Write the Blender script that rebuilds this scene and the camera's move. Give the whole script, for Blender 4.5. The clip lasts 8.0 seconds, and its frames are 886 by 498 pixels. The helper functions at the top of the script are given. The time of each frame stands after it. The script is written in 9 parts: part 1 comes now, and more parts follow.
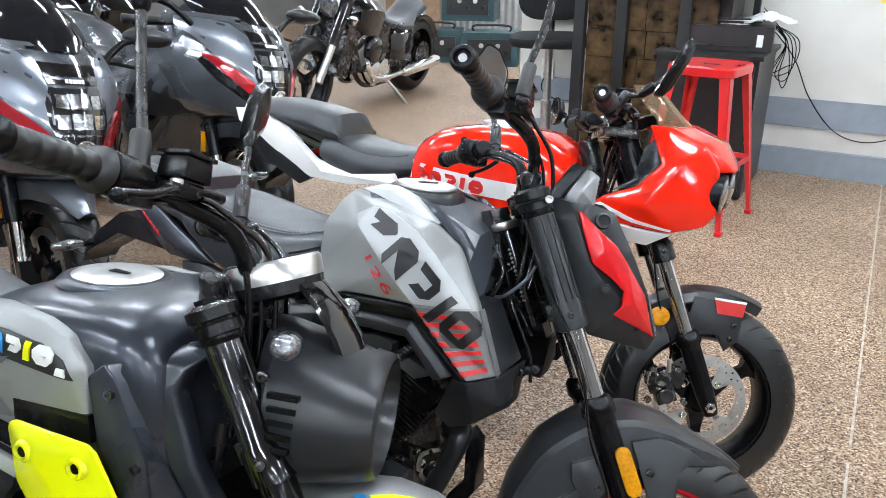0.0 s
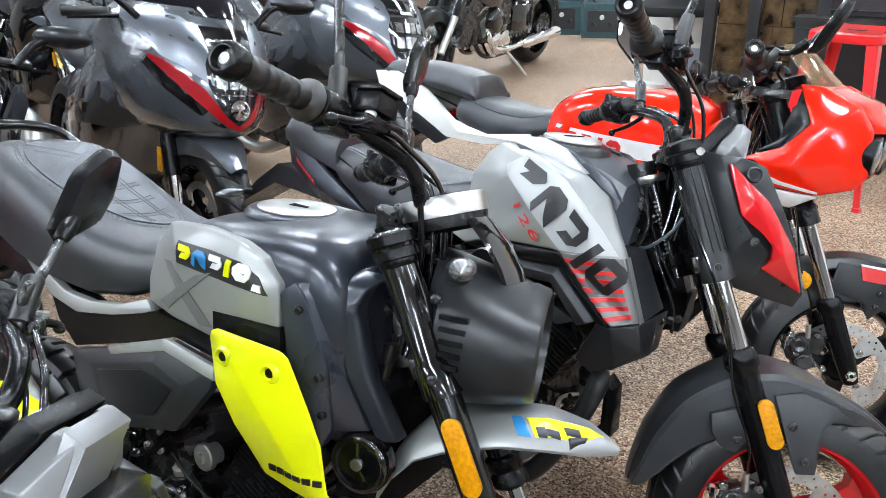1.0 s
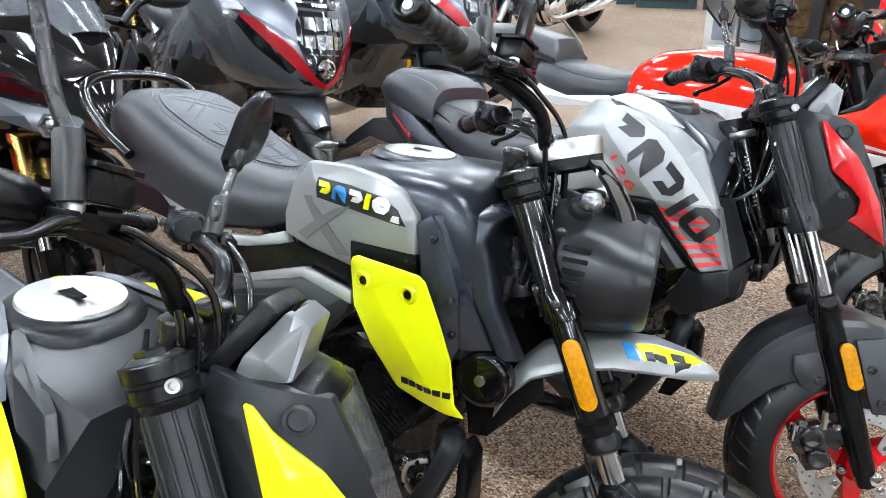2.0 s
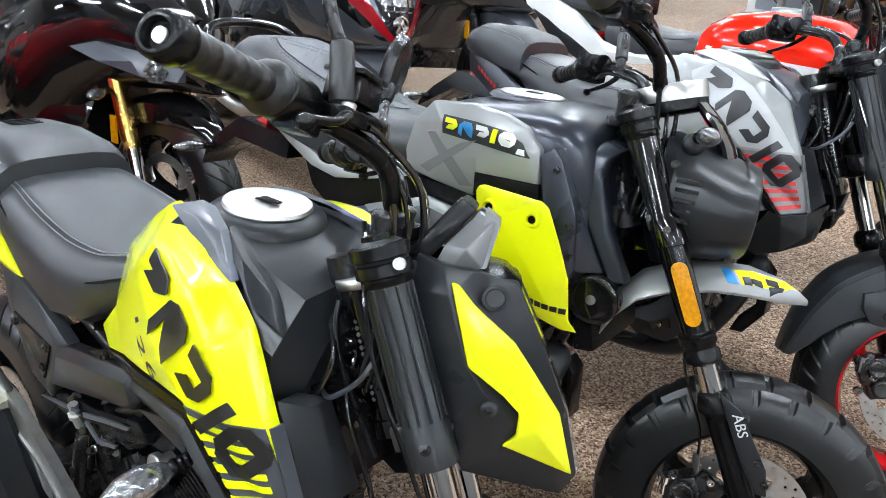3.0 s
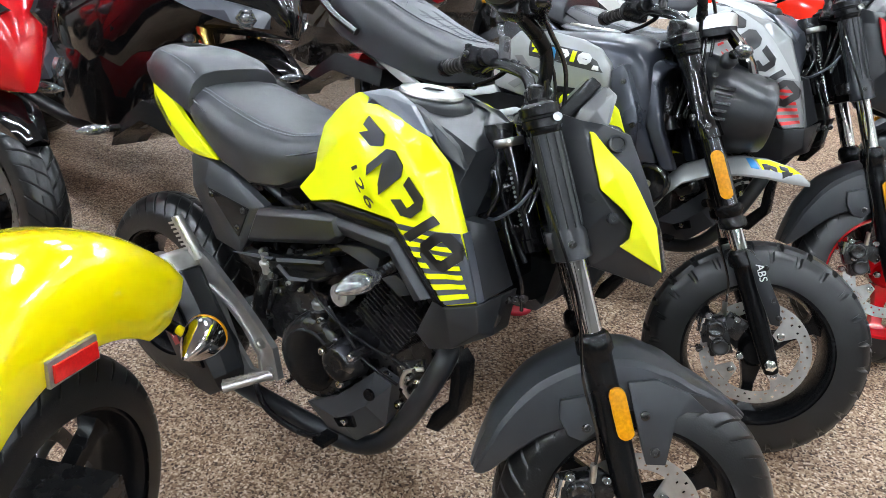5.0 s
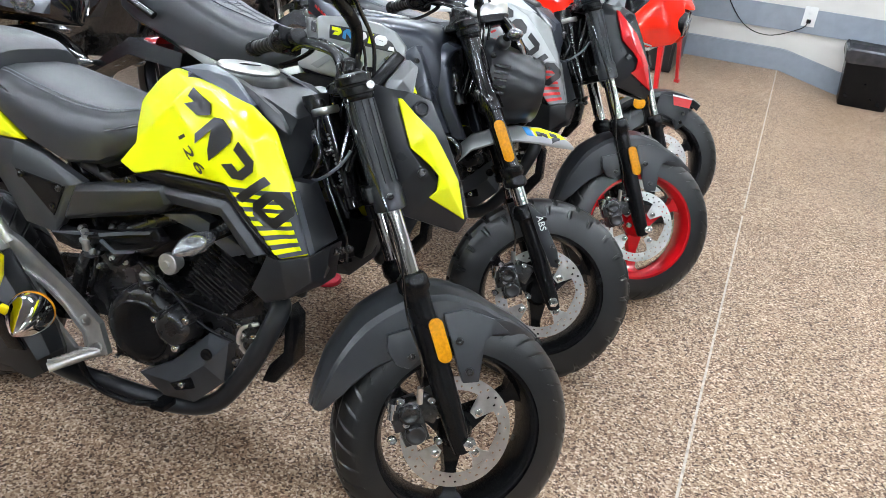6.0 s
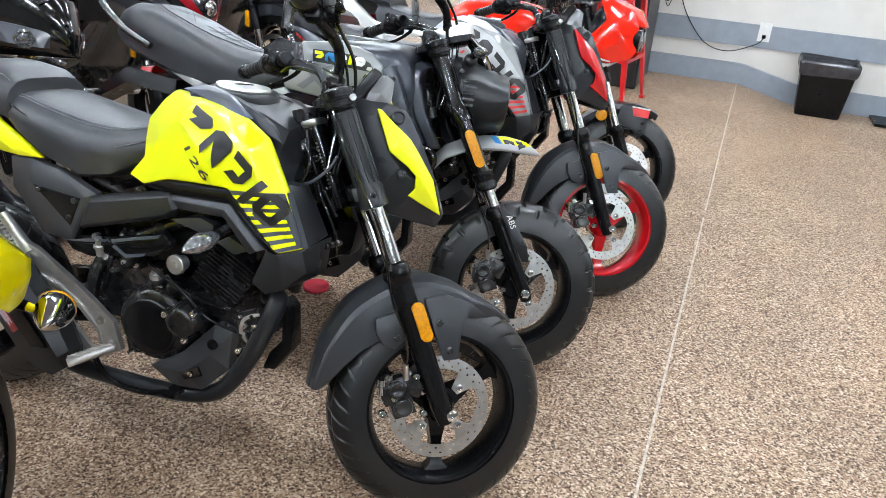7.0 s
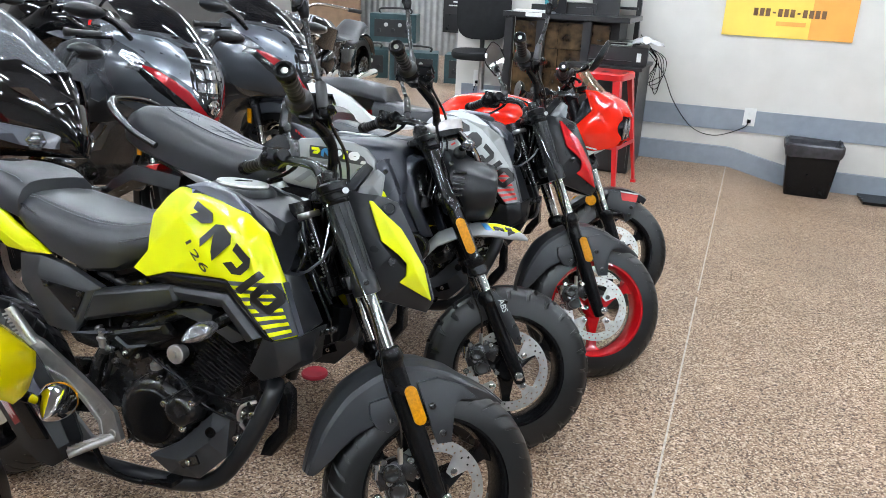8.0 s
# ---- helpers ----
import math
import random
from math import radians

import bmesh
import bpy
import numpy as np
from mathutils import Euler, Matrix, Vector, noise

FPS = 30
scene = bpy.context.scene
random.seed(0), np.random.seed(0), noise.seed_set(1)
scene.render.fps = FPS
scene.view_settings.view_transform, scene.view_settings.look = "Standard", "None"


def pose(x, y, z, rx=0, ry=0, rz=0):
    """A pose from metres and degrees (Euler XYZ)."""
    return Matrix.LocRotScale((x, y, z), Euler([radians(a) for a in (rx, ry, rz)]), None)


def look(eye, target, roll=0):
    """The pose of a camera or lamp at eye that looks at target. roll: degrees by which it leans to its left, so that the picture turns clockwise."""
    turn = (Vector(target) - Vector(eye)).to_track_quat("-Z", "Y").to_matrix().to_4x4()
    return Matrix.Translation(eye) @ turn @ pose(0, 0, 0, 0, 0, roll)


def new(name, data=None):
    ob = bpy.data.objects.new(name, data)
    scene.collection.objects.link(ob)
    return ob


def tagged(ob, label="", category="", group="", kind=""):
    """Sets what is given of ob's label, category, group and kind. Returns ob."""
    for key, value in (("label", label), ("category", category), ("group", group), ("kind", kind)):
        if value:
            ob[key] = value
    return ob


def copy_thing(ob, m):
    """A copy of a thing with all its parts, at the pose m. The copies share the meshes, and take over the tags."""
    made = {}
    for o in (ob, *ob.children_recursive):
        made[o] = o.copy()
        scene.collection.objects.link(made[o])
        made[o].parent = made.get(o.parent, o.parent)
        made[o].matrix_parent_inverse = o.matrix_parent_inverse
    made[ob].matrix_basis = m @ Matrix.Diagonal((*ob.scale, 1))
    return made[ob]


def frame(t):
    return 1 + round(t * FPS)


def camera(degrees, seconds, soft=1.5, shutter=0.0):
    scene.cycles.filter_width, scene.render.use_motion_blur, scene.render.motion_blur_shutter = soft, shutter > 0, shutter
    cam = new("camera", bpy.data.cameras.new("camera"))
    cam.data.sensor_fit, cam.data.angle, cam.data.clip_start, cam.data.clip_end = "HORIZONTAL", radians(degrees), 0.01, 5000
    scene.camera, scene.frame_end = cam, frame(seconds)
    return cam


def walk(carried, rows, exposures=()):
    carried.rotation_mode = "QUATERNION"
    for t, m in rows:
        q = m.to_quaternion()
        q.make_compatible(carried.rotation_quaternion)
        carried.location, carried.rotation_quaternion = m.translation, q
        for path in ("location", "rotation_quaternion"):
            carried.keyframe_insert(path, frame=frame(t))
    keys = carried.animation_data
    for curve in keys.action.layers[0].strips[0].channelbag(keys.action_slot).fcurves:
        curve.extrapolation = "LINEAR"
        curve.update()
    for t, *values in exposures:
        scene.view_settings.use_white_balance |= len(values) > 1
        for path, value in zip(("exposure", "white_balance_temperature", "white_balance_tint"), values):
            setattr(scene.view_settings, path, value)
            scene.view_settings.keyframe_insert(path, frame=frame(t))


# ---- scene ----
cam = camera(59.9, 8.0, soft=0.8)
PATH = [
    (0, (-0.068, 0.107, 1.275), (-0.148, 1.962, 0.534), 0.1),
    (0.5, (-0.094, 0.066, 1.264), (-0.236, 1.914, 0.511), -0.2),
    (1, (-0.136, 0.024, 1.248), (-0.485, 1.827, 0.455), -1.3),
    (1.5, (-0.176, -0.038, 1.247), (-0.601, 1.735, 0.426), -1.3),
    (3, (-0.366, -0.302, 1.243), (-0.83, 1.409, 0.318), -0.2),
    (3.5, (-0.405, -0.404, 1.219), (-0.975, 1.272, 0.289), -1.1),
    (4, (-0.435, -0.539, 1.215), (-1.029, 1.116, 0.264), -1.0),
    (4.2, (-0.439, -0.581, 1.213), (-1.044, 1.071, 0.262), -1.2),
    (5.3, (-0.554, -0.835, 1.257), (-0.753, 0.907, 0.296), 2.1),
    (5.5, (-0.57, -0.868, 1.252), (-0.635, 0.889, 0.299), 2.9),
    (6, (-0.565, -0.955, 1.25), (-0.391, 0.803, 0.312), 5.7),
    (6.5, (-0.561, -1.05, 1.261), (-0.355, 0.71, 0.332), 5.5),
    (7, (-0.571, -1.147, 1.272), (-0.354, 0.639, 0.397), 4.2),
    (7.5, (-0.563, -1.195, 1.295), (-0.35, 0.646, 0.543), 3.3),
    (8, (-0.551, -1.207, 1.298), (-0.345, 0.666, 0.627), 2.7),
]
EXPOSURES = ((0, 0.0), (0.6, 0.03), (1.0, 0.18), (1.7, 0.20), (2.8, 0.04), (4.0, 0.10), (5.3, 0.0), (6.5, 0.0), (7.2, -0.04), (8.0, -0.24))
walk(cam, [(t, look(eye, target, roll)) for t, eye, target, roll in PATH], EXPOSURES)

# ---- world and light ----
from mathutils.bvhtree import BVHTree

world = bpy.data.worlds.new("world")
scene.world = world
world.use_nodes = True
world.node_tree.nodes["Background"].inputs[0].default_value = (0.9, 0.95, 1.0, 1)
world.node_tree.nodes["Background"].inputs[1].default_value = 0.05
scene.view_settings.exposure = 0.0
LAMP_POWER = 132.0


# ---- materials ----
def mat(name, col, rough=0.5, metal=0.0, coat=0.0, var=0.12, scale=30.0, bump=0.0, bscale=400.0, spec=0.5, rvar=0.08):
    m = bpy.data.materials.new(name)
    m.use_nodes = True
    nt = m.node_tree
    b = nt.nodes["Principled BSDF"]
    b.inputs["Metallic"].default_value = metal
    b.inputs["Coat Weight"].default_value = coat
    b.inputs["Coat Roughness"].default_value = 0.06
    b.inputs["Specular IOR Level"].default_value = spec
    co = nt.nodes.new("ShaderNodeTexCoord")
    n1 = nt.nodes.new("ShaderNodeTexNoise")
    n1.inputs["Scale"].default_value = scale
    n1.inputs["Detail"].default_value = 6
    nt.links.new(co.outputs["Object"], n1.inputs["Vector"])
    r = nt.nodes.new("ShaderNodeMapRange")
    r.inputs["From Min"].default_value, r.inputs["From Max"].default_value = 0.3, 0.7
    r.inputs["To Min"].default_value, r.inputs["To Max"].default_value = 1 - var, 1 + var
    nt.links.new(n1.outputs["Fac"], r.inputs["Value"])
    mul = nt.nodes.new("ShaderNodeVectorMath")
    mul.operation = "SCALE"
    mul.inputs[0].default_value = col
    nt.links.new(r.outputs["Result"], mul.inputs["Scale"])
    nt.links.new(mul.outputs["Vector"], b.inputs["Base Color"])
    r2 = nt.nodes.new("ShaderNodeMapRange")
    r2.inputs["To Min"].default_value, r2.inputs["To Max"].default_value = max(0.02, rough - rvar), min(1, rough + rvar)
    nt.links.new(n1.outputs["Fac"], r2.inputs["Value"])
    nt.links.new(r2.outputs["Result"], b.inputs["Roughness"])
    if bump:
        n2 = nt.nodes.new("ShaderNodeTexNoise")
        n2.inputs["Scale"].default_value = bscale
        n2.inputs["Detail"].default_value = 3
        nt.links.new(co.outputs["Object"], n2.inputs["Vector"])
        bp = nt.nodes.new("ShaderNodeBump")
        bp.inputs["Strength"].default_value = bump
        bp.inputs["Distance"].default_value = 0.001
        nt.links.new(n2.outputs["Fac"], bp.inputs["Height"])
        nt.links.new(bp.outputs["Normal"], b.inputs["Normal"])
    return m


def glass(name, tint=(1, 1, 1), rough=0.02, mix=0.75):
    m = bpy.data.materials.new(name)
    m.use_nodes = True
    nt = m.node_tree
    b = nt.nodes["Principled BSDF"]
    b.inputs["Base Color"].default_value = (*tint, 1)
    b.inputs["Roughness"].default_value = rough
    b.inputs["IOR"].default_value = 1.45
    b.inputs["Alpha"].default_value = 1 - mix
    b.inputs["Specular IOR Level"].default_value = 0.8
    return m


def floor_mat():
    m = bpy.data.materials.new("pebble floor")
    m.use_nodes = True
    nt = m.node_tree
    b = nt.nodes["Principled BSDF"]
    co = nt.nodes.new("ShaderNodeTexCoord")
    v = nt.nodes.new("ShaderNodeTexVoronoi")
    v.inputs["Scale"].default_value = 218
    nz = nt.nodes.new("ShaderNodeTexNoise")
    nz.inputs["Scale"].default_value = 60
    nz.inputs["Detail"].default_value = 5
    warp = nt.nodes.new("ShaderNodeVectorMath")
    warp.operation = "MULTIPLY_ADD"
    warp.inputs[1].default_value = (0.012, 0.012, 0.012)
    nt.links.new(co.outputs["Object"], nz.inputs["Vector"])
    nt.links.new(nz.outputs["Color"], warp.inputs[0])
    nt.links.new(co.outputs["Object"], warp.inputs[2])
    nt.links.new(warp.outputs["Vector"], v.inputs["Vector"])
    ramp = nt.nodes.new("ShaderNodeValToRGB")
    ramp.color_ramp.interpolation = "LINEAR"
    stops = [(0.0, (0.036, 0.018, 0.012)), (0.14, (0.100, 0.054, 0.032)), (0.34, (0.228, 0.139, 0.086)), (0.6, (0.352, 0.238, 0.157)), (0.84, (0.486, 0.358, 0.255)), (1.0, (0.69, 0.56, 0.435))]
    el = ramp.color_ramp.elements
    while len(el) < len(stops):
        el.new(0.5)
    for e, (p, c) in zip(el, stops):
        e.position, e.color = p, (*c, 1)
    sep = nt.nodes.new("ShaderNodeSeparateColor")
    nt.links.new(v.outputs["Color"], sep.inputs["Color"])
    nt.links.new(sep.outputs["Red"], ramp.inputs["Fac"])
    big = nt.nodes.new("ShaderNodeTexNoise")
    big.inputs["Scale"].default_value = 2.2
    big.inputs["Detail"].default_value = 6
    nt.links.new(co.outputs["Object"], big.inputs["Vector"])
    mr = nt.nodes.new("ShaderNodeMapRange")
    mr.inputs["From Min"].default_value, mr.inputs["From Max"].default_value = 0.3, 0.7
    mr.inputs["To Min"].default_value, mr.inputs["To Max"].default_value = 0.86, 1.1
    nt.links.new(big.outputs["Fac"], mr.inputs["Value"])
    sc = nt.nodes.new("ShaderNodeVectorMath")
    sc.operation = "SCALE"
    nt.links.new(ramp.outputs["Color"], sc.inputs[0])
    nt.links.new(mr.outputs["Result"], sc.inputs["Scale"])
    nt.links.new(sc.outputs["Vector"], b.inputs["Base Color"])
    b.inputs["Roughness"].default_value = 0.5
    b.inputs["Specular IOR Level"].default_value = 0.3
    bp = nt.nodes.new("ShaderNodeBump")
    bp.inputs["Strength"].default_value = 0.35
    bp.inputs["Distance"].default_value = 0.002
    nt.links.new(v.outputs["Distance"], bp.inputs["Height"])
    bp.invert = True
    nt.links.new(bp.outputs["Normal"], b.inputs["Normal"])
    return m


def emit(name, col, strength):
    m = bpy.data.materials.new(name)
    m.use_nodes = True
    b = m.node_tree.nodes["Principled BSDF"]
    b.inputs["Base Color"].default_value = (*col, 1)
    b.inputs["Emission Color"].default_value = (*col, 1)
    b.inputs["Emission Strength"].default_value = strength
    return m


FLOOR = floor_mat()
WHITE_WALL = mat("white wall paint", (0.59, 0.572, 0.535), 0.6, var=0.04, scale=6, bump=0.15, bscale=120)
GREY_WALL = mat("grey wall board", (0.235, 0.265, 0.305), 0.45, var=0.08, scale=14, bump=0.2, bscale=90)
# walls and ceiling out of view: assumed dark to hold back bounced light
UNSEEN_WALL = mat("unseen wall dark grey", (0.16, 0.155, 0.15), 0.7, var=0.06, scale=4, bump=0.15, bscale=120)
CEIL = mat("unseen ceiling dark grey", (0.22, 0.22, 0.215), 0.9, var=0.05, bump=0.3, bscale=200)
MATTE = mat("matte black plastic", (0.0042, 0.0044, 0.0050), 0.25, spec=0.20, var=0.2, scale=12, bump=0.12, bscale=900)
DARK = mat("charcoal plastic", (0.0135, 0.0145, 0.0165), 0.30, spec=0.30, var=0.12, scale=9, bump=0.1, bscale=900)
GREYP = mat("satin slate paint", (0.052, 0.058, 0.072), 0.34, coat=0.15, var=0.06, scale=7)
FENDER = mat("grey mudguard plastic", (0.027, 0.029, 0.0325), 0.33, spec=0.34, var=0.12, scale=9, bump=0.1, bscale=900)
SLATE = mat("satin dark slate paint", (0.026, 0.030, 0.040), 0.29, metal=0.35, coat=0.1, var=0.06, scale=7)
SILVER = mat("satin silver paint", (0.30, 0.31, 0.305), 0.36, metal=0.40, coat=0.15, var=0.05, scale=6)
MIDGREY = mat("satin mid grey paint", (0.20, 0.205, 0.21), 0.36, metal=0.35, coat=0.1, var=0.05, scale=6)
LSILVER = mat("pale silver paint", (0.42, 0.43, 0.43), 0.38, metal=0.25, var=0.05, scale=6)
GLOSSB = mat("gloss black", (0.004, 0.004, 0.0045), 0.10, coat=0.6, var=0.2, scale=9)
RUBBER = mat("tyre rubber", (0.0058, 0.006, 0.0065), 0.31, spec=0.46, var=0.25, scale=16, bump=0.25, bscale=300)
GRIP = mat("grip rubber", (0.007, 0.007, 0.0075), 0.42, var=0.2, bump=0.3, bscale=250)
VINYL = mat("seat vinyl", (0.0175, 0.019, 0.023), 0.38, var=0.12, scale=18, bump=0.35, bscale=700)
VINYL2 = mat("seat vinyl inset", (0.030, 0.034, 0.044), 0.38, var=0.1, scale=18, bump=0.35, bscale=700)
YELLOW = mat("fluorescent yellow paint", (0.80, 0.85, 0.004), 0.22, coat=0.5, var=0.02, scale=5)
RED = mat("gloss red paint", (0.52, 0.005, 0.009), 0.16, coat=0.3, var=0.03, scale=5)
CANDY = mat("deep red metallic paint", (0.33, 0.004, 0.010), 0.18, metal=0.35, coat=0.8, var=0.05, scale=5)
ORANGE = mat("orange red paint", (0.80, 0.016, 0.003), 0.11, coat=0.4, var=0.03, scale=5)
WHITEP = mat("white paint", (0.78, 0.78, 0.76), 0.25, coat=0.4, var=0.03, scale=5)
CHROME = mat("chrome", (0.82, 0.82, 0.82), 0.07, metal=1, var=0.04, rvar=0.03)
STEEL = mat("brushed steel", (0.60, 0.60, 0.58), 0.32, metal=1, var=0.1, scale=60)
ALU = mat("cast aluminium", (0.52, 0.52, 0.51), 0.38, metal=0.9, var=0.12, scale=50, bump=0.2, bscale=500)
FORKB = mat("gloss black fork tube", (0.005, 0.005, 0.0055), 0.14, spec=0.5, coat=0.4, var=0.2, scale=14)
ENGINE = mat("black engine casting", (0.0085, 0.0085, 0.009), 0.27, metal=0.0, spec=0.60, var=0.25, scale=30, bump=0.25, bscale=400)
GOLD = mat("gold fork", (0.55, 0.36, 0.10), 0.25, metal=1, var=0.08)
ORANGEL = mat("amber reflector", (0.55, 0.225, 0.0), 0.32, spec=0.25, var=0.22, scale=160, bump=0.25, bscale=420)
LABELRED = mat("red label film", (0.30, 0.02, 0.02), 0.4, var=0.15)
REDL = mat("red lens", (0.55, 0.01, 0.01), 0.15, coat=0.8, var=0.15, scale=200)
LENS = mat("clear lens optics", (0.30, 0.31, 0.33), 0.10, metal=0.75, coat=1.0, var=0.7, scale=120, bump=0.9, bscale=160)
DARKLENS = mat("smoked lamp glass", (0.012, 0.012, 0.014), 0.06, coat=1.0, var=0.3, scale=60)
LAMPCELL = mat("lamp reflector cell", (0.42, 0.43, 0.45), 0.14, metal=0.9, var=0.6, scale=70, bump=0.8, bscale=110)
BLACKINK = mat("black lettering", (0.012, 0.012, 0.013), 0.4)
REDINK = mat("red lettering", (0.60, 0.02, 0.02), 0.35)
BLUEINK = mat("blue lettering", (0.02, 0.22, 0.52), 0.35)
GREYBIKE = mat("metallic graphite paint", (0.094, 0.102, 0.116), 0.23, metal=0.55, coat=0.8, var=0.06, scale=5)
SILVBIKE = mat("metallic silver paint", (0.13, 0.143, 0.165), 0.32, metal=0.7, coat=0.35, var=0.06, scale=5)
SMOKE = glass("smoked screen", (0.008, 0.008, 0.010), 0.03, 0.22)
# clear screen: the grey colour stands in for its reflections
SHEENGLASS = glass("clear screen with painted grey sheen", (0.17, 0.18, 0.20), 0.04, 0.50)
BRONZE = glass("bronze tinted screen", (0.20, 0.13, 0.07), 0.04, 0.45)
REDM = mat("red stool metal", (0.60, 0.012, 0.014), 0.3, coat=0.4, var=0.05, scale=6)
TEALBOX = mat("teal card", (0.02, 0.20, 0.24), 0.5, var=0.15)
BLACKBOX = mat("black laminate", (0.012, 0.012, 0.013), 0.35, var=0.2)
STONE = mat("brown stone veneer", (0.050, 0.030, 0.014), 0.22, var=0.95, scale=15, bump=0.8, bscale=60)
TEAL = mat("teal tool case", (0.014, 0.050, 0.058), 0.5, var=0.2)
PAPER = mat("paper", (0.75, 0.75, 0.73), 0.8, var=0.05)
SIGNY = mat("yellow sign face", (0.82, 0.58, 0.10), 0.4, var=0.12, scale=3)
SIGNO = mat("orange sign face", (0.78, 0.36, 0.07), 0.4, var=0.12, scale=3)
CORR = mat("galvanised corrugated sheet", (0.34, 0.345, 0.34), 0.42, metal=0.5, var=0.15, scale=8)
BAG = mat("bin liner film", (0.03, 0.03, 0.035), 0.22, var=0.3, scale=20)
PUCK = mat("red rubber puck", (0.65, 0.04, 0.07), 0.5)
LAMPM = emit("lamp diffuser", (0.88, 0.97, 1.07), LAMP_POWER)
BRICKY = mat("tan panel", (0.26, 0.165, 0.10), 0.6, var=0.2, scale=8)


# ---- mesh helpers ----
def V(*a):
    return Vector(a)


def finish(name, bm, material, parent=None, label="", angle=46, bevel=0.0):
    if bevel:
        es = [e for e in bm.edges if len(e.link_faces) == 2 and e.calc_face_angle(0) > 0.5]
        bmesh.ops.bevel(bm, geom=es, offset=bevel, segments=2, profile=0.6, affect="EDGES", clamp_overlap=True)
    bmesh.ops.recalc_face_normals(bm, faces=bm.faces)
    me = bpy.data.meshes.new(name)
    bm.to_mesh(me)
    bm.free()
    me.polygons.foreach_set("use_smooth", [True] * len(me.polygons))
    me.set_sharp_from_angle(angle=radians(angle))
    me.materials.append(material)
    ob = new(name, me)
    if parent:
        ob.parent = parent
    if label:
        ob["label"] = label
    return ob


# small repeated fittings that are made together and then parted
FITTINGS = ("louvre", "tank_band", "cowl_bolt", "cover_bolt", "wordmark_bar", "disc_bolt", "bracket_bolt", "clamp_bolt", "pan_bolt", "shroud_fitting", "side_emblem", "fork_rib", "sticker_bar", "guard_bolt", "ear_bolt", "headlight_stalk", "horn", "switch_button", "tube_lamp", "caliper_bolt", "fender_bolt", "seat_emboss", "filter_bolt", "cylinder_fin", "peg_ridge", "cover_rib")


def islands(bm):
    """The separate pieces of a mesh, each as a mesh of its own."""
    left, out = set(bm.verts), []
    while left:
        seed = left.pop()
        got, edge = {seed}, [seed]
        while edge:
            v = edge.pop()
            for e in v.link_edges:
                w = e.other_vert(v)
                if w in left:
                    left.discard(w)
                    got.add(w)
                    edge.append(w)
        b = bmesh.new()
        new_v = {v: b.verts.new(v.co) for v in sorted(got, key=lambda v: v.index)}
        for f in bm.faces:
            if f.verts[0] in got:
                b.faces.new([new_v[v] for v in f.verts])
        out.append(b)
    bm.free()
    return out


def part(name, bm, material, parent, label="", angle=46, bevel=0.0):
    if name in FITTINGS:
        bm.verts.index_update()
        return [finish(name, b, material, parent, label, angle, bevel) for b in islands(bm)][0]
    return finish(name, bm, material, parent, label, angle, bevel)


def thing(name, m, label, category, group=""):
    e = new(name)
    e.empty_display_size = 0.05
    e.matrix_basis = m
    return tagged(e, label, category, group)


def BM():
    return bmesh.new()


def moved(bm, m):
    if m is not None:
        bmesh.ops.transform(bm, matrix=m, verts=bm.verts)
    return bm


def skin(bm, rings, cap=True, closed=True):
    vs = [[bm.verts.new(p) for p in r] for r in rings]
    n = len(vs[0])
    for a, b in zip(vs, vs[1:]):
        for i in range(n if closed else n - 1):
            j = (i + 1) % n
            bm.faces.new((a[i], a[j], b[j], b[i]))
    if cap and closed:
        bm.faces.new(vs[0][::-1])
        bm.faces.new(vs[-1])
    return bm


def box(bm, c, s, m=None, taper=1.0):
    x, y, z = (k / 2 for k in s)
    vs = [bm.verts.new(V(*c) + ((m.to_3x3() if m is not None else Matrix.Identity(3)) @ V(a * x * (taper if d > 0 else 1), b * y * (taper if d > 0 else 1), d * z))) for a in (-1, 1) for b in (-1, 1) for d in (-1, 1)]
    for f in ((0, 1, 3, 2), (4, 6, 7, 5), (0, 4, 5, 1), (2, 3, 7, 6), (0, 2, 6, 4), (1, 5, 7, 3)):
        bm.faces.new([vs[i] for i in f])
    return bm


def basis(d):
    d = d.normalized()
    a = V(0, 0, 1) if abs(d.z) < 0.9 else V(1, 0, 0)
    u = d.cross(a).normalized()
    return u, d.cross(u).normalized()


def rod(bm, p0, p1, r0, r1=None, seg=14, cap=True):
    p0, p1 = V(*p0), V(*p1)
    r1 = r0 if r1 is None else r1
    u, w = basis(p1 - p0)
    ring = lambda p, r: [p + r * (math.cos(2 * math.pi * i / seg) * u + math.sin(2 * math.pi * i / seg) * w) for i in range(seg)]
    return skin(bm, [ring(p0, r0), ring(p1, r1)], cap)


def turned(bm, p0, axis, prof, seg=20, cap=True):
    """Rings of (along, radius) about an axis through p0."""
    p0, axis = V(*p0), V(*axis).normalized()
    u, w = basis(axis)
    return skin(bm, [[p0 + axis * a + r * (math.cos(2 * math.pi * i / seg) * u + math.sin(2 * math.pi * i / seg) * w) for i in range(seg)] for a, r in prof], cap)


def smooth_line(pts, n=6):
    pts = [V(*p) for p in pts]
    out = []
    for i in range(len(pts) - 1):
        a, b, c, d = pts[max(i - 1, 0)], pts[i], pts[i + 1], pts[min(i + 2, len(pts) - 1)]
        for k in range(n):
            t = k / n
            out.append(0.5 * (2 * b + (c - a) * t + (2 * a - 5 * b + 4 * c - d) * t * t + (3 * b - a - 3 * c + d) * t ** 3))
    return out + [pts[-1]]


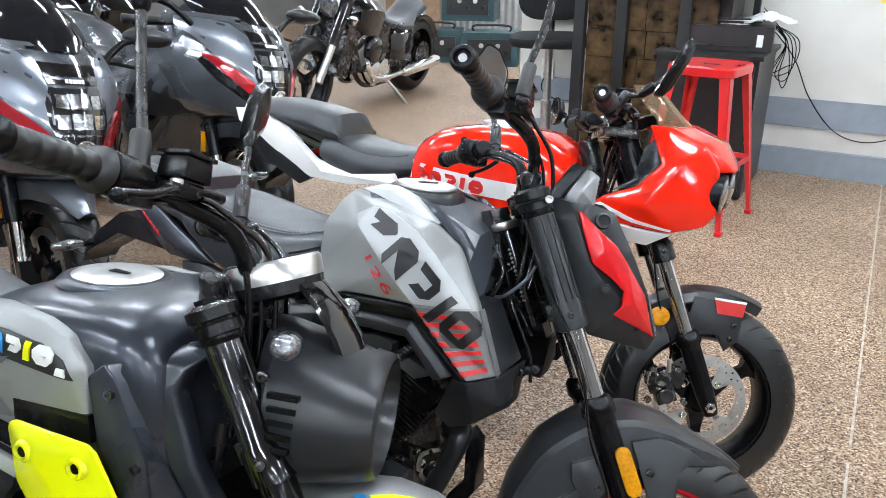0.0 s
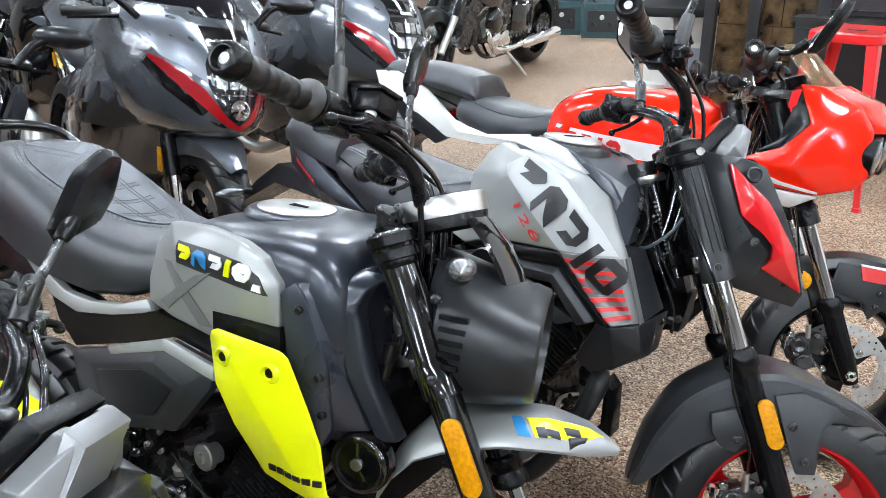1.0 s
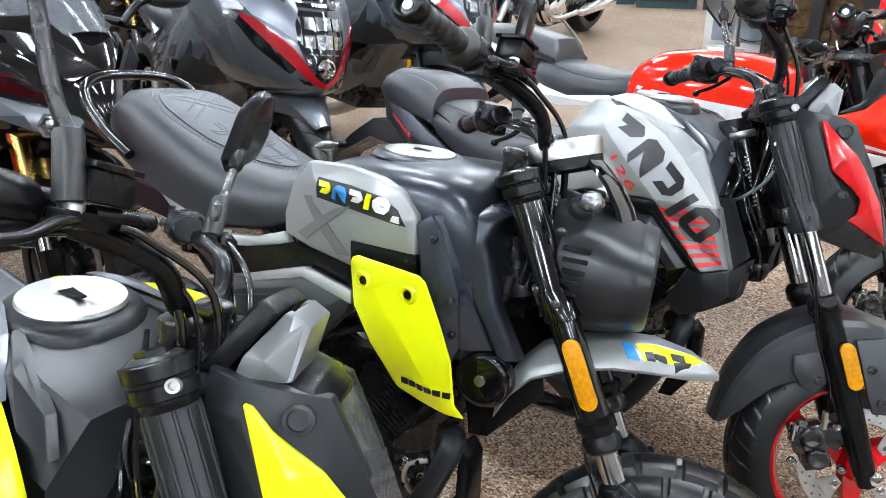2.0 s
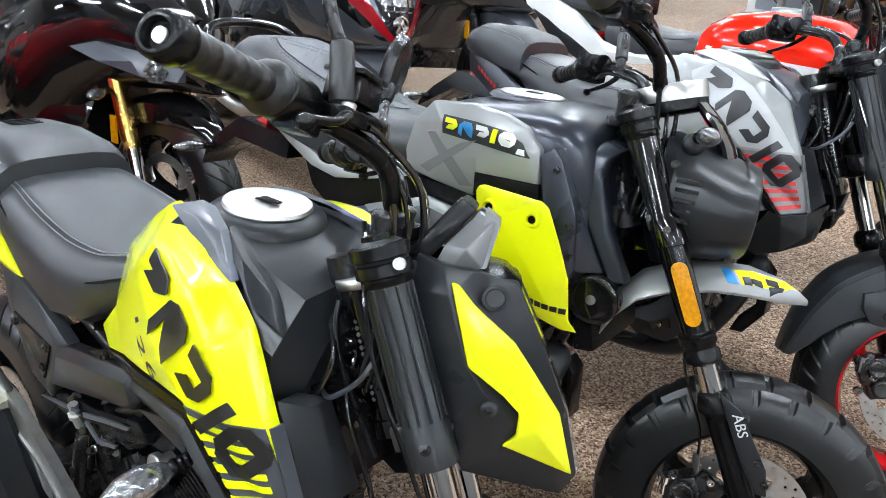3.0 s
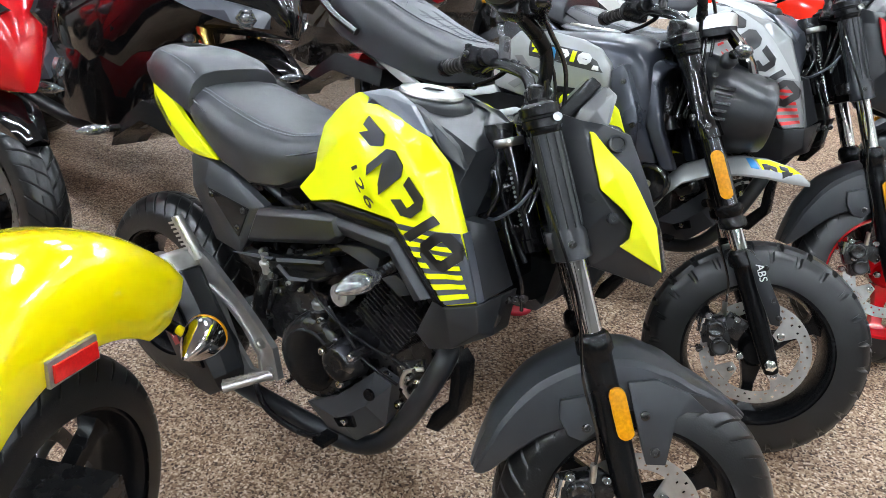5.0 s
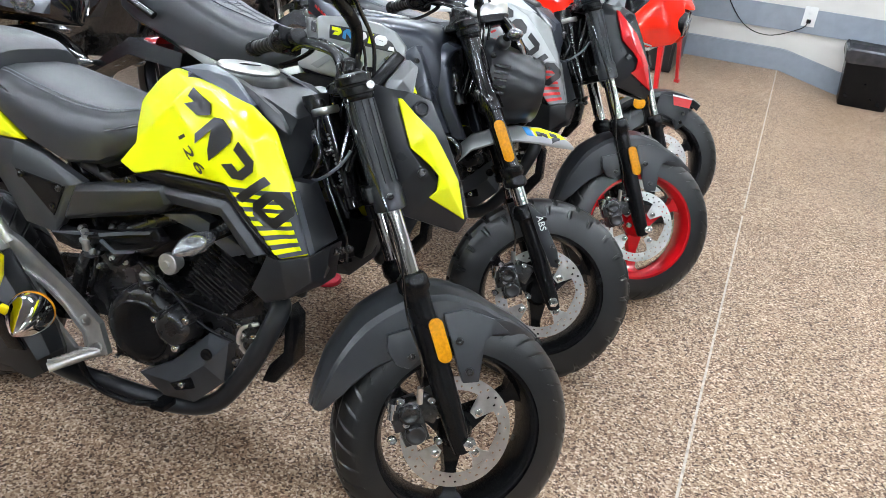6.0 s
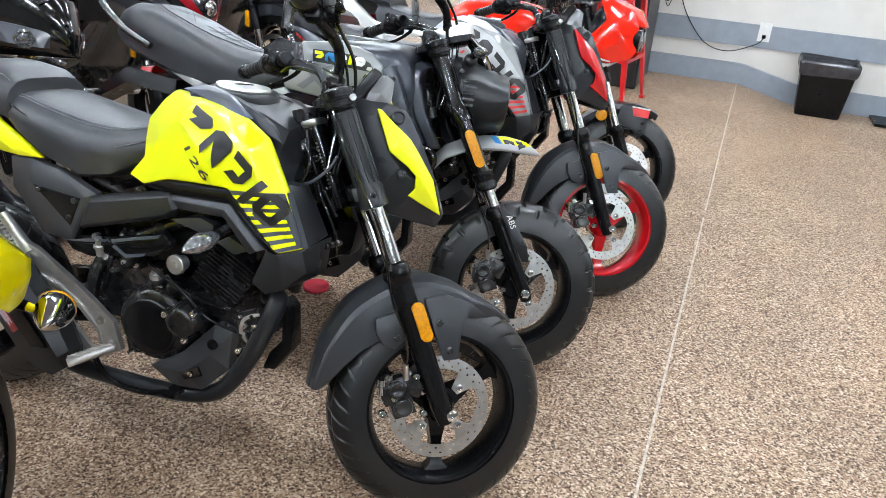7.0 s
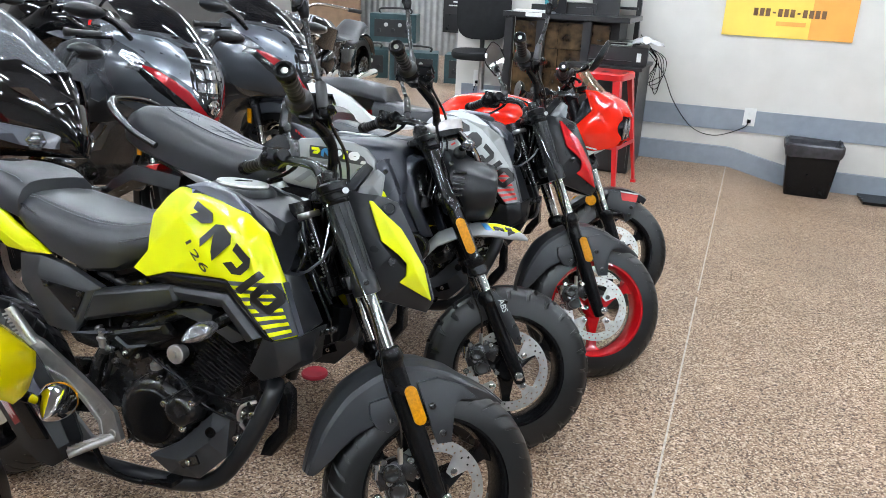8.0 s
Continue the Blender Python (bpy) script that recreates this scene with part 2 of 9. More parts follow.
def tube(bm, pts, r, seg=8, n=6):
    line = smooth_line(pts, n) if n > 1 else [V(*p) for p in pts]
    u, w = basis(line[1] - line[0])
    rings = []
    for i, p in enumerate(line):
        d = (line[min(i + 1, len(line) - 1)] - line[max(i - 1, 0)]).normalized()
        u = (u - d * u.dot(d)).normalized()
        w = d.cross(u)
        rr = r[0] + (r[1] - r[0]) * i / (len(line) - 1) if isinstance(r, tuple) else r
        rings.append([p + rr * (math.cos(2 * math.pi * k / seg) * u + math.sin(2 * math.pi * k / seg) * w) for k in range(seg)])
    return skin(bm, rings)


def plate(bm, pts, t, up=(0, 1, 0)):
    """A slab: an outline and its copy moved by t along up."""
    o = V(*up) * t
    a = [bm.verts.new(V(*p)) for p in pts]
    b = [bm.verts.new(V(*p) + o) for p in pts]
    n = len(pts)
    bmesh.ops.triangulate(bm, faces=[bm.faces.new(a[::-1]), bm.faces.new(b)])
    for i in range(n):
        bm.faces.new((a[i], a[(i + 1) % n], b[(i + 1) % n], b[i]))
    return bm


def crown(bm, pts, inner, t):
    """A crowned panel: the outline rises to inner points (a chain along it), with thickness t inwards (towards y = 0)."""
    s = 1 if inner[0][1] < 0 else -1
    a = [bm.verts.new(V(*p)) for p in pts]
    c = [bm.verts.new(V(*p)) for p in inner]
    b = [bm.verts.new(V(p[0], p[1] + s * t, p[2])) for p in pts]
    n = len(pts)
    near = lambda v: min(range(len(c)), key=lambda k: ((c[k].co - v.co).x ** 2 + (c[k].co - v.co).z ** 2))
    idx = [near(v) for v in a]
    for i in range(n):
        j = (i + 1) % n
        k, l = idx[i], idx[j]
        bm.faces.new((a[i], a[j], c[k]))
        st = 1 if l > k else -1
        while k != l:
            bm.faces.new((a[j], c[k + st], c[k]))
            k += st
        bm.faces.new((a[j], a[i], b[i], b[j]))
    return bm


def facets(bm, pts, faces, t, s=-1):
    """A folded sheet with thickness t inwards: points of the right side and their faces; s = 1 builds the left side."""
    a = [bm.verts.new(V(x, s * abs(y), z)) for x, y, z in pts]
    b = [bm.verts.new(V(x, s * (abs(y) - t), z)) for x, y, z in pts]
    seen = {}
    for f in faces:
        bm.faces.new([a[i] for i in f])
        bm.faces.new([b[i] for i in f[::-1]])
        for i, j in zip(f, f[1:] + f[:1]):
            seen[(min(i, j), max(i, j))] = seen.get((min(i, j), max(i, j)), 0) + 1
    for (i, j), k in seen.items():
        if k == 1:
            bm.faces.new((a[i], a[j], b[j], b[i]))
    bmesh.ops.recalc_face_normals(bm, faces=bm.faces)
    return bm


def soften(bm, w, least=0.1, seg=2):
    """Round the folds of a sheet."""
    es = [e for e in bm.edges if len(e.link_faces) == 2 and e.calc_face_angle(0) > least]
    bmesh.ops.bevel(bm, geom=es, offset=w, segments=seg, profile=0.5, affect="EDGES", clamp_overlap=True)
    return bm


def panel(bm, pts, mid, t, s=-1, soft=0.0025):
    """A plate with a raised middle: outline and a chain of inner points of the right side, as (x, |y|, z)."""
    crown(bm, [(x, s * y, z) for x, y, z in pts], [(x, s * y, z) for x, y, z in mid], t)
    bmesh.ops.recalc_face_normals(bm, faces=bm.faces)
    return soften(bm, soft, 0.25) if soft else bm


def loft(bm, stations, sub=1):
    """Sections along x: (x, half profile of (y, z) from the top middle to the bottom middle), mirrored to both sides."""
    rings = []
    for x, prof in stations:
        right = [V(x, -y, z) for y, z in prof]
        left = [V(x, y, z) for y, z in prof[::-1] if abs(y) > 1e-6]
        rings.append(right + left)
    return skin(bm, rings)


def on_surface(bvh, x, z, side=-1, lift=0.0015, default=-0.17):
    hit = bvh.ray_cast(V(x, side * 0.6, z), V(0, -side, 0))
    if hit[0]:
        return V(x, hit[0].y + side * lift, z)
    near = bvh.find_nearest(V(x, side * abs(default), z))
    return V(x, near[0].y + side * lift, z)


def drape(bm, bvh, poly, side=-1, lift=0.002, thick=0.003, default=-0.17, cuts=3):
    """A thin sheet laid on a curved side: an outline in (x, z), cut finely and brought onto the surface."""
    flat = BM()
    f = flat.faces.new([flat.verts.new((x, 0, z)) for x, z in poly])
    bmesh.ops.triangulate(flat, faces=[f])
    bmesh.ops.subdivide_edges(flat, edges=flat.edges[:], cuts=cuts, use_grid_fill=True)
    flat.verts.index_update()
    top = [bm.verts.new(on_surface(bvh, v.co.x, v.co.z, side, lift, default)) for v in flat.verts]
    low = [bm.verts.new(t.co - V(0, side * thick, 0)) for t in top]
    for f in flat.faces:
        ix = [v.index for v in f.verts]
        bm.faces.new([top[i] for i in ix])
        bm.faces.new([low[i] for i in ix[::-1]])
    for e in flat.edges:
        if len(e.link_faces) == 1:
            i, j = e.verts[0].index, e.verts[1].index
            bm.faces.new((top[i], top[j], low[j], low[i]))
    flat.free()
    return bm


def drape_top(bm, bvh, poly, lift=0.0015, thick=0.003, cuts=3):
    """A thin sheet laid from above: an outline in (x, y)."""
    flat = BM()
    f = flat.faces.new([flat.verts.new((x, y, 0)) for x, y in poly])
    bmesh.ops.triangulate(flat, faces=[f])
    bmesh.ops.subdivide_edges(flat, edges=flat.edges[:], cuts=cuts, use_grid_fill=True)
    flat.verts.index_update()
    top = []
    for v in flat.verts:
        h = bvh.ray_cast(V(v.co.x, v.co.y, 2), V(0, 0, -1))
        if not h[0]:
            n = bvh.find_nearest(V(v.co.x, v.co.y, 0.65))
            h = n if n[0] else h
        top.append(bm.verts.new(V(v.co.x, v.co.y, h[0].z + lift)))
    low = [bm.verts.new(t.co - V(0, 0, thick)) for t in top]
    for f in flat.faces:
        ix = [v.index for v in f.verts]
        bm.faces.new([top[i] for i in ix])
        bm.faces.new([low[i] for i in ix[::-1]])
    for e in flat.edges:
        if len(e.link_faces) == 1:
            i, j = e.verts[0].index, e.verts[1].index
            bm.faces.new((top[i], top[j], low[j], low[i]))
    flat.free()
    return bm


def stitch(bm, bvh, line, r=0.0011, step=0.007, gap=0.35, lift=0.0012):
    """A row of thread stitches laid from above along a line of (x, y)."""
    pts = smooth_line([(x, y, 0) for x, y in line], 10)
    run = [pts[0]]
    for a, b in zip(pts, pts[1:]):
        n = max(1, int((b - a).length / 0.002))
        run += [a.lerp(b, (i + 1) / n) for i in range(n)]
    top = []
    for p in run:
        h = bvh.ray_cast(V(p.x, p.y, 2), V(0, 0, -1))
        if h[0]:
            top.append(h[0] + V(0, 0, lift))
    k = max(2, int(step / 0.002))
    m = max(1, int(k * (1 - gap)))
    for i in range(0, len(top) - k, k):
        rod(bm, top[i], top[i + m], r, seg=4)
    return bm


def decal(bm, bvh, poly, o, d, side=-1, lift=0.0015, default=-0.17, thick=0.002, cuts=4):
    """A thin shape laid on a panel's side: poly in (along, up) from o, turned so that along points to d degrees."""
    ca, sa = math.cos(radians(d)), math.sin(radians(d))
    return drape(bm, bvh, [(o[0] + a * ca - b * sa, o[1] + a * sa + b * ca) for a, b in poly], side, lift, thick, default, cuts)


def write(text, size, material, parent, m, name="lettering", depth=0.0008):
    cu = bpy.data.curves.new(name, "FONT")
    cu.body, cu.size, cu.extrude, cu.align_x = text, size, depth, "CENTER"
    tmp = bpy.data.objects.new(name, cu)
    me = bpy.data.meshes.new_from_object(tmp)
    bpy.data.objects.remove(tmp)
    me.transform(m)
    me.materials.clear()
    me.materials.append(material)
    ob = new(name, me)
    ob.parent = parent
    return ob


def write_on(text, size, material, parent, bvh, o, d, side=-1, lift=0.004, name="lettering", gap=1.1, tall=1.0):
    """Lettering laid on a curved side, centred on o = (x, z) and running at d degrees."""
    cu = bpy.data.curves.new(name, "FONT")
    cu.body, cu.size, cu.align_x, cu.space_character = text, size, "CENTER", gap
    cu.offset, cu.shear = size * 0.012, 0.1
    tmp = bpy.data.objects.new(name, cu)
    me = bpy.data.meshes.new_from_object(tmp)
    bpy.data.objects.remove(tmp)
    ca, sa = math.cos(radians(d)), math.sin(radians(d))
    b = BM()
    b.from_mesh(me)
    bmesh.ops.triangulate(b, faces=b.faces)
    bmesh.ops.subdivide_edges(b, edges=[e for e in b.edges if e.calc_length() > size * 0.12], cuts=3)
    bmesh.ops.triangulate(b, faces=b.faces)
    for v in b.verts:
        a, h = v.co.x * (1 if side < 0 else 1), (v.co.y - size * 0.35) * tall
        if side > 0:
            a = -a
        v.co = on_surface(bvh, o[0] + a * ca - h * sa, o[1] + a * sa + h * ca, side, lift)
    return part(name, b, material, parent)


# ---- the room: u runs along the back wall, v towards it ----
GROUND = -0.018
ROOM = pose(0, 0, GROUND, 0, 0, -27)
WALL_V, RAMP = 5.02, 0.10


def floor_z(u, v):
    a = min(max((u - 0.01) / 0.42, 0), 1)
    b = min(max((v - 1.6) / 2.2, 0), 1)
    return -RAMP * a * (b * b * (3 - 2 * b))


def setting(name, bm, material, bevel=0.0, angle=35):
    ob = finish(name, bm, material, None, "", angle, bevel)
    ob.matrix_basis = ROOM
    return tagged(ob, kind="structure")


bm = BM()
us = [-9.0, -6, -3, -1, -0.3, 0.0] + [0.01 + 0.042 * i for i in range(11)] + [1, 2, 4, 7]
vs = [-7.0, -4, -2, 0, 1] + [1.6 + 0.22 * i for i in range(11)] + [4.4, 5.1, 7, 9, 12]
grid = [[bm.verts.new((u, v, floor_z(u, v))) for v in vs] for u in us]
for i in range(len(us) - 1):
    for j in range(len(vs) - 1):
        bm.faces.new((grid[i][j], grid[i + 1][j], grid[i + 1][j + 1], grid[i][j + 1]))
floor = setting("floor", bm, FLOOR)

# the pale joint strip in the floor
bm = BM()
for v0, v1 in ((-6.9, 2.08), (2.16, 5.0)):
    skin(bm, [[V(-0.004, v0, 0.0003), V(0.003, v0, 0.0003), V(0.003, v0, 0.0016), V(-0.004, v0, 0.0016)], [V(-0.004, v1, 0.0003), V(0.003, v1, 0.0003), V(0.003, v1, 0.0016), V(-0.004, v1, 0.0016)]])
setting("trim_floor_joint", bm, mat("pale joint filler", (0.46, 0.40, 0.34), 0.5, var=0.35, scale=40))

bm = BM()
box(bm, (2.35, WALL_V + 0.08, 1.4), (9.3, 0.16, 3.2))
wall_back = setting("wall_back", bm, WHITE_WALL)
bm = BM()
box(bm, (2.38, WALL_V - 0.008, 0.365), (9.24, 0.016, 0.165))
setting("trim_wall_rail", bm, GREY_WALL, 0.003)
bm = BM()
skin(bm, [[V(u, WALL_V - 0.02, floor_z(u, WALL_V)), V(u, WALL_V - 0.001, floor_z(u, WALL_V)), V(u, WALL_V - 0.001, floor_z(u, WALL_V) + 0.155), V(u, WALL_V - 0.02, floor_z(u, WALL_V) + 0.15)] for u in (-2.3, -0.02, 0.03, 0.1, 0.2, 0.3, 0.38, 0.44, 7.0)])
setting("baseboard", bm, GREY_WALL)
# unseen walls close the room, most in dark grey to limit bounce
for nm, c, s in (("wall_side", (7.08, 2.5, 1.4), (0.16, 19, 3.2)), ("wall_front", (-1, -7.08, 1.4), (16.3, 0.16, 3.2)), ("wall_far", (-4, 11.6, 1.4), (10.4, 0.16, 3.2)), ("wall_left", (-9.08, 2.2, 1.4), (0.16, 18.6, 3.2)), ("wall_return", (1.2, 8.4, 1.4), (0.16, 6.2, 3.2))):
    bm = BM()
    box(bm, c, s)
    setting(nm, bm, WHITE_WALL if nm in ("wall_return", "wall_far") else UNSEEN_WALL)
bm = BM()
box(bm, (-1, 2.3, 3.06), (16.4, 19, 0.1))
setting("ceiling", bm, CEIL)

# fluorescent fittings in rows under the ceiling
k = 0
for u in (-6.4, -4.2, -2.0, 0.2, 2.6, 5.0):
    for v in (-3.6, -1.2, 1.2, 3.6, 7.4, 9.8):
        if v > 5 and u > 0.5:
            continue
        cl = tagged(thing("ceiling_light", ROOM @ pose(u, v, 2.96), "white fluorescent ceiling fitting with a glowing diffuser", "ceiling light", "ceiling lights"))
        b = BM()
        box(b, (0, 0, 0.02), (1.24, 0.2, 0.06))
        part("housing", b, WHITEP, cl, bevel=0.006)
        b = BM()
        for y in (-0.05, 0.05):
            rod(b, (-0.59, y, -0.025), (0.59, y, -0.025), 0.016, seg=8)
        part("tube_lamp", b, LAMPM, cl, "glowing fluorescent tubes")


# ---- wheels ----
def wheel_parts(root, c, r, w, rim_r, rim_mat, S, tag, knobby=False, disc=True, spokes=3, disc_side=-1, disc_r=0.112):
    cx, cz = c
    half = w / 2
    N = 24
    skew = -1 if tag == "front" else 1
    seg = 432
    prof = []
    for k in range(N + 1):
        a = math.pi * k / N
        y = -half * math.cos(a) * (1.0 if 0.12 < k / N < 0.88 else 0.985)
        rr = rim_r + (r - rim_r) * math.sin(a) ** (0.5 if knobby else 0.74)
        if 0.1 < k / N < 0.9:
            y *= 1.02
        prof.append((y, rr))
    bm = BM()
    vsx = []
    for i in range(seg):
        th = 2 * math.pi * i / seg
        ring = []
        for k, (y, rr) in enumerate(prof):
            e = min(k, N - k)
            g = 0.0
            if knobby:
                f = (i + (9 if k > N // 2 else 0)) % 18
                if e == 7 or 8 <= e and f in (0, 1, 2) or 3 <= e <= 6 and f in (6, 7, 8):
                    g = 0.008
            else:
                f = (i + (0 if k <= N // 2 else 6)) % 12
                if 4 <= e <= 11 and f == 0:
                    g = 0.0050
                elif e == 4:
                    g = 0.0016
                elif e == 12 or e == 9 and i % 24 < 20:
                    g = 0.0028
            if e == 1:
                g = -0.003
            elif e == 2:
                g = 0.0012
            q = rr - g
            tk = th + (0.0 if knobby else 0.028 * min(e, 12) * skew)
            ring.append(bm.verts.new((cx + q * math.cos(tk), y, cz + q * math.sin(tk))))
        vsx.append(ring)
    for i in range(seg):
        a, b = vsx[i], vsx[(i + 1) % seg]
        for k in range(N):
            bm.faces.new((a[k], a[k + 1], b[k + 1], b[k]))
    part(tag + "_tyre", moved(bm, S), RUBBER, root, "black rubber tyre with block tread" if knobby else "black rubber road tyre", angle=28)
    bm = BM()
    hw = half * 0.90
    pr = [(-hw, rim_r + 0.004), (-hw, rim_r - 0.006), (-hw * 0.86, rim_r - 0.011), (-hw * 0.55, rim_r - 0.018), (hw * 0.55, rim_r - 0.018), (hw * 0.86, rim_r - 0.011), (hw, rim_r - 0.006), (hw, rim_r + 0.004)]
    u = [[bm.verts.new((cx + q * math.cos(2 * math.pi * i / 48), y, cz + q * math.sin(2 * math.pi * i / 48))) for y, q in pr] for i in range(48)]
    for i in range(48):
        a, b = u[i], u[(i + 1) % 48]
        for k in range(7):
            bm.faces.new((a[k], a[k + 1], b[k + 1], b[k]))
    for s in range(spokes):
        th = 2 * math.pi * (s + 0.3) / spokes
        d, p = V(math.cos(th), 0, math.sin(th)), V(-math.sin(th), 0, math.cos(th))
        o = V(cx, 0, cz)
        rr = []
        for q, wd, tk in ((0.03, 0.022, 0.022), (rim_r * 0.5, 0.012, 0.014), (rim_r * 0.8, 0.014, 0.014), (rim_r - 0.016, 0.030, 0.020)):
            rr.append([o + d * q + p * wd + V(0, tk, 0), o + d * q - p * wd + V(0, tk, 0), o + d * q - p * wd - V(0, tk, 0), o + d * q + p * wd - V(0, tk, 0)])
        skin(bm, rr)
    turned(bm, (cx, -0.045, cz), (0, 1, 0), [(0, 0.026), (0.01, 0.034), (0.08, 0.034), (0.09, 0.026)], 18)
    rim = part(tag + "_rim", moved(bm, S), rim_mat, root)
    if disc:
        bm = BM()
        y0 = disc_side * (half * 0.62)
        n, rads = 112, [disc_r - 0.027, disc_r - 0.0225, disc_r - 0.0175, disc_r - 0.0115, disc_r - 0.0065, disc_r]
        for yy in (y0 - 0.002, y0 + 0.002):
            g = [[bm.verts.new((cx + (q + (0.004 * math.sin(5 * 2 * math.pi * i / n) if m == 0 else 0)) * math.cos(2 * math.pi * i / n), yy, cz + q * math.sin(2 * math.pi * i / n))) for m, q in enumerate(rads)] for i in range(n)]
            for i in range(n):
                for m in range(5):
                    if (m == 1 and i % 4 == 0) or (m == 3 and i % 4 == 2):
                        continue
                    j = (i + 1) % n
                    bm.faces.new((g[i][m], g[j][m], g[j][m + 1], g[i][m + 1]))
        dk = part(tag + "_brake_disc", moved(bm, S), STEEL, root, "drilled steel brake disc", angle=20)
        for s in range(4):
            bm = BM()
            th = 2 * math.pi * (s + 0.55) / 4
            d, p = V(math.cos(th), 0, math.sin(th)), V(-math.sin(th), 0, math.cos(th))
            o = V(cx, y0, cz)
            plate(bm, [o + d * (disc_r - 0.028) + p * 0.024, o + d * (disc_r - 0.044) + p * 0.013, o + d * (disc_r - 0.066) + p * 0.009, o + d * (disc_r - 0.066) - p * 0.009, o + d * (disc_r - 0.044) - p * 0.013, o + d * (disc_r - 0.028) - p * 0.024], 0.004)
            part(tag + "_brake_disc_lug", moved(bm, S), STEEL, dk)
        bm = BM()
        for s in range(4):
            th = 2 * math.pi * (s + 0.55) / 4
            turned(bm, (cx + (disc_r - 0.054) * math.cos(th), y0 - 0.006 * (1 if disc_side < 0 else -1), cz + (disc_r - 0.054) * math.sin(th)), (0, disc_side, 0), [(-0.004, 0.0085), (0.004, 0.0085), (0.005, 0.006), (0.005, 0.003), (0.003, 0.003)], 10)
        part("disc_bolt", moved(bm, S), CHROME, dk)
    return rim


def steer_matrix(top, rake, deg):
    ax = V(-math.sin(radians(rake)), 0, math.cos(radians(rake)))
    return Matrix.Translation(top) @ Matrix.Rotation(radians(deg), 4, ax) @ Matrix.Translation(-Vector(top))


def bolt(bm, p, ax, r=0.007, h=0.005):
    turned(bm, p, ax, [(-0.003, r * 1.1), (h * 0.7, r * 1.1), (h, r * 0.8), (h, r * 0.45), (h * 0.5, r * 0.4)], 10)
    return bm


# plain chamfered brackets, bars and rings that stand for a wordmark: (kind, width)
SMALL_BLOCKS = (("a", 0.060), ("b", 0.062), ("a", 0.060), ("c", 0.026), ("d", 0.064))
BLOCKS = (("a", -0.022, 0.064, 0.046, 0.35), ("b", 0.052, 0.056, 0.070, 0.0), ("a", 0.116, 0.058, 0.070, 0.0), ("c", 0.188, 0.021, 0.065, 0.0), ("d", 0.217, 0.061, 0.068, 0.0))


def block_shapes(kind, w, h):
    c, q = 0.24 * w, 0.29 * w
    if kind == "a":
        return [[(0, h), (w - c, h), (w, h - c), (w, h * 0.24 + c), (w - c, h * 0.24), (w * 0.20, h * 0.24), (w * 0.38, h * 0.24 + q), (w - q, h * 0.24 + q), (w - q, h - q), (0.10 * w, h - q)]]
    if kind == "b":
        return [[(0.0, h * 0.10), (q * 0.9, -h * 0.04), (q * 0.9, h - q), (w - q, h - q), (w - q, h * 0.16), (w, 0), (w, h - c), (w - c, h), (c, h), (0, h - c)]]
    if kind == "c":
        return [[(0, 0), (w * 0.8, 0), (w, h), (w * 0.2, h)]]
    return [[(c, 0), (w - c, 0), (w, c), (w, h / 2), (w - q, h / 2), (w - q, q * 1.1), (q, q * 1.1), (q, h / 2), (0, h / 2), (0, c)], [(0, h / 2), (q, h / 2), (q, h - q), (w - q, h - q), (w - q, h / 2), (w, h / 2), (w, h - c), (w - c, h), (c, h), (0, h - c)]]


# ---- small motorcycle parts that several machines share ----
WB = 1.24
RAKE = 24.0
TOP = (0.905, 0, 0.90)


def fx(z, off=0.0):
    """x of the fork line at height z."""
    return WB - (z - 0.237) * math.tan(radians(RAKE)) + off


def fork_point(z, y, fwd=0.0, out=0.0):
    return V(fx(z) + fwd, y, z)


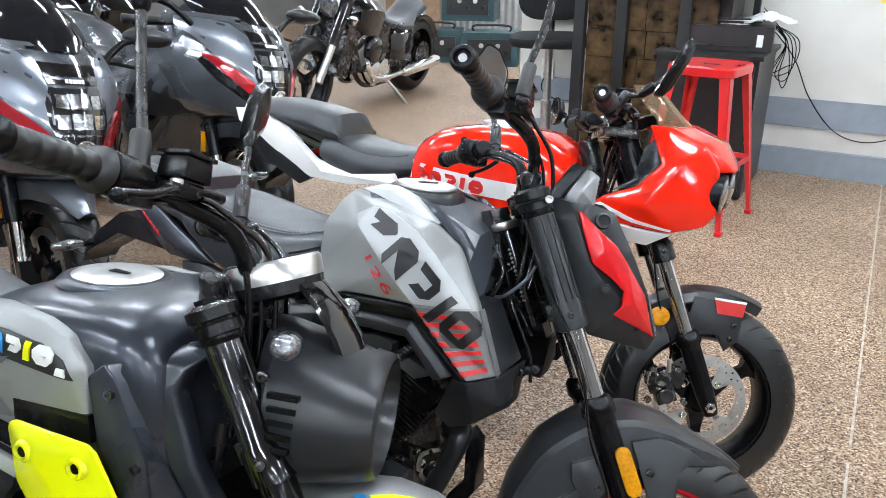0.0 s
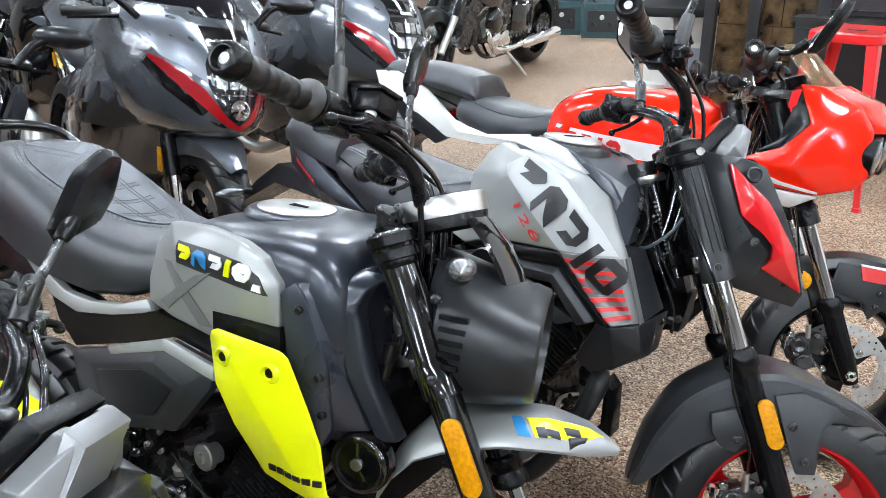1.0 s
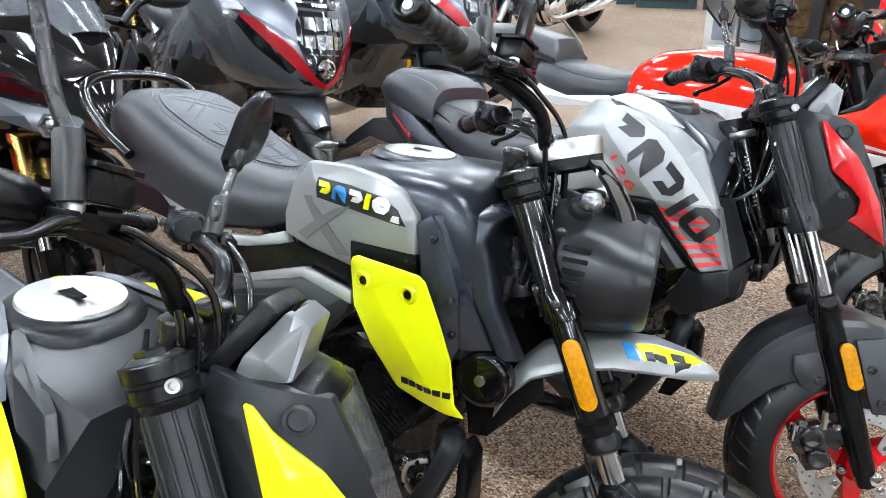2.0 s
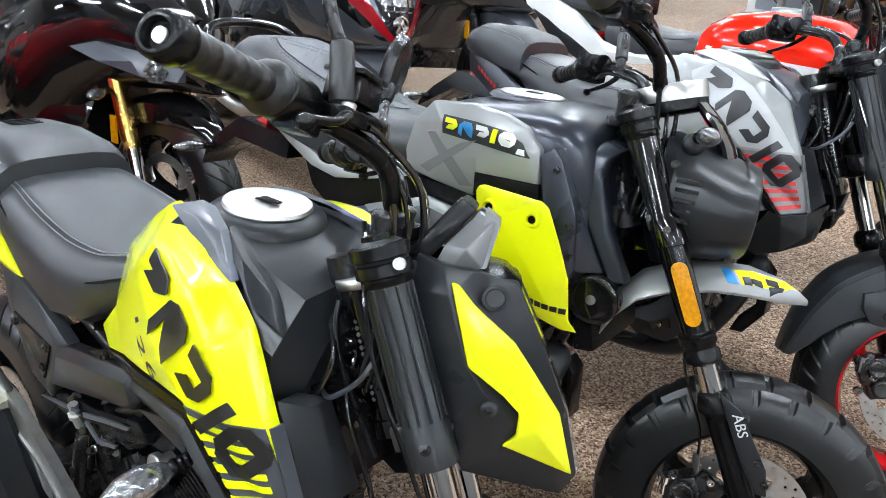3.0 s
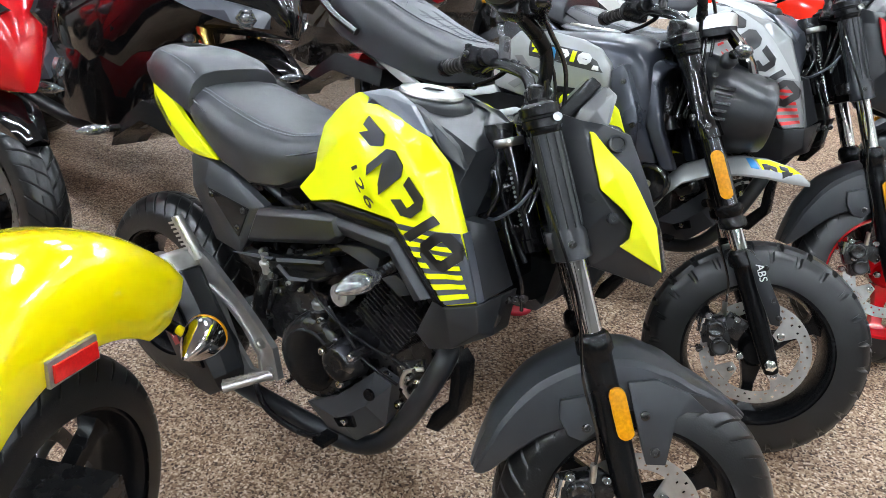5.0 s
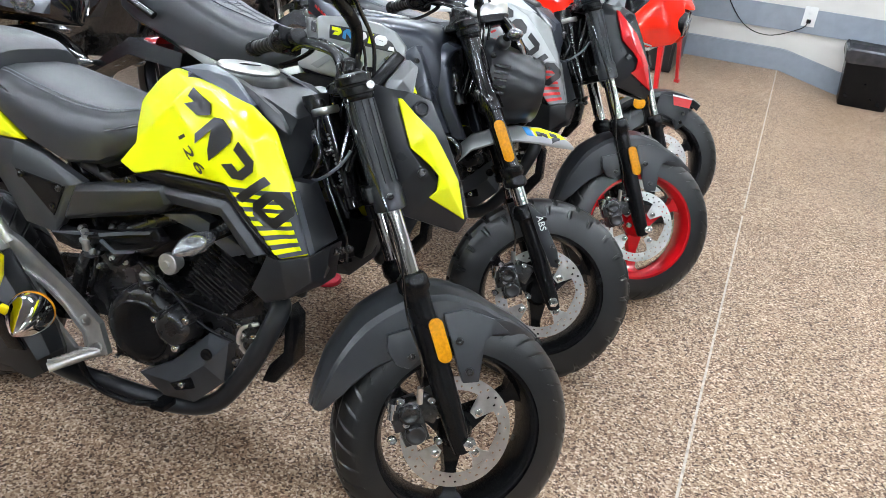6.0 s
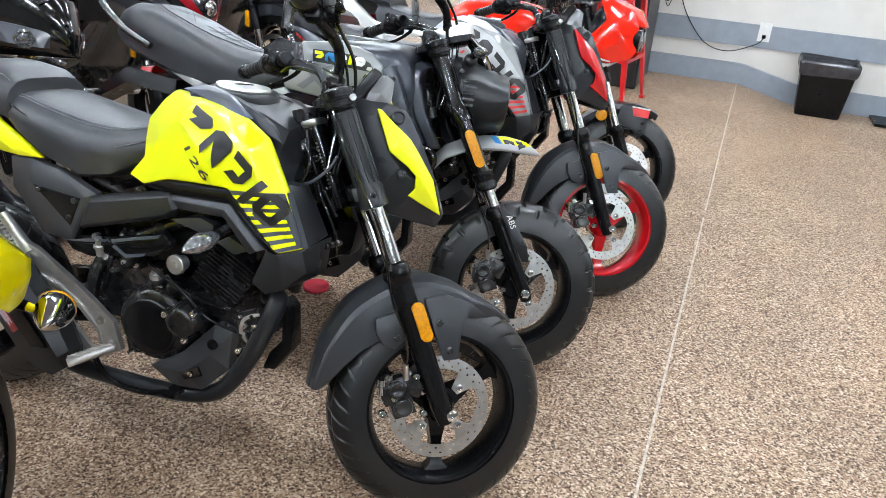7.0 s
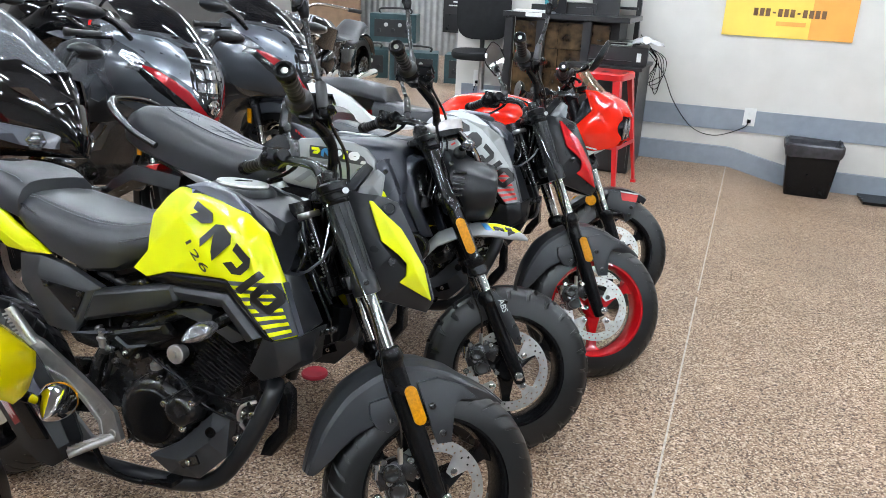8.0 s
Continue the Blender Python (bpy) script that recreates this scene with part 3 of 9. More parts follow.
def controls(root, S, clamp, tip, rise, grip_r=0.0165, lever_mat=MATTE):
    """Handlebar with grips, switch boxes, levers and cables. clamp, rise, tip: points of the right half."""
    cx, cy, cz = clamp
    tx, ty, tz = tip
    rx, ry, rz = rise
    b = BM()
    half = [(tx, -0.36, tz), (tx + (rx - tx) * 0.35, -0.36 + (0.36 - ry) * 0.55, tz + (rz - tz) * 0.1), (rx, -ry, rz), (cx, -0.055, cz)]
    # ends run straight through the grips
    tube(b, half + [(x, -y, z) for x, y, z in half[::-1]], 0.0112, 12)
    part("handlebar", moved(b, S), MATTE, root, "black tubular handlebar")
    for s in (-1, 1):
        g0, g1 = V(tx, s * 0.365, tz), V(tx + (rx - tx) * 0.30, s * 0.255, tz + (rz - tz) * 0.09)
        d = (g1 - g0).normalized()
        F = V(0, 0, 1).cross(d).normalized()
        F = F if F.x > 0 else -F
        U = d.cross(F).normalized()
        U = U if U.z > 0 else -U
        Q = Matrix((d, F, U)).transposed()
        b = BM()
        pr = [(0, 0.006), (0, 0.016), (0.003, 0.0175), (0.010, grip_r)]
        for q in range(5):
            pr += [(0.014 + q * 0.0175, grip_r), (0.0150 + q * 0.0175, grip_r + 0.0006), (0.0270 + q * 0.0175, grip_r + 0.0006), (0.028 + q * 0.0175, grip_r)]
        pr += [(0.103, grip_r), (0.106, 0.0205), (0.110, 0.0255), (0.116, 0.027), (0.118, 0.024), (0.119, 0.012)]
        turned(b, g0, d, pr, 22)
        part("grip", moved(b, S), GRIP, root, "ribbed black rubber grip")
        b = BM()
        turned(b, g0 - d * 0.026, d, [(0.006, 0.004), (0.006, 0.0105), (0.0, 0.013), (0.0, 0.0165), (0.003, 0.0195), (0.018, 0.0205), (0.025, 0.019), (0.028, 0.0165)], 22)
        be = part("bar_end", moved(b, S), MATTE, root, "flared black bar end weight")
        b = BM()
        turned(b, g0 - d * 0.0225, d, [(0, 0.003), (0.0005, 0.0065), (0.006, 0.0065)], 12)
        part("bar_end_screw", moved(b, S), STEEL, be)
        # switch box: two moulded halves with a joint, button pad and rocker
        b = BM()
        m = g1 + d * 0.034
        turned(b, m - d * 0.030, d, [(0, 0.016), (0.002, 0.024), (0.006, 0.026), (0.030, 0.0265), (0.052, 0.024), (0.058, 0.018)], 14)
        sw = part("switch_box", moved(b, S), MATTE, root, "black moulded switch box", bevel=0.002)
        b = BM()
        box(b, m + Q @ V(0.002, -0.016, 0.006), (0.044, 0.026, 0.034), Q, 0.86)
        part("switch_pad", moved(b, S), MATTE, sw, bevel=0.005)
        b = BM()
        box(b, m + Q @ V(0.004, 0.012, -0.022), (0.038, 0.030, 0.020), Q)
        part("switch_pad", moved(b, S), MATTE, sw, bevel=0.005)
        b = BM()
        box(b, m + Q @ V(-0.004, -0.024, 0.024), (0.016, 0.009, 0.008), Q)
        part("switch_button", moved(b, S), REDL if s < 0 else MATTE, sw, bevel=0.002)
        b = BM()
        bolt(b, m + Q @ V(0.010, -0.030, 0.004), Q @ V(0, -1, 0.2), 0.006, 0.005)
        part("switch_button", moved(b, S), ENGINE, sw)
        # perch: split clamp, pivot block and adjuster
        f0 = g1 + d * 0.082
        b = BM()
        turned(b, f0 - d * 0.011, d, [(0, 0.013), (0.0, 0.0175), (0.002, 0.019), (0.020, 0.019), (0.022, 0.0175), (0.022, 0.013)], 16)
        box(b, f0 + Q @ V(0, 0.026, -0.002), (0.024, 0.026, 0.020), Q)
        box(b, f0 + Q @ V(-0.012, 0.044, -0.004), (0.046, 0.018, 0.014), Q)
        pc = part("lever_perch", moved(b, S), MATTE, root, "black lever perch", bevel=0.003)
        b = BM()
        bolt(b, f0 + Q @ V(-0.020, 0.046, 0.004), U, 0.0065, 0.005)
        bolt(b, f0 + Q @ V(0.0, 0.030, 0.010), U, 0.0045, 0.004)
        part("perch_bolt", moved(b, S), STEEL, pc)
        if s < 0:
            b = BM()
            box(b, f0 + Q @ V(0.012, 0.030, 0.026), (0.050, 0.040, 0.028), Q, 0.94)
            rs = part("brake_reservoir", moved(b, S), MATTE, root, "black brake fluid reservoir", bevel=0.004)
            b = BM()
            box(b, f0 + Q @ V(0.012, 0.030, 0.043), (0.054, 0.044, 0.006), Q)
            part("reservoir_lid", moved(b, S), MATTE, rs, bevel=0.002)
            b = BM()
            rod(b, f0 + Q @ V(0.0, 0.040, 0.0), f0 + Q @ V(0.075, 0.036, 0.004), 0.010, 0.009, 14)
            part("brake_cylinder", moved(b, S), MATTE, rs, "black brake cylinder")
        else:
            b = BM()
            turned(b, f0 + Q @ V(0.010, 0.044, -0.004), d, [(0, 0.006), (0.004, 0.010), (0.014, 0.010), (0.018, 0.0065), (0.034, 0.0055)], 12)
            part("cable_adjuster", moved(b, S), ENGINE, pc)
        b = BM()
        l0 = f0 + Q @ V(-0.018, 0.046, -0.004)
        l1 = g0 + Q @ V(0.070, 0.072, -0.034) if s < 0 else g0 + Q @ V(0.016, 0.058, -0.030)
        tube(b, [l0, l0 + Q @ V(-0.030, 0.014, -0.006), l0 + (l1 - l0) * 0.6 + Q @ V(0, 0.010, -0.003), l1], (0.0066, 0.0046), 10)
        for v in b.verts:
            k = (v.co - l0).dot(U)
            v.co -= U * k * 0.12
        part("lever", moved(b, S), lever_mat, root, "black brake lever" if s < 0 else "black clutch lever")
        b = BM()
        turned(b, l1, -d, [(-0.009, 0.002), (-0.007, 0.0055), (-0.001, 0.0082), (0.004, 0.0078), (0.008, 0.0048), (0.0092, 0.001)], 14)
        part("lever_ball", moved(b, S), lever_mat, root)
        # cables and looms, gathered at the head of the frame
        for pts, r in (([f0 + Q @ V(0.03, 0.044, -0.004), f0 + Q @ V(0.065, 0.050, -0.012), V(rx + 0.050, s * ry * 0.62, rz - 0.030), V(cx + 0.040, s * 0.045, cz - 0.09), V(cx + 0.02, s * 0.03, cz - 0.22)], 0.0040),
                       ([m + Q @ V(0.02, 0.006, -0.025), f0 + Q @ V(0.020, 0.012, -0.016), V(rx + 0.014, s * ry * 0.75, rz - 0.026), V(cx + 0.010, s * 0.050, cz - 0.09), V(cx, s * 0.03, cz - 0.22)], 0.0050),
                       ([m + Q @ V(0.02, 0.012, -0.025), f0 + Q @ V(0.025, 0.022, -0.018), V(rx + 0.030, s * ry * 0.68, rz - 0.034), V(cx + 0.026, s * 0.055, cz - 0.10), V(cx + 0.01, s * 0.05, cz - 0.22)], 0.0028)):
            b = BM()
            tube(b, pts, r, 8)
            part("cable", moved(b, S), GRIP if r > 0.005 else GLOSSB, root)


def mirror_arm(root, S, base, elbow, head, tilt=(0, 0, 0), shape="leaf", size=0.075):
    b = BM()
    tube(b, [base, (base[0], base[1], base[2] + 0.03), elbow, head], 0.0064, 12)
    a = part("mirror_stem", moved(b, S), ENGINE, root, "black mirror stem")
    b = BM()
    turned(b, base, V(elbow[0] - base[0], elbow[1] - base[1], elbow[2] - base[2] + 0.06), [(-0.030, 0.007), (-0.022, 0.009), (-0.012, 0.009), (-0.010, 0.0125), (0.044, 0.0115), (0.048, 0.0095), (0.049, 0.006)], 16)
    part("stem_boot", moved(b, S), GRIP, a, "black rubber boot")
    b = BM()
    dd = (V(*head) - V(*elbow)).normalized()
    turned(b, V(*head) - dd * (0.085 if shape == "leaf" else 0.04), dd, [(0, 0.007), (0.004, 0.0095), (0.022, 0.0125), (0.040, 0.0115)], 14)
    part("mirror_socket", moved(b, S), MATTE, a)
    m = Matrix.Translation(head) @ Euler([radians(k) for k in tilt]).to_matrix().to_4x4()
    if shape == "round":
        out = [(size * math.cos(2 * math.pi * i / 24), size * math.sin(2 * math.pi * i / 24)) for i in range(24)]
    else:
        out = [(-0.14, -0.82), (-0.46, -0.16), (-0.50, 0.02), (-0.42, 0.52), (-0.30, 0.74), (0.00, 1.12), (0.10, 1.14), (0.28, 0.98), (0.36, 0.84), (0.48, 0.24), (0.46, 0.02), (0.16, -0.82)]
        out = [(p * size, q * size) for p, q in out]
    b = BM()
    skin(b, [[m @ V(-0.020, p * 0.45, q * 0.5) for p, q in out], [m @ V(-0.013, p * 0.85, q * 0.88) for p, q in out], [m @ V(0, p, q) for p, q in out], [m @ V(0.006, p * 0.99, q * 0.99) for p, q in out]])
    sh = part("mirror_shell", moved(b, S), MATTE, root, "black mirror shell", angle=24)
    b = BM()
    skin(b, [[m @ V(0.0065, p * 0.92, q * 0.92) for p, q in out], [m @ V(0.0075, p * 0.9, q * 0.9) for p, q in out]])
    part("mirror_glass", moved(b, S), CHROME, sh, "silver mirror glass")


def indicator(root, base, tip, r=0.022, S=None):
    base, tip = V(*base), V(*tip)
    d = tip - base
    L = d.length
    b = BM()
    turned(b, base, d, [(-0.005, 0.008)] + [(L * 0.25 * k / 8, 0.0085 if k % 2 else 0.0105) for k in range(9)] + [(L * 0.3, 0.009)], 10)
    st = part("indicator_stalk", moved(b, S), MATTE, root)
    b = BM()
    turned(b, base + d * 0.28, d, [(0, 0.008), (L * 0.1, r * 0.7), (L * 0.3, r), (L * 0.5, r * 0.85), (L * 0.68, r * 0.35), (L * 0.72, 0.003)], 12)
    for v in b.verts:
        v.co.z = (v.co.z - (base + d * 0.5).z) * 0.85 + (base + d * 0.5).z
    part("indicator_lens", moved(b, S), LENS, st, "clear faceted indicator lens")


def forks(root, S, tube_mat, lower_mat, z_clamp, z_boot, tube_r=0.0265, low_r=0.025, ribs=True, y=0.095, foot=0.219, back=0.0):
    leg = lambda z, y, fwd=0.0: fork_point(z, y, fwd - back)
    for s in (-1, 1):
        b = BM()
        p0, p1 = leg(0.915, s * y), leg(z_clamp, s * y)
        d = p1 - p0
        n = 16
        turned(b, p0, d, [(0, tube_r * 0.8), (0.006, tube_r * 1.12), (0.03, tube_r * 1.12), (0.034, tube_r)] + [(0.036, tube_r), (d.length - 0.05, tube_r * 0.97), (d.length - 0.045, tube_r * 1.12), (d.length, tube_r * 1.14), (d.length + 0.003, tube_r * 0.8)], 18)
        ft = part("fork_tube", moved(b, S), tube_mat, root)
        b = BM()
        turned(b, p0 + d.normalized() * -0.006, d, [(0, 0.006), (0, 0.017), (0.007, 0.017)], 6)
        part("fork_cap", moved(b, S), MATTE, ft)
        b = BM()
        turned(b, p0 + d.normalized() * 0.004, d, [(0, tube_r * 1.12), (0.002, tube_r * 1.26), (0.016, tube_r * 1.26), (0.018, tube_r * 1.10), (0.021, tube_r * 1.10), (0.023, tube_r * 1.22), (0.036, tube_r * 1.22), (0.038, tube_r * 1.06), (0.046, tube_r * 1.06), (0.048, tube_r * 1.0)], 22)
        part("fork_clamp", moved(b, S), MATTE, ft)
        if ribs:
            b = BM()
            u, w = basis(d)
            for q in range(12):
                a = 2 * math.pi * q / 12
                o = (math.cos(a) * u + math.sin(a) * w) * (tube_r + 0.0005)
                rod(b, p0 + d * 0.2 + o * 0.975, p0 + d * 0.80 + o * 0.975, 0.0020, seg=6)
            part("fork_ribs", moved(b, S), tube_mat, ft)
        b = BM()
        bolt(b, leg(z_clamp + 0.025, s * (y + tube_r * 1.1), 0.0), (0, s, 0), 0.006)
        bolt(b, leg(z_clamp + 0.045, s * y, tube_r * 1.1), (1, 0, 0.3), 0.005)
        part("clamp_bolt", moved(b, S), ENGINE, ft)
        b = BM()
        rod(b, leg(z_clamp, s * y), leg(z_boot - 0.02, s * y), 0.0185, seg=18)
        part("stanchion", moved(b, S), CHROME, root, "chromed fork stanchion")
        b = BM()
        q0, q1 = leg(z_boot, s * y), leg(foot - 0.022, s * y)
        e = q1 - q0
        turned(b, q0, e, [(-0.006, 0.02), (0, 0.027), (0.008, 0.03), (0.028, 0.031), (0.036, low_r * 1.02), (0.05, low_r), (e.length * 0.7, low_r * 0.97), (e.length * 0.9, low_r * 0.86), (e.length, low_r * 0.7), (e.length + 0.004, low_r * 0.4)], 18)
        lo = part("fork_lower", moved(b, S), lower_mat, root)
        b = BM()
        turned(b, fork_point(foot, s * (y + 0.012)), (0, s, 0), [(0, 0.014), (0.012, 0.014), (0.014, 0.009), (0.014, 0.005), (0.008, 0.004)], 6)
        part("axle_nut", moved(b, S), CHROME, lo)


def reflector(root, S, z0, z1, y=-0.126, w=0.0135, fwd=0.012):
    b = BM()
    for s in (-1, 1):
        p, q = fork_point(z0, s * abs(y), fwd), fork_point(z1, s * abs(y), fwd)
        out = []
        d = (q - p).normalized()
        o = V(d.z, 0, -d.x)
        for a in range(13):
            t = math.pi * a / 12
            out.append(q + o * w * math.cos(t) + d * w * math.sin(t))
        for a in range(13):
            t = math.pi * a / 12
            out.append(p - o * w * math.cos(t) - d * w * math.sin(t))
        bb = BM()
        plate(bb, out, -s * 0.008)
        part("side_reflector", moved(bb, S), ORANGEL, root, "amber side reflector", bevel=0.002)


def caliper(root, S, x=None, z=None, y=-0.075):
    x = WB - 0.110 if x is None else x
    z = 0.252 if z is None else z
    b = BM()
    m = pose(0, 0, 0, 0, -25, 0).to_3x3()
    box(b, (x, y, z), (0.050, 0.045, 0.088), m)
    box(b, (x - 0.026, y - 0.010, z + 0.012), (0.034, 0.03, 0.06), m)
    box(b, (x + 0.030, y - 0.004, z + 0.030), (0.05, 0.018, 0.05), pose(0, 0, 0, 0, 20, 0).to_3x3())
    for dz in (-0.022, 0.022):
        turned(b, V(x, y - 0.02, z) + m @ V(0, 0, dz), (0, -1, 0), [(0, 0.021), (0.012, 0.021), (0.016, 0.016), (0.014, 0.012)], 16)
    c = part("brake_caliper", moved(b, S), ENGINE, root, "black brake caliper", bevel=0.004)
    b = BM()
    for dx, dz in ((0.03, 0.052), (0.055, -0.030), (-0.03, 0.045), (-0.034, -0.035), (-0.012, 0.0)):
        bolt(b, (x + dx, y - 0.024, z + dz), (0, -1, 0), 0.008, 0.008)
    part("caliper_bolt", moved(b, S), CHROME, c)
    b = BM()
    turned(b, (x - 0.042, y - 0.02, z + 0.005), (0, 0, 1), [(0, 0.007), (0.02, 0.007), (0.022, 0.011), (0.034, 0.011)], 10)
    part("hose_union", moved(b, S), CHROME, c)


def engine(root, x0=0.60, z0=0.325):
    b = BM()
    turned(b, (x0, -0.150, z0), (0, 1, 0), [(0, 0.074), (0.004, 0.084), (0.012, 0.090), (0.05, 0.094), (0.30, 0.094), (0.305, 0.07)], 36)
    box(b, (x0 + 0.04, 0, z0 + 0.0), (0.30, 0.22, 0.16), pose(0, 0, 0, 0, -12, 0))
    box(b, (x0 - 0.09, 0, z0 + 0.05), (0.16, 0.2, 0.15))
    e = part("engine_case", b, ENGINE, root, "black cast engine case", bevel=0.010)
    b = BM()
    turned(b, (x0 - 0.004, -0.156, z0 - 0.004), (0, 1, 0), [(0, 0.048), (0.0015, 0.064), (0.003, 0.068), (0.012, 0.074)], 36)
    part("clutch_cover", b, MATTE, e, "round black side cover")
    b = BM()
    turned(b, (x0 + 0.092, -0.184, z0 + 0.038), (0, 1, 0), [(0.002, 0.012), (0.001, 0.020), (0, 0.024), (0.003, 0.031), (0.006, 0.035), (0.032, 0.041), (0.05, 0.045)], 28)
    cap = part("oil_filter_cover", b, ENGINE, e, "round black filter cover")
    for k in range(3):
        a = 2 * math.pi * k / 3 + 0.75
        c = V(x0 + 0.092 + 0.042 * math.cos(a), -0.160, z0 + 0.038 + 0.042 * math.sin(a))
        b = BM()
        rod(b, c + V(0, -0.012, 0), c + V(0, 0.03, 0), 0.010, 0.013, 12)
        part("filter_lug", b, ENGINE, cap)
        b = BM()
        bolt(b, c + V(0, -0.012, 0), (0, -1, 0), 0.0075, 0.007)
        part("filter_bolt", b, CHROME, cap)
    for dx, dz, r in ((0.175, 0.035, 0.0075), (0.215, -0.015, 0.0085), (0.225, 0.05, 0.0085), (0.165, -0.035, 0.006), (0.02, 0.098, 0.006), (-0.055, -0.08, 0.005)):
        b = BM()
        bolt(b, (x0 + dx, -0.132 if dx > 0.1 else -0.148, z0 + dz), (0, -1, 0), r, 0.010)
        part("engine_bolt", b, CHROME, e)
    # exhaust flange with its studs, and the bracket beside it
    b = BM()
    plate(b, [(0.800, -0.126, 0.395), (0.850, -0.126, 0.420), (0.862, -0.126, 0.372), (0.836, -0.126, 0.330), (0.806, -0.126, 0.345)], 0.012)
    fl = part("exhaust_flange", b, ENGINE, e, bevel=0.003)
    for fxx, fz, r in ((0.812, 0.392, 0.0085), (0.846, 0.404, 0.009), (0.850, 0.372, 0.0095), (0.822, 0.352, 0.008), (0.786, 0.352, 0.0075), (0.778, 0.405, 0.0055)):
        b = BM()
        bolt(b, (fxx, -0.128, fz), (0.1, -1, 0.1), r, 0.009)
        rod(b, V(fxx, -0.136, fz), V(fxx + 0.001, -0.146, fz + 0.001), r * 0.5, seg=8)
        part("flange_stud", b, CHROME, fl)
    b = BM()
    tube(b, [(0.835, -0.130, 0.33), (0.822, -0.142, 0.36), (0.83, -0.145, 0.395), (0.86, -0.135, 0.41)], 0.0042, 8)
    part("steel_pipe", b, STEEL, e, "bright steel pipe")
    # carburettor and throttle linkage behind the cylinder
    b = BM()
    turned(b, (x0 - 0.02, -0.075, z0 + 0.175), (-1, -0.2, 0.1), [(0, 0.020), (0.03, 0.024), (0.032, 0.030), (0.042, 0.030), (0.044, 0.022), (0.085, 0.022), (0.087, 0.028), (0.098, 0.028), (0.1, 0.02)], 18)
    box(b, (x0 - 0.075, -0.105, z0 + 0.150), (0.05, 0.04, 0.055))
    turned(b, (x0 - 0.070, -0.110, z0 + 0.175), (0, -0.4, 1), [(0, 0.018), (0.02, 0.018), (0.024, 0.012), (0.04, 0.011)], 14)
    cb = part("carburettor", b, ENGINE, e, "dark cast carburettor", bevel=0.003)
    for dx, dz, r in ((-0.092, 0.168, 0.006), (-0.060, 0.168, 0.006), (-0.092, 0.132, 0.006), (-0.060, 0.132, 0.006)):
        b = BM()
        bolt(b, (x0 + dx, -0.126, z0 + dz), (0, -1, 0), r, 0.005)
        part("carburettor_screw", b, STEEL, cb)
    b = BM()
    turned(b, (x0 - 0.150, -0.130, z0 + 0.140), (0.1, -0.3, 1), [(0, 0.010), (0.02, 0.010), (0.022, 0.013), (0.03, 0.013), (0.032, 0.008), (0.05, 0.008)], 8)
    part("hose_joint", b, ALU, e, "bright hose joint")
    # oil filler on the case
    b = BM()
    turned(b, (x0 - 0.005, -0.118, z0 + 0.080), (0, -0.25, 1), [(0, 0.022), (0.03, 0.020), (0.032, 0.016)], 18)
    part("filler_neck", b, ENGINE, e)
    b = BM()
    turned(b, (x0 - 0.005, -0.126, z0 + 0.112), (0, -0.25, 1), [(0, 0.015), (0.012, 0.015), (0.014, 0.009), (0.022, 0.009)], 8)
    part("filler_cap", b, STEEL, e)
    b = BM()
    turned(b, (x0 + 0.045, -0.130, z0 + 0.098), (0, -1, 0.2), [(0, 0.018), (0.012, 0.016), (0.016, 0.010)], 12)
    part("sensor", b, MATTE, e)
    # cylinder with its cooling fins, leaning forwards
    b = BM()
    m = pose(0, 0, 0, 0, 30, 0).to_3x3()
    c0 = V(x0 + 0.125, 0, z0 + 0.085)
    box(b, c0 + m @ V(0, 0, 0.06), (0.10, 0.16, 0.16), m)
    cyl = part("cylinder", b, ENGINE, root, "black finned cylinder", bevel=0.004)
    for k in range(12):
        b = BM()
        box(b, c0 + m @ V(-0.004, 0, 0.020 + 0.0102 * k), (0.118 if k < 9 else 0.108, 0.246, 0.0030), m)
        part("cooling_fin", b, ENGINE, cyl, bevel=0.0008)
    b = BM()
    box(b, c0 + m @ V(0, 0, 0.170), (0.12, 0.18, 0.05), m)
    part("cylinder_head", b, ENGINE, cyl, bevel=0.006)
    b = BM()
    turned(b, (x0 + 0.040, -0.128, z0 + 0.154), (0.1, 1, 0), [(-0.005, 0.005), (-0.005, 0.008), (0.0, 0.009), (0.001, 0.022), (0.003, 0.024), (0.012, 0.024), (0.014, 0.018), (0.03, 0.018)], 22)
    part("valve_cap", b, ALU, e, "round aluminium cap", angle=22)
    # hoses and cables over the case
    for pts, r in (([(x0 - 0.02, -0.135, z0 + 0.145), (x0 + 0.05, -0.150, z0 + 0.12), (x0 + 0.13, -0.145, z0 + 0.09), (x0 + 0.235, -0.13, z0 + 0.07)], 0.0035), ([(x0 + 0.03, -0.14, z0 + 0.130), (x0 + 0.09, -0.155, z0 + 0.10), (x0 + 0.14, -0.15, z0 + 0.055), (x0 + 0.21, -0.14, z0 + 0.03)], 0.003), ([(x0 - 0.14, -0.1, z0 + 0.16), (x0 - 0.085, -0.125, z0 + 0.125), (x0 - 0.05, -0.125, z0 + 0.16), (x0 + 0.0, -0.1, z0 + 0.21)], 0.009), ([(x0 - 0.16, -0.1, z0 + 0.21), (x0 - 0.13, -0.125, z0 + 0.12), (x0 - 0.15, -0.12, z0 + 0.05)], 0.006), ([(x0 - 0.06, -0.10, z0 + 0.20), (x0 - 0.02, -0.13, z0 + 0.17), (x0 + 0.03, -0.12, z0 + 0.20)], 0.006)):
        b = BM()
        tube(b, pts, r, 8)
        part("engine_hose", b, MATTE, e)
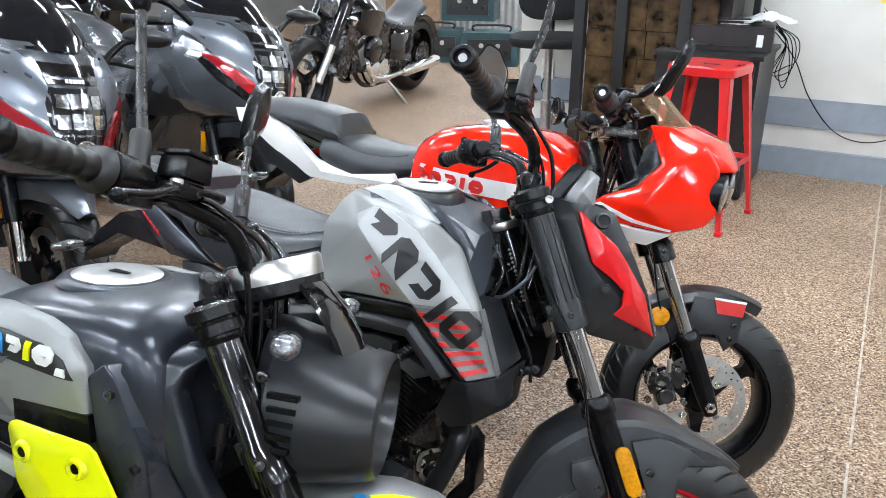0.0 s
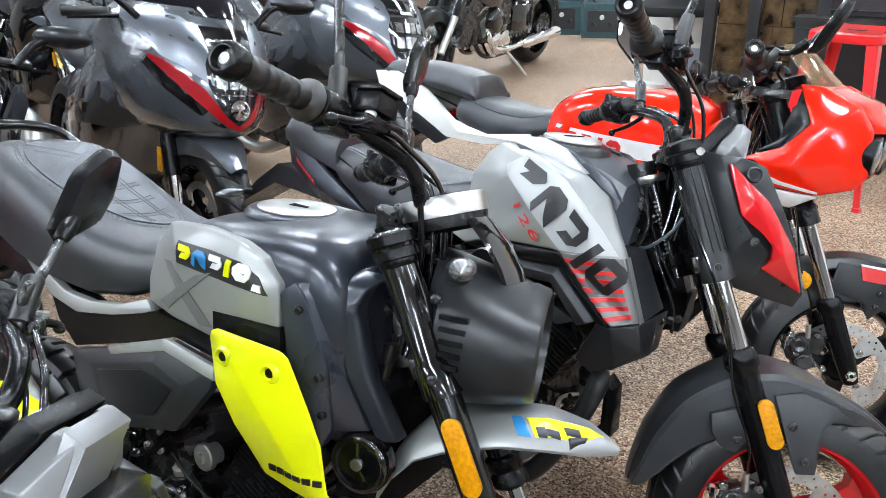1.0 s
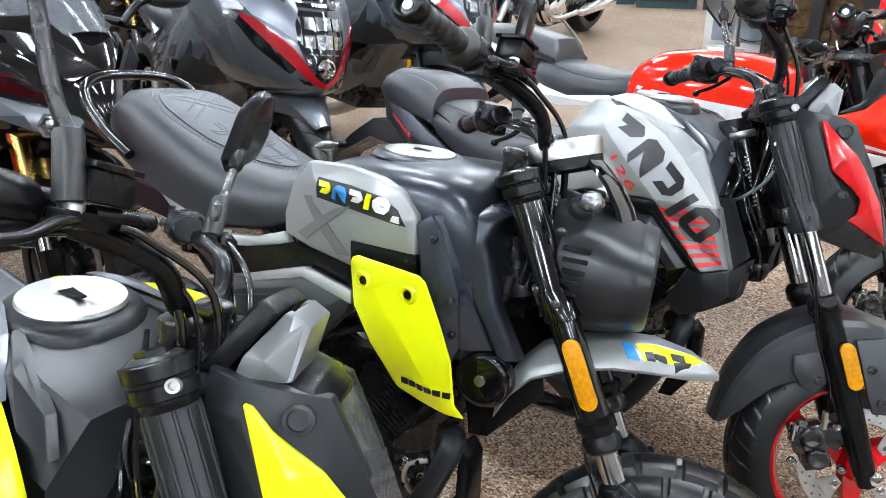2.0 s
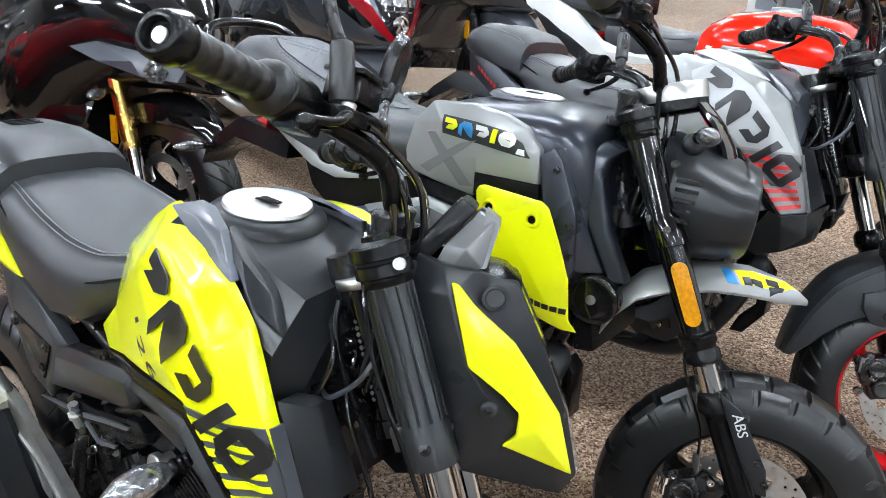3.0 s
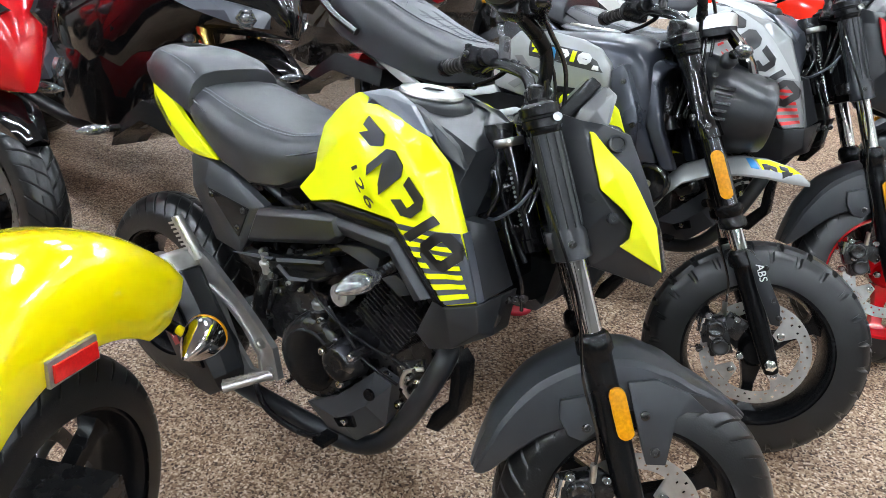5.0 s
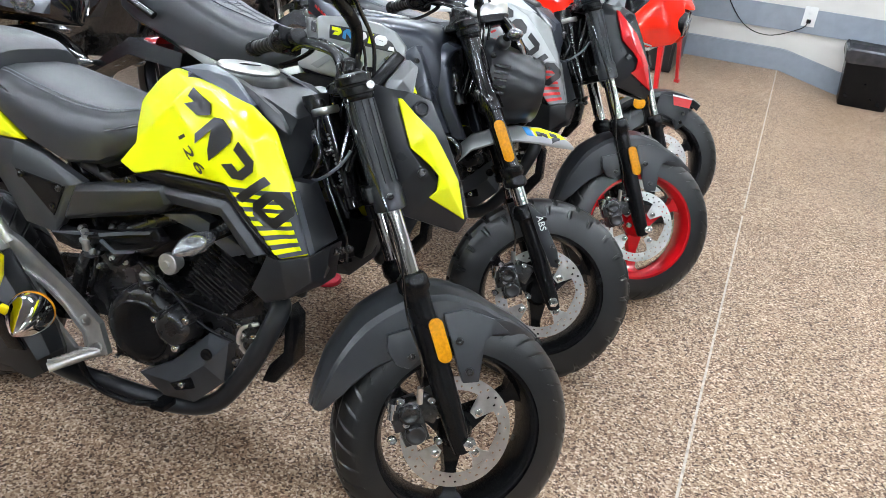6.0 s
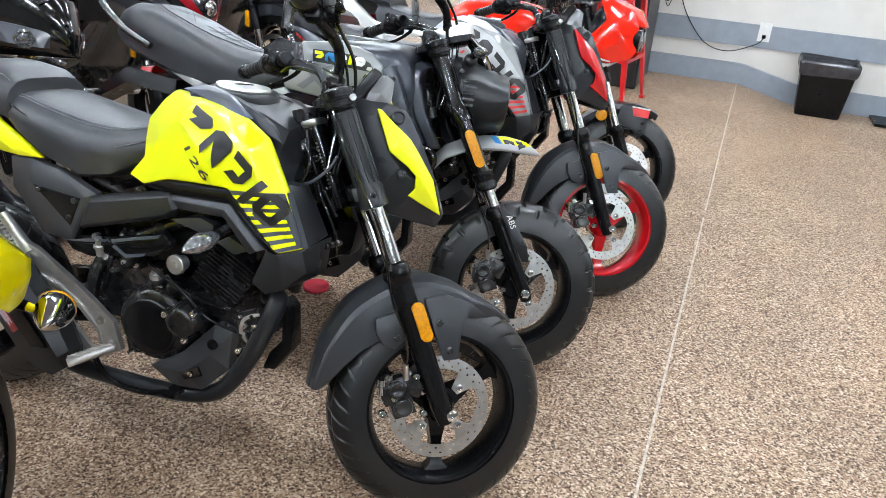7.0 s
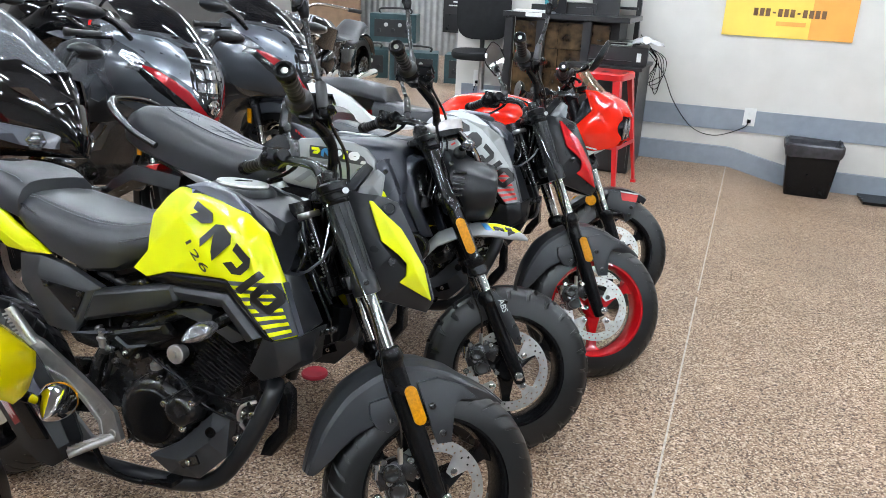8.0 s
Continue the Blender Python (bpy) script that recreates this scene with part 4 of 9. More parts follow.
    for dx, dz, r in ((-0.135, 0.135, 0.012), (-0.165, 0.18, 0.011), (-0.10, 0.16, 0.008), (-0.12, 0.105, 0.008)):
        b = BM()
        turned(b, (x0 + dx, -0.122, z0 + dz), (0.3, -1, 0.4), [(-0.01, r), (0.01, r), (0.012, r * 0.6), (0.02, r * 0.6)], 8)
        part("hose_clip", b, ENGINE, e)
    # folded guard plate under the case
    b = BM()
    y = -0.150
    crown(b, [(0.600, y, 0.222), (0.680, y, 0.275), (0.762, y, 0.366), (0.805, y, 0.356), (0.800, y, 0.262), (0.735, y, 0.192), (0.660, y, 0.186)], [(0.70, y - 0.02, 0.238), (0.765, y - 0.02, 0.300)], 0.03)
    gp = part("guard_plate", b, FENDER, root, "folded charcoal guard plate", angle=12)
    # black disc and plate paint the shade of openings in the uncut guard
    b = BM()
    turned(b, (0.768, y - 0.0195, 0.325), (0, 1, 0), [(0.001, 0.008), (0, 0.012), (0.004, 0.013)], 14)
    part("guard_hole", b, MATTE, gp)
    b = BM()
    plate(b, [(0.690, y - 0.0215, 0.235), (0.735, y - 0.0215, 0.262), (0.745, y - 0.0215, 0.240), (0.705, y - 0.0215, 0.222)], 0.006)
    gs = part("guard_slot", b, GLOSSB, gp)
    b = BM()
    bolt(b, (0.718, y - 0.0215, 0.240), (0, -1, 0), 0.006, 0.005)
    part("guard_bolt", b, CHROME, gs)
    # bracket ahead of the exhaust bend
    b = BM()
    plate(b, [(0.855, -0.100, 0.258), (0.885, -0.100, 0.262), (0.922, -0.100, 0.322), (0.915, -0.100, 0.420), (0.895, -0.100, 0.440), (0.898, -0.100, 0.340), (0.868, -0.100, 0.300)], 0.05)
    part("lower_bracket", b, MATTE, root, "black bracket ahead of the exhaust", bevel=0.004)
    return e


def frame_and_swingarm(root, col=ENGINE):
    b = BM()
    for s in (-1, 1):
        tube(b, [(0.90, s * 0.03, 0.80), (0.78, s * 0.09, 0.66), (0.60, s * 0.11, 0.56), (0.44, s * 0.11, 0.45), (0.40, s * 0.11, 0.30)], 0.017, 8)
        tube(b, [(0.91, s * 0.03, 0.74), (0.88, s * 0.05, 0.55), (0.84, s * 0.06, 0.40)], 0.015, 8)
        tube(b, [(0.55, s * 0.10, 0.60), (0.30, s * 0.09, 0.68), (0.05, s * 0.07, 0.76)], 0.013, 8)
    rod(b, (0.925, 0, 0.70), (0.865, 0, 0.87), 0.027)
    part("frame", b, col, root, "black tubular frame")
    b = BM()
    for s in (-1, 1):
        skin(b, [[V(x, s * y - 0.015, z - h), V(x, s * y + 0.015, z - h), V(x, s * y + 0.015, z + h), V(x, s * y - 0.015, z + h)] for x, y, z, h in ((0.44, 0.10, 0.31, 0.03), (0.2, 0.11, 0.28, 0.03), (-0.03, 0.11, 0.24, 0.024))])
    box(b, (0.33, 0, 0.3), (0.05, 0.2, 0.05))
    part("swingarm", b, col, root, bevel=0.004)
    b = BM()
    rod(b, (0.40, 0, 0.38), (0.30, 0, 0.62), 0.022)
    line = [(0.40 - 0.1 * k / 60 + 0.035 * 0, 0, 0) for k in range(2)]
    pts = []
    for k in range(73):
        a = 2 * math.pi * k / 12
        t = k / 72
        o = V(0.395 - 0.075 * t, 0, 0.41 + 0.18 * t)
        pts.append(o + V(math.cos(a) * 0.036, math.sin(a) * 0.036, 0))
    tube(b, pts, 0.006, 6, 1)
    part("shock_absorber", b, MATTE, root)
    b = BM()
    tube(b, [(0.42, 0.12, 0.22), (0.40, 0.20, 0.12), (0.37, 0.25, 0.035)], 0.010, 8)
    box(b, (0.37, 0.255, 0.028), (0.05, 0.04, 0.012))
    part("side_stand", b, MATTE, root)


def footrests(root, pedal=True):
    """Cast footrest carrier, front and rear pegs, brake pedal."""
    for s in (-1, 1):
        b = BM()
        y = s * 0.165
        plate(b, [(px, y, pz) for px, pz in ((0.238, 0.402), (0.262, 0.474), (0.306, 0.460), (0.402, 0.398), (0.453, 0.363), (0.511, 0.317), (0.533, 0.250), (0.486, 0.224), (0.476, 0.284), (0.424, 0.336), (0.372, 0.372), (0.300, 0.398))], -s * 0.014)
        c = part("footrest_bracket", b, ALU, root, "silver cast footrest bracket", bevel=0.0012, angle=20)
        b = BM()
        plate(b, [(px, y - s * 0.001, pz) for px, pz in ((0.300, 0.400), (0.340, 0.386), (0.396, 0.290), (0.448, 0.240), (0.486, 0.244), (0.486, 0.224), (0.434, 0.204), (0.385, 0.276), (0.330, 0.350))], -s * 0.010)
        part("bracket_brace", b, ALU, c, bevel=0.0012, angle=20)
        # raised rims along both edges
        for q in ([(0.262, 0.474), (0.306, 0.460), (0.402, 0.398), (0.453, 0.363), (0.511, 0.317), (0.533, 0.250)], [(0.300, 0.400), (0.372, 0.374), (0.424, 0.338), (0.474, 0.288), (0.486, 0.226)]):
            b = BM()
            skin(b, [[V(px - 0.003, y, pz - 0.003), V(px + 0.003, y, pz + 0.003), V(px + 0.003, y + s * 0.004, pz + 0.003), V(px - 0.003, y + s * 0.004, pz - 0.003)] for px, pz in q])
            part("bracket_rim", b, ALU, c, angle=20)
        b = BM()
        bolt(b, (0.478, y, 0.318), (0, s, 0), 0.012, 0.007)
        bolt(b, (0.272, y, 0.436), (0, s, 0), 0.011, 0.007)
        bolt(b, (0.508, y, 0.262), (0, s, 0), 0.010, 0.006)
        part("bracket_bolt", b, STEEL, c)
        b = BM()
        p0, p1 = V(0.512, y, 0.254), V(0.455, y + s * 0.078, 0.230)
        rod(b, p0, p1, 0.010, 0.011, 10)
        d = (p1 - p0)
        fp = part("footpeg", b, ALU, root, "ridged aluminium footpeg")
        b = BM()
        for k in range(9):
            box(b, p0 + d * (0.2 + 0.085 * k) + V(0, 0, 0.009), (0.024, 0.005, 0.012), pose(0, 0, 0, 0, 0, 40).to_3x3())
        part("peg_ridge", b, ALU, fp)
        b = BM()
        q0, q1 = V(0.282, y - s * 0.002, 0.450), V(0.230, y + s * 0.018, 0.540)
        rod(b, q0, q1, 0.015, 0.012, 10)
        turned(b, V(0.262, y + s * 0.004, 0.412), (0, s, 0), [(-0.02, 0.016), (0.006, 0.016), (0.010, 0.010)], 10)
        d = q1 - q0
        pp = part("passenger_peg", b, ALU, root, "ridged aluminium passenger peg")
        b = BM()
        for k in range(8):
            box(b, q0 + d * (0.15 + 0.10 * k) + V(-0.006, s * 0.006, 0), (0.024, 0.018, 0.005), pose(0, 0, 0, 0, -25, 0).to_3x3())
        part("peg_ridge", b, ALU, pp)
    if not pedal:
        return
    b = BM()
    tube(b, [(0.44, -0.15, 0.22), (0.50, -0.17, 0.17), (0.60, -0.18, 0.165), (0.68, -0.185, 0.19)], 0.007, 8)
    box(b, (0.69, -0.19, 0.195), (0.03, 0.04, 0.012))
    part("brake_pedal", b, MATTE, root)


def between(table, a):
    """Values at a from rows of (key, values...)."""
    for p, q in zip(table, table[1:]):
        if a <= q[0]:
            t = max(0.0, (a - p[0]) / (q[0] - p[0]))
            t = t * t * (3 - 2 * t) * 0.5 + t * 0.5
            return [u + (v - u) * t for u, v in zip(p[1:], q[1:])]
    return list(table[-1][1:])


def front_fender(root, S, material):
    # angle about the axle, radius of the back, depth of the skirt, half width
    rows = ((53, 0.262, 0.006, 0.010), (60, 0.264, 0.018, 0.032), (70, 0.268, 0.032, 0.056), (80, 0.274, 0.048, 0.072), (92, 0.296, 0.078, 0.082), (103, 0.314, 0.096, 0.085), (116, 0.322, 0.104, 0.085), (133, 0.318, 0.098, 0.083), (150, 0.302, 0.066, 0.076), (162, 0.291, 0.044, 0.066), (170, 0.287, 0.026, 0.056), (174, 0.286, 0.012, 0.046))
    b = BM()
    rings = []
    n = 44
    for k in range(n + 1):
        deg = 53 + 121 * k / n
        rr, lip, hw = between(rows, deg)
        a = radians(deg)
        prof = [(-hw, rr - lip), (-hw * 1.01, rr - lip * 0.55), (-hw * 0.98, rr - lip * 0.20 - 0.002), (-hw * 0.90, rr - lip * 0.10), (-hw * 0.52, rr + 0.001), (-hw * 0.44, rr + 0.004), (0, rr + 0.006)]
        prof += [(-y, q) for y, q in prof[-2::-1]]
        inner = [(y * 0.95, q - 0.004) for y, q in prof[::-1]]
        rings.append([V(WB - 0.008 + q * math.cos(a), y, 0.219 + q * math.sin(a)) for y, q in prof + inner])
    skin(b, rings)
    f = part("front_fender", moved(b, S), material, root, "charcoal plastic front mudguard", angle=24)
    for s in (-1, 1):
        b = BM()
        y = s * 0.083
        plate(b, [(1.160, y, 0.478), (1.205, y, 0.492), (1.262, y, 0.478), (1.300, y, 0.452), (1.266, y, 0.448), (1.250, y, 0.432), (1.243, y, 0.399), (1.250, y, 0.346), (1.219, y, 0.341), (1.204, y, 0.372), (1.192, y, 0.405)], s * 0.011)
        part("fender_bracket", moved(b, S), material, f, bevel=0.003)
        b = BM()
        plate(b, [(1.058, y, 0.425), (1.099, y, 0.442), (1.127, y, 0.385), (1.110, y, 0.361), (1.084, y, 0.366), (1.064, y, 0.392)], s * 0.013)
        part("fender_bracket", moved(b, S), material, f, bevel=0.003)
        b = BM()
        for px, pz in ((1.228, 0.366), (1.198, 0.427), (1.110, 0.386)):
            bolt(b, (px, y + s * 0.012, pz), (0, s, 0), 0.0075, 0.005)
        part("fender_bolt", moved(b, S), ENGINE, f)
        # raised rib on the nose
        b = BM()
        plate(b, [(1.235, s * 0.0835, 0.462), (1.262, s * 0.081, 0.478), (1.300, s * 0.068, 0.472), (1.262, s * 0.082, 0.472)], s * 0.004)
        part("fender_rib", moved(b, S), material, f)


def rear_end(root, knobby=False, rim=MATTE):
    wheel_parts(root, (0, 0.2255), 0.243, 0.128, 0.160, rim, None, "rear", knobby, disc_r=0.1)
    b = BM()
    skin(b, [[V(x, -w, z), V(x, w, z), V(x, w * 0.9, z + h), V(x, -w * 0.9, z + h)] for x, w, z, h in ((0.12, 0.07, 0.66, 0.05), (-0.05, 0.075, 0.68, 0.05), (-0.14, 0.06, 0.63, 0.04), (-0.19, 0.055, 0.60, 0.022), (-0.205, 0.05, 0.575, 0.015))])
    t = part("tail_carrier", b, MATTE, root, "black number plate carrier", bevel=0.004)
    b = BM()
    turned(b, (-0.010, 0, 0.712), (-1, 0, -0.15), [(-0.03, 0.030), (0.016, 0.030), (0.030, 0.022), (0.034, 0.010)], 20)
    for v in b.verts:
        v.co.y *= 1.5
    part("tail_light", b, REDL, root, "red tail light lens")
    for s in (-1, 1):
        indicator(root, (-0.16, s * 0.05, 0.635), (-0.17, s * 0.16, 0.635), 0.017)


def exhaust(root, pipe=DARK, can=DARK, lift=0.0):
    b = BM()
    tube(b, [(0.84, -0.05, 0.42), (0.885, -0.10, 0.44), (0.865, -0.125, 0.36), (0.82, -0.13, 0.26), (0.76, -0.13 + lift, 0.185 + lift), (0.66, -0.13 + lift, 0.155 + lift), (0.50, -0.13, 0.15 + lift), (0.38, -0.14, 0.165 + lift), (0.30, -0.155, 0.21 + lift)], 0.021, 12)
    part("exhaust_pipe", b, pipe, root, "dark heat-dulled exhaust pipe")
    d, up = V(-0.62, 0, 0.785), V(0.785, 0, 0.62)
    sect = lambda c, h, w: [c + up * h * p + V(0, w * q, 0) for p, q in ((-1, 0.4), (-0.72, 1), (0.72, 1), (1, 0.4), (1, -0.45), (0.72, -1), (-0.72, -1), (-1, -0.45))]
    o = V(0.375, -0.195, 0.235)
    b = BM()
    skin(b, [sect(o + d * a, h, w) for a, h, w in ((-0.06, 0.028, 0.03), (-0.03, 0.050, 0.042), (0.02, 0.062, 0.048), (0.21, 0.060, 0.048))])
    m = part("muffler", b, can, root, "angular dark muffler", bevel=0.0025, angle=18)
    b = BM()
    skin(b, [sect(o + d * a, h, w) for a, h, w in ((0.212, 0.061, 0.049), (0.245, 0.058, 0.046), (0.262, 0.040, 0.032), (0.264, 0.022, 0.02))])
    part("muffler_cap", b, ALU, m, "silver muffler end cap", bevel=0.004)
    b = BM()
    q = o + V(0, -0.0495, 0)
    plate(b, [q + d * 0.00 + up * 0.040, q + d * 0.17 + up * 0.040, q + d * 0.19 + up * 0.012, q + d * 0.14 + up * 0.002, q + d * 0.02 + up * 0.002], -0.008)
    part("heat_shield", b, MATTE, m, "black heat shield", bevel=0.002, angle=20)
    b = BM()
    plate(b, [q + d * 0.07 - up * 0.008, q + d * 0.17 - up * 0.008, q + d * 0.17 - up * 0.026, q + d * 0.07 - up * 0.026], -0.002)
    part("warning_label", b, LABELRED, m, "red warning label")
    for k in range(4):
        b = BM()
        w = (0.060, 0.048, 0.066, 0.040)[k]
        plate(b, [q + V(0, -0.002, 0) + d * (0.120 - w / 2) - up * (0.0105 + 0.0042 * k), q + V(0, -0.002, 0) + d * (0.120 + w / 2) - up * (0.0105 + 0.0042 * k), q + V(0, -0.002, 0) + d * (0.120 + w / 2) - up * (0.0122 + 0.0042 * k), q + V(0, -0.002, 0) + d * (0.120 - w / 2) - up * (0.0122 + 0.0042 * k)], -0.0006)
        part("label_bar", b, WHITEP, m)


def seat_stations(rows):
    out = []
    for x, zt, w, zb in rows:
        out.append((x, [(0, zt), (w * 0.45, zt - 0.001), (w * 0.72, zt - 0.007), (w * 0.9, zt - 0.024), (w, zt - 0.05 if zt - zb > 0.07 else (zt + zb) / 2), (w * 0.97, zb + 0.01), (w * 0.85, zb), (0, zb)]))
    return out


def seam(root, pts, r=0.0022, material=MATTE):
    b = BM()
    tube(b, pts, r, 5, 6)
    return part("seam", b, material, root)


def brake_hose(root, S, y=-0.128):
    b = BM()
    tube(b, [fork_point(0.93, -0.06, -0.03), fork_point(0.80, y, -0.045), fork_point(0.62, y - 0.008, -0.03), fork_point(0.48, y, -0.052), fork_point(0.38, y + 0.012, -0.050), fork_point(0.30, y + 0.03, -0.075)], 0.0026, 6)
    part("brake_hose", moved(b, S), GLOSSB, root, "black brake hose")
    b = BM()
    rod(b, fork_point(0.33, y + 0.022, -0.066), fork_point(0.295, y + 0.03, -0.076), 0.006, seg=8)
    part("hose_union", moved(b, S), STEEL, root)
PALETHREAD = mat("grey thread", (0.19, 0.195, 0.215), 0.6)
DARKTHREAD = mat("slate thread", (0.085, 0.090, 0.105), 0.6)


# ---- the small street machine (yellow one, and the grey and red one) ----
def street_bike(m, steer, bar_steer, label, panel_mat, lower_mat, ink, stripe_mat, cowl_mat, tail_mat, rim_mat, split):
    root = thing("motorcycle", m, label, "motorcycle", "small motorcycles in a row")
    S = steer_matrix(TOP, RAKE, steer)
    rear_end(root)
    frame_and_swingarm(root)
    engine(root)
    exhaust(root)
    footrests(root)
    wheel_parts(root, (WB - 0.002, 0.219), 0.243, 0.122, 0.166, rim_mat, S, "front")
    forks(root, S, DARK, MATTE, 0.672, 0.548, y=0.086, back=0.016)
    reflector(root, S, 0.400, 0.460, -0.121, 0.0135, 0.0)
    caliper(root, S)
    front_fender(root, S, FENDER)

    # tank: top, crowned flanks, filler
    b = BM()
    loft(b, [(0.555, [(0, 0.795), (0.05, 0.795), (0.10, 0.77), (0.115, 0.70), (0, 0.66)]),
             (0.60, [(0, 0.858), (0.055, 0.862), (0.100, 0.835), (0.130, 0.72), (0, 0.66)]),
             (0.655, [(0, 0.878), (0.075, 0.890), (0.112, 0.868), (0.145, 0.72), (0, 0.64)]),
             (0.74, [(0, 0.882), (0.085, 0.880), (0.128, 0.846), (0.155, 0.70), (0, 0.62)]),
             (0.82, [(0, 0.866), (0.088, 0.858), (0.138, 0.806), (0.155, 0.67), (0, 0.60)]),
             (0.872, [(0, 0.836), (0.072, 0.828), (0.120, 0.768), (0.140, 0.63), (0, 0.58)]),
             (0.896, [(0, 0.790), (0.05, 0.782), (0.090, 0.72), (0.11, 0.60), (0, 0.56)])])
    part("tank", b, GREYP if split else DARK, root, "faceted dark grey tank top", angle=24)
    for s in (-1, 1):
        b = BM()
        panel(b, [(0.620, 0.080, 0.884), (0.655, 0.068, 0.897), (0.690, 0.074, 0.898), (0.744, 0.096, 0.887), (0.817, 0.136, 0.850), (0.750, 0.119, 0.858), (0.667, 0.097, 0.878)], [(0.690, 0.093, 0.892), (0.750, 0.110, 0.873)], 0.012, s, 0.0015)
        part("tank_ridge", b, LSILVER if split else GREYP, root, angle=14)
        b = BM()
        panel(b, [(0.737, 0.078, 0.886), (0.786, 0.092, 0.872), (0.850, 0.105, 0.838), (0.884, 0.122, 0.806), (0.844, 0.130, 0.828), (0.791, 0.113, 0.864)], [(0.800, 0.108, 0.870)], 0.012, s, 0.0015)
        part("tank_ridge", b, SLATE if split else DARK, root, angle=14)
    b = BM()
    turned(b, (0.715, 0, 0.872), (0.06, 0, 1), [(0, 0.082), (0.012, 0.078), (0.02, 0.070)], 32)
    part("filler_collar", b, DARK, root, bevel=0.002)
    b = BM()
    turned(b, (0.716, 0, 0.892), (0.06, 0, 1), [(0, 0.058), (0.004, 0.060), (0.009, 0.058), (0.010, 0.045), (0.009, 0.02)], 32)
    cap = part("fuel_cap", b, STEEL, root, "brushed metal fuel cap")
    b = BM()
    plate(b, [(0.70, -0.008, 0.9015), (0.74, -0.003, 0.904), (0.74, 0.004, 0.904), (0.70, 0.010, 0.9015)], 0.002, (0, 0, 1))
    part("lock_flap", b, MATTE, cap)

    skin_pts = [(0.585, 0.055, 0.876), (0.674, 0.097, 0.874), (0.746, 0.121, 0.862), (0.809, 0.141, 0.850), (0.870, 0.157, 0.816), (0.922, 0.166, 0.716), (0.963, 0.160, 0.594), (0.919, 0.186, 0.581), (0.807, 0.195, 0.706), (0.704, 0.183, 0.700), (0.650, 0.173, 0.694), (0.576, 0.151, 0.666), (0.523, 0.130, 0.677), (0.560, 0.128, 0.726), (0.552, 0.114, 0.761), (0.546, 0.095, 0.807), (0.564, 0.069, 0.851), (0.664, 0.160, 0.830), (0.745, 0.191, 0.766), (0.882, 0.190, 0.708), (0.846, 0.186, 0.792), (0.692, 0.150, 0.869), (0.738, 0.160, 0.868), (0.802, 0.177, 0.840)]
    skin_faces = [[0, 1, 21], [0, 21, 17], [1, 2, 22], [1, 22, 21], [2, 3, 23], [2, 23, 22], [3, 4, 20], [3, 20, 23], [17, 21, 22, 18], [22, 23, 18], [23, 20, 18], [4, 5, 19], [4, 19, 20], [20, 19, 8], [20, 8, 18], [5, 6, 19], [6, 7, 8, 19], [0, 17, 16], [16, 17, 15], [15, 17, 14], [14, 17, 13], [13, 17, 18, 10], [13, 10, 11], [13, 11, 12], [18, 9, 10], [18, 8, 9]]
    for s in (-1, 1):
        b = BM()
        facets(b, skin_pts, skin_faces, 0.02, s)
        soften(b, 0.006, 0.05, 3)
        bvh = BVHTree.FromBMesh(b)
        pan = part("tank_panel", b, panel_mat, root, angle=30)
        # lower block in its second colour, with stripes across
        b = BM()
        drape(b, bvh, [(0.810, 0.704), (0.862, 0.709), (0.920, 0.712), (0.944, 0.650), (0.961, 0.598), (0.920, 0.585), (0.862, 0.645)], s, 0.0022, 0.004, 0.17, 10)
        part("lower_panel", b, lower_mat, pan)
        b = BM()
        plate(b, [(0.9225, s * 0.1645, 0.712), (0.9635, s * 0.1585, 0.593), (0.9635, s * 0.140, 0.593), (0.9225, s * 0.146, 0.712)], 0.003, (1, 0, 0.33))
        part("lower_edge", b, lower_mat, pan)
        for k in range(7):
            t0, t1 = k / 7 + 0.03, k / 7 + 0.10
            la, lc = [(0.814 + 0.102 * t, 0.699 - 0.113 * t) for t in (t0, t1)]
            ra, rc = [(0.908 + 0.046 * t, 0.706 - 0.106 * t) for t in (t0, t1)]
            ma, mc = [((0.52 * p[0] + 0.48 * q[0]), (0.52 * p[1] + 0.48 * q[1])) for p, q in ((la, ra), (lc, rc))]
            b = BM()
            drape(b, bvh, [la, ma, ra, rc, mc, lc], s, 0.0040, cuts=7)
            part("stripe", b, stripe_mat, pan)
        if split:
            b = BM()
            drape(b, bvh, [(0.650, 0.845), (0.690, 0.866), (0.738, 0.864), (0.800, 0.837), (0.846, 0.796), (0.912, 0.716), (0.809, 0.709), (0.744, 0.766), (0.666, 0.828)], s, 0.0024, 0.003, 0.17, 11)
            part("flank_field", b, LSILVER, pan)
        # the wordmark's blocks run down the flank
        ca, sa = math.cos(radians(-42.3)), math.sin(radians(-42.3))
        for kind, a, w, h, rise in BLOCKS:
            for poly in block_shapes(kind, w, h):
                b = BM()
                decal(b, bvh, [(p, q + rise * p) for p, q in poly], (0.692 + a * ca, 0.817 + a * sa), -42.3, s, 0.0048, cuts=9)
                part("wordmark_block", b, BLACKINK, pan)
        write_on("126", 0.058, ink, pan, bvh, (0.729, 0.753), -45, s, 0.0075, "number_126", 1.15, 0.44)
        # black edge strip, front block and the folded guard round the scoop
        b = BM()
        panel(b, [(0.572, 0.150, 0.664), (0.650, 0.175, 0.692), (0.704, 0.185, 0.698), (0.808, 0.194, 0.704), (0.919, 0.187, 0.580), (0.897, 0.186, 0.583), (0.812, 0.188, 0.675), (0.669, 0.173, 0.665)], [(0.700, 0.186, 0.684), (0.806, 0.194, 0.688), (0.850, 0.193, 0.643)], 0.03, s)
        part("edge_strip", b, MATTE, root, "black strip under the tank panel", angle=20)
        b = BM()
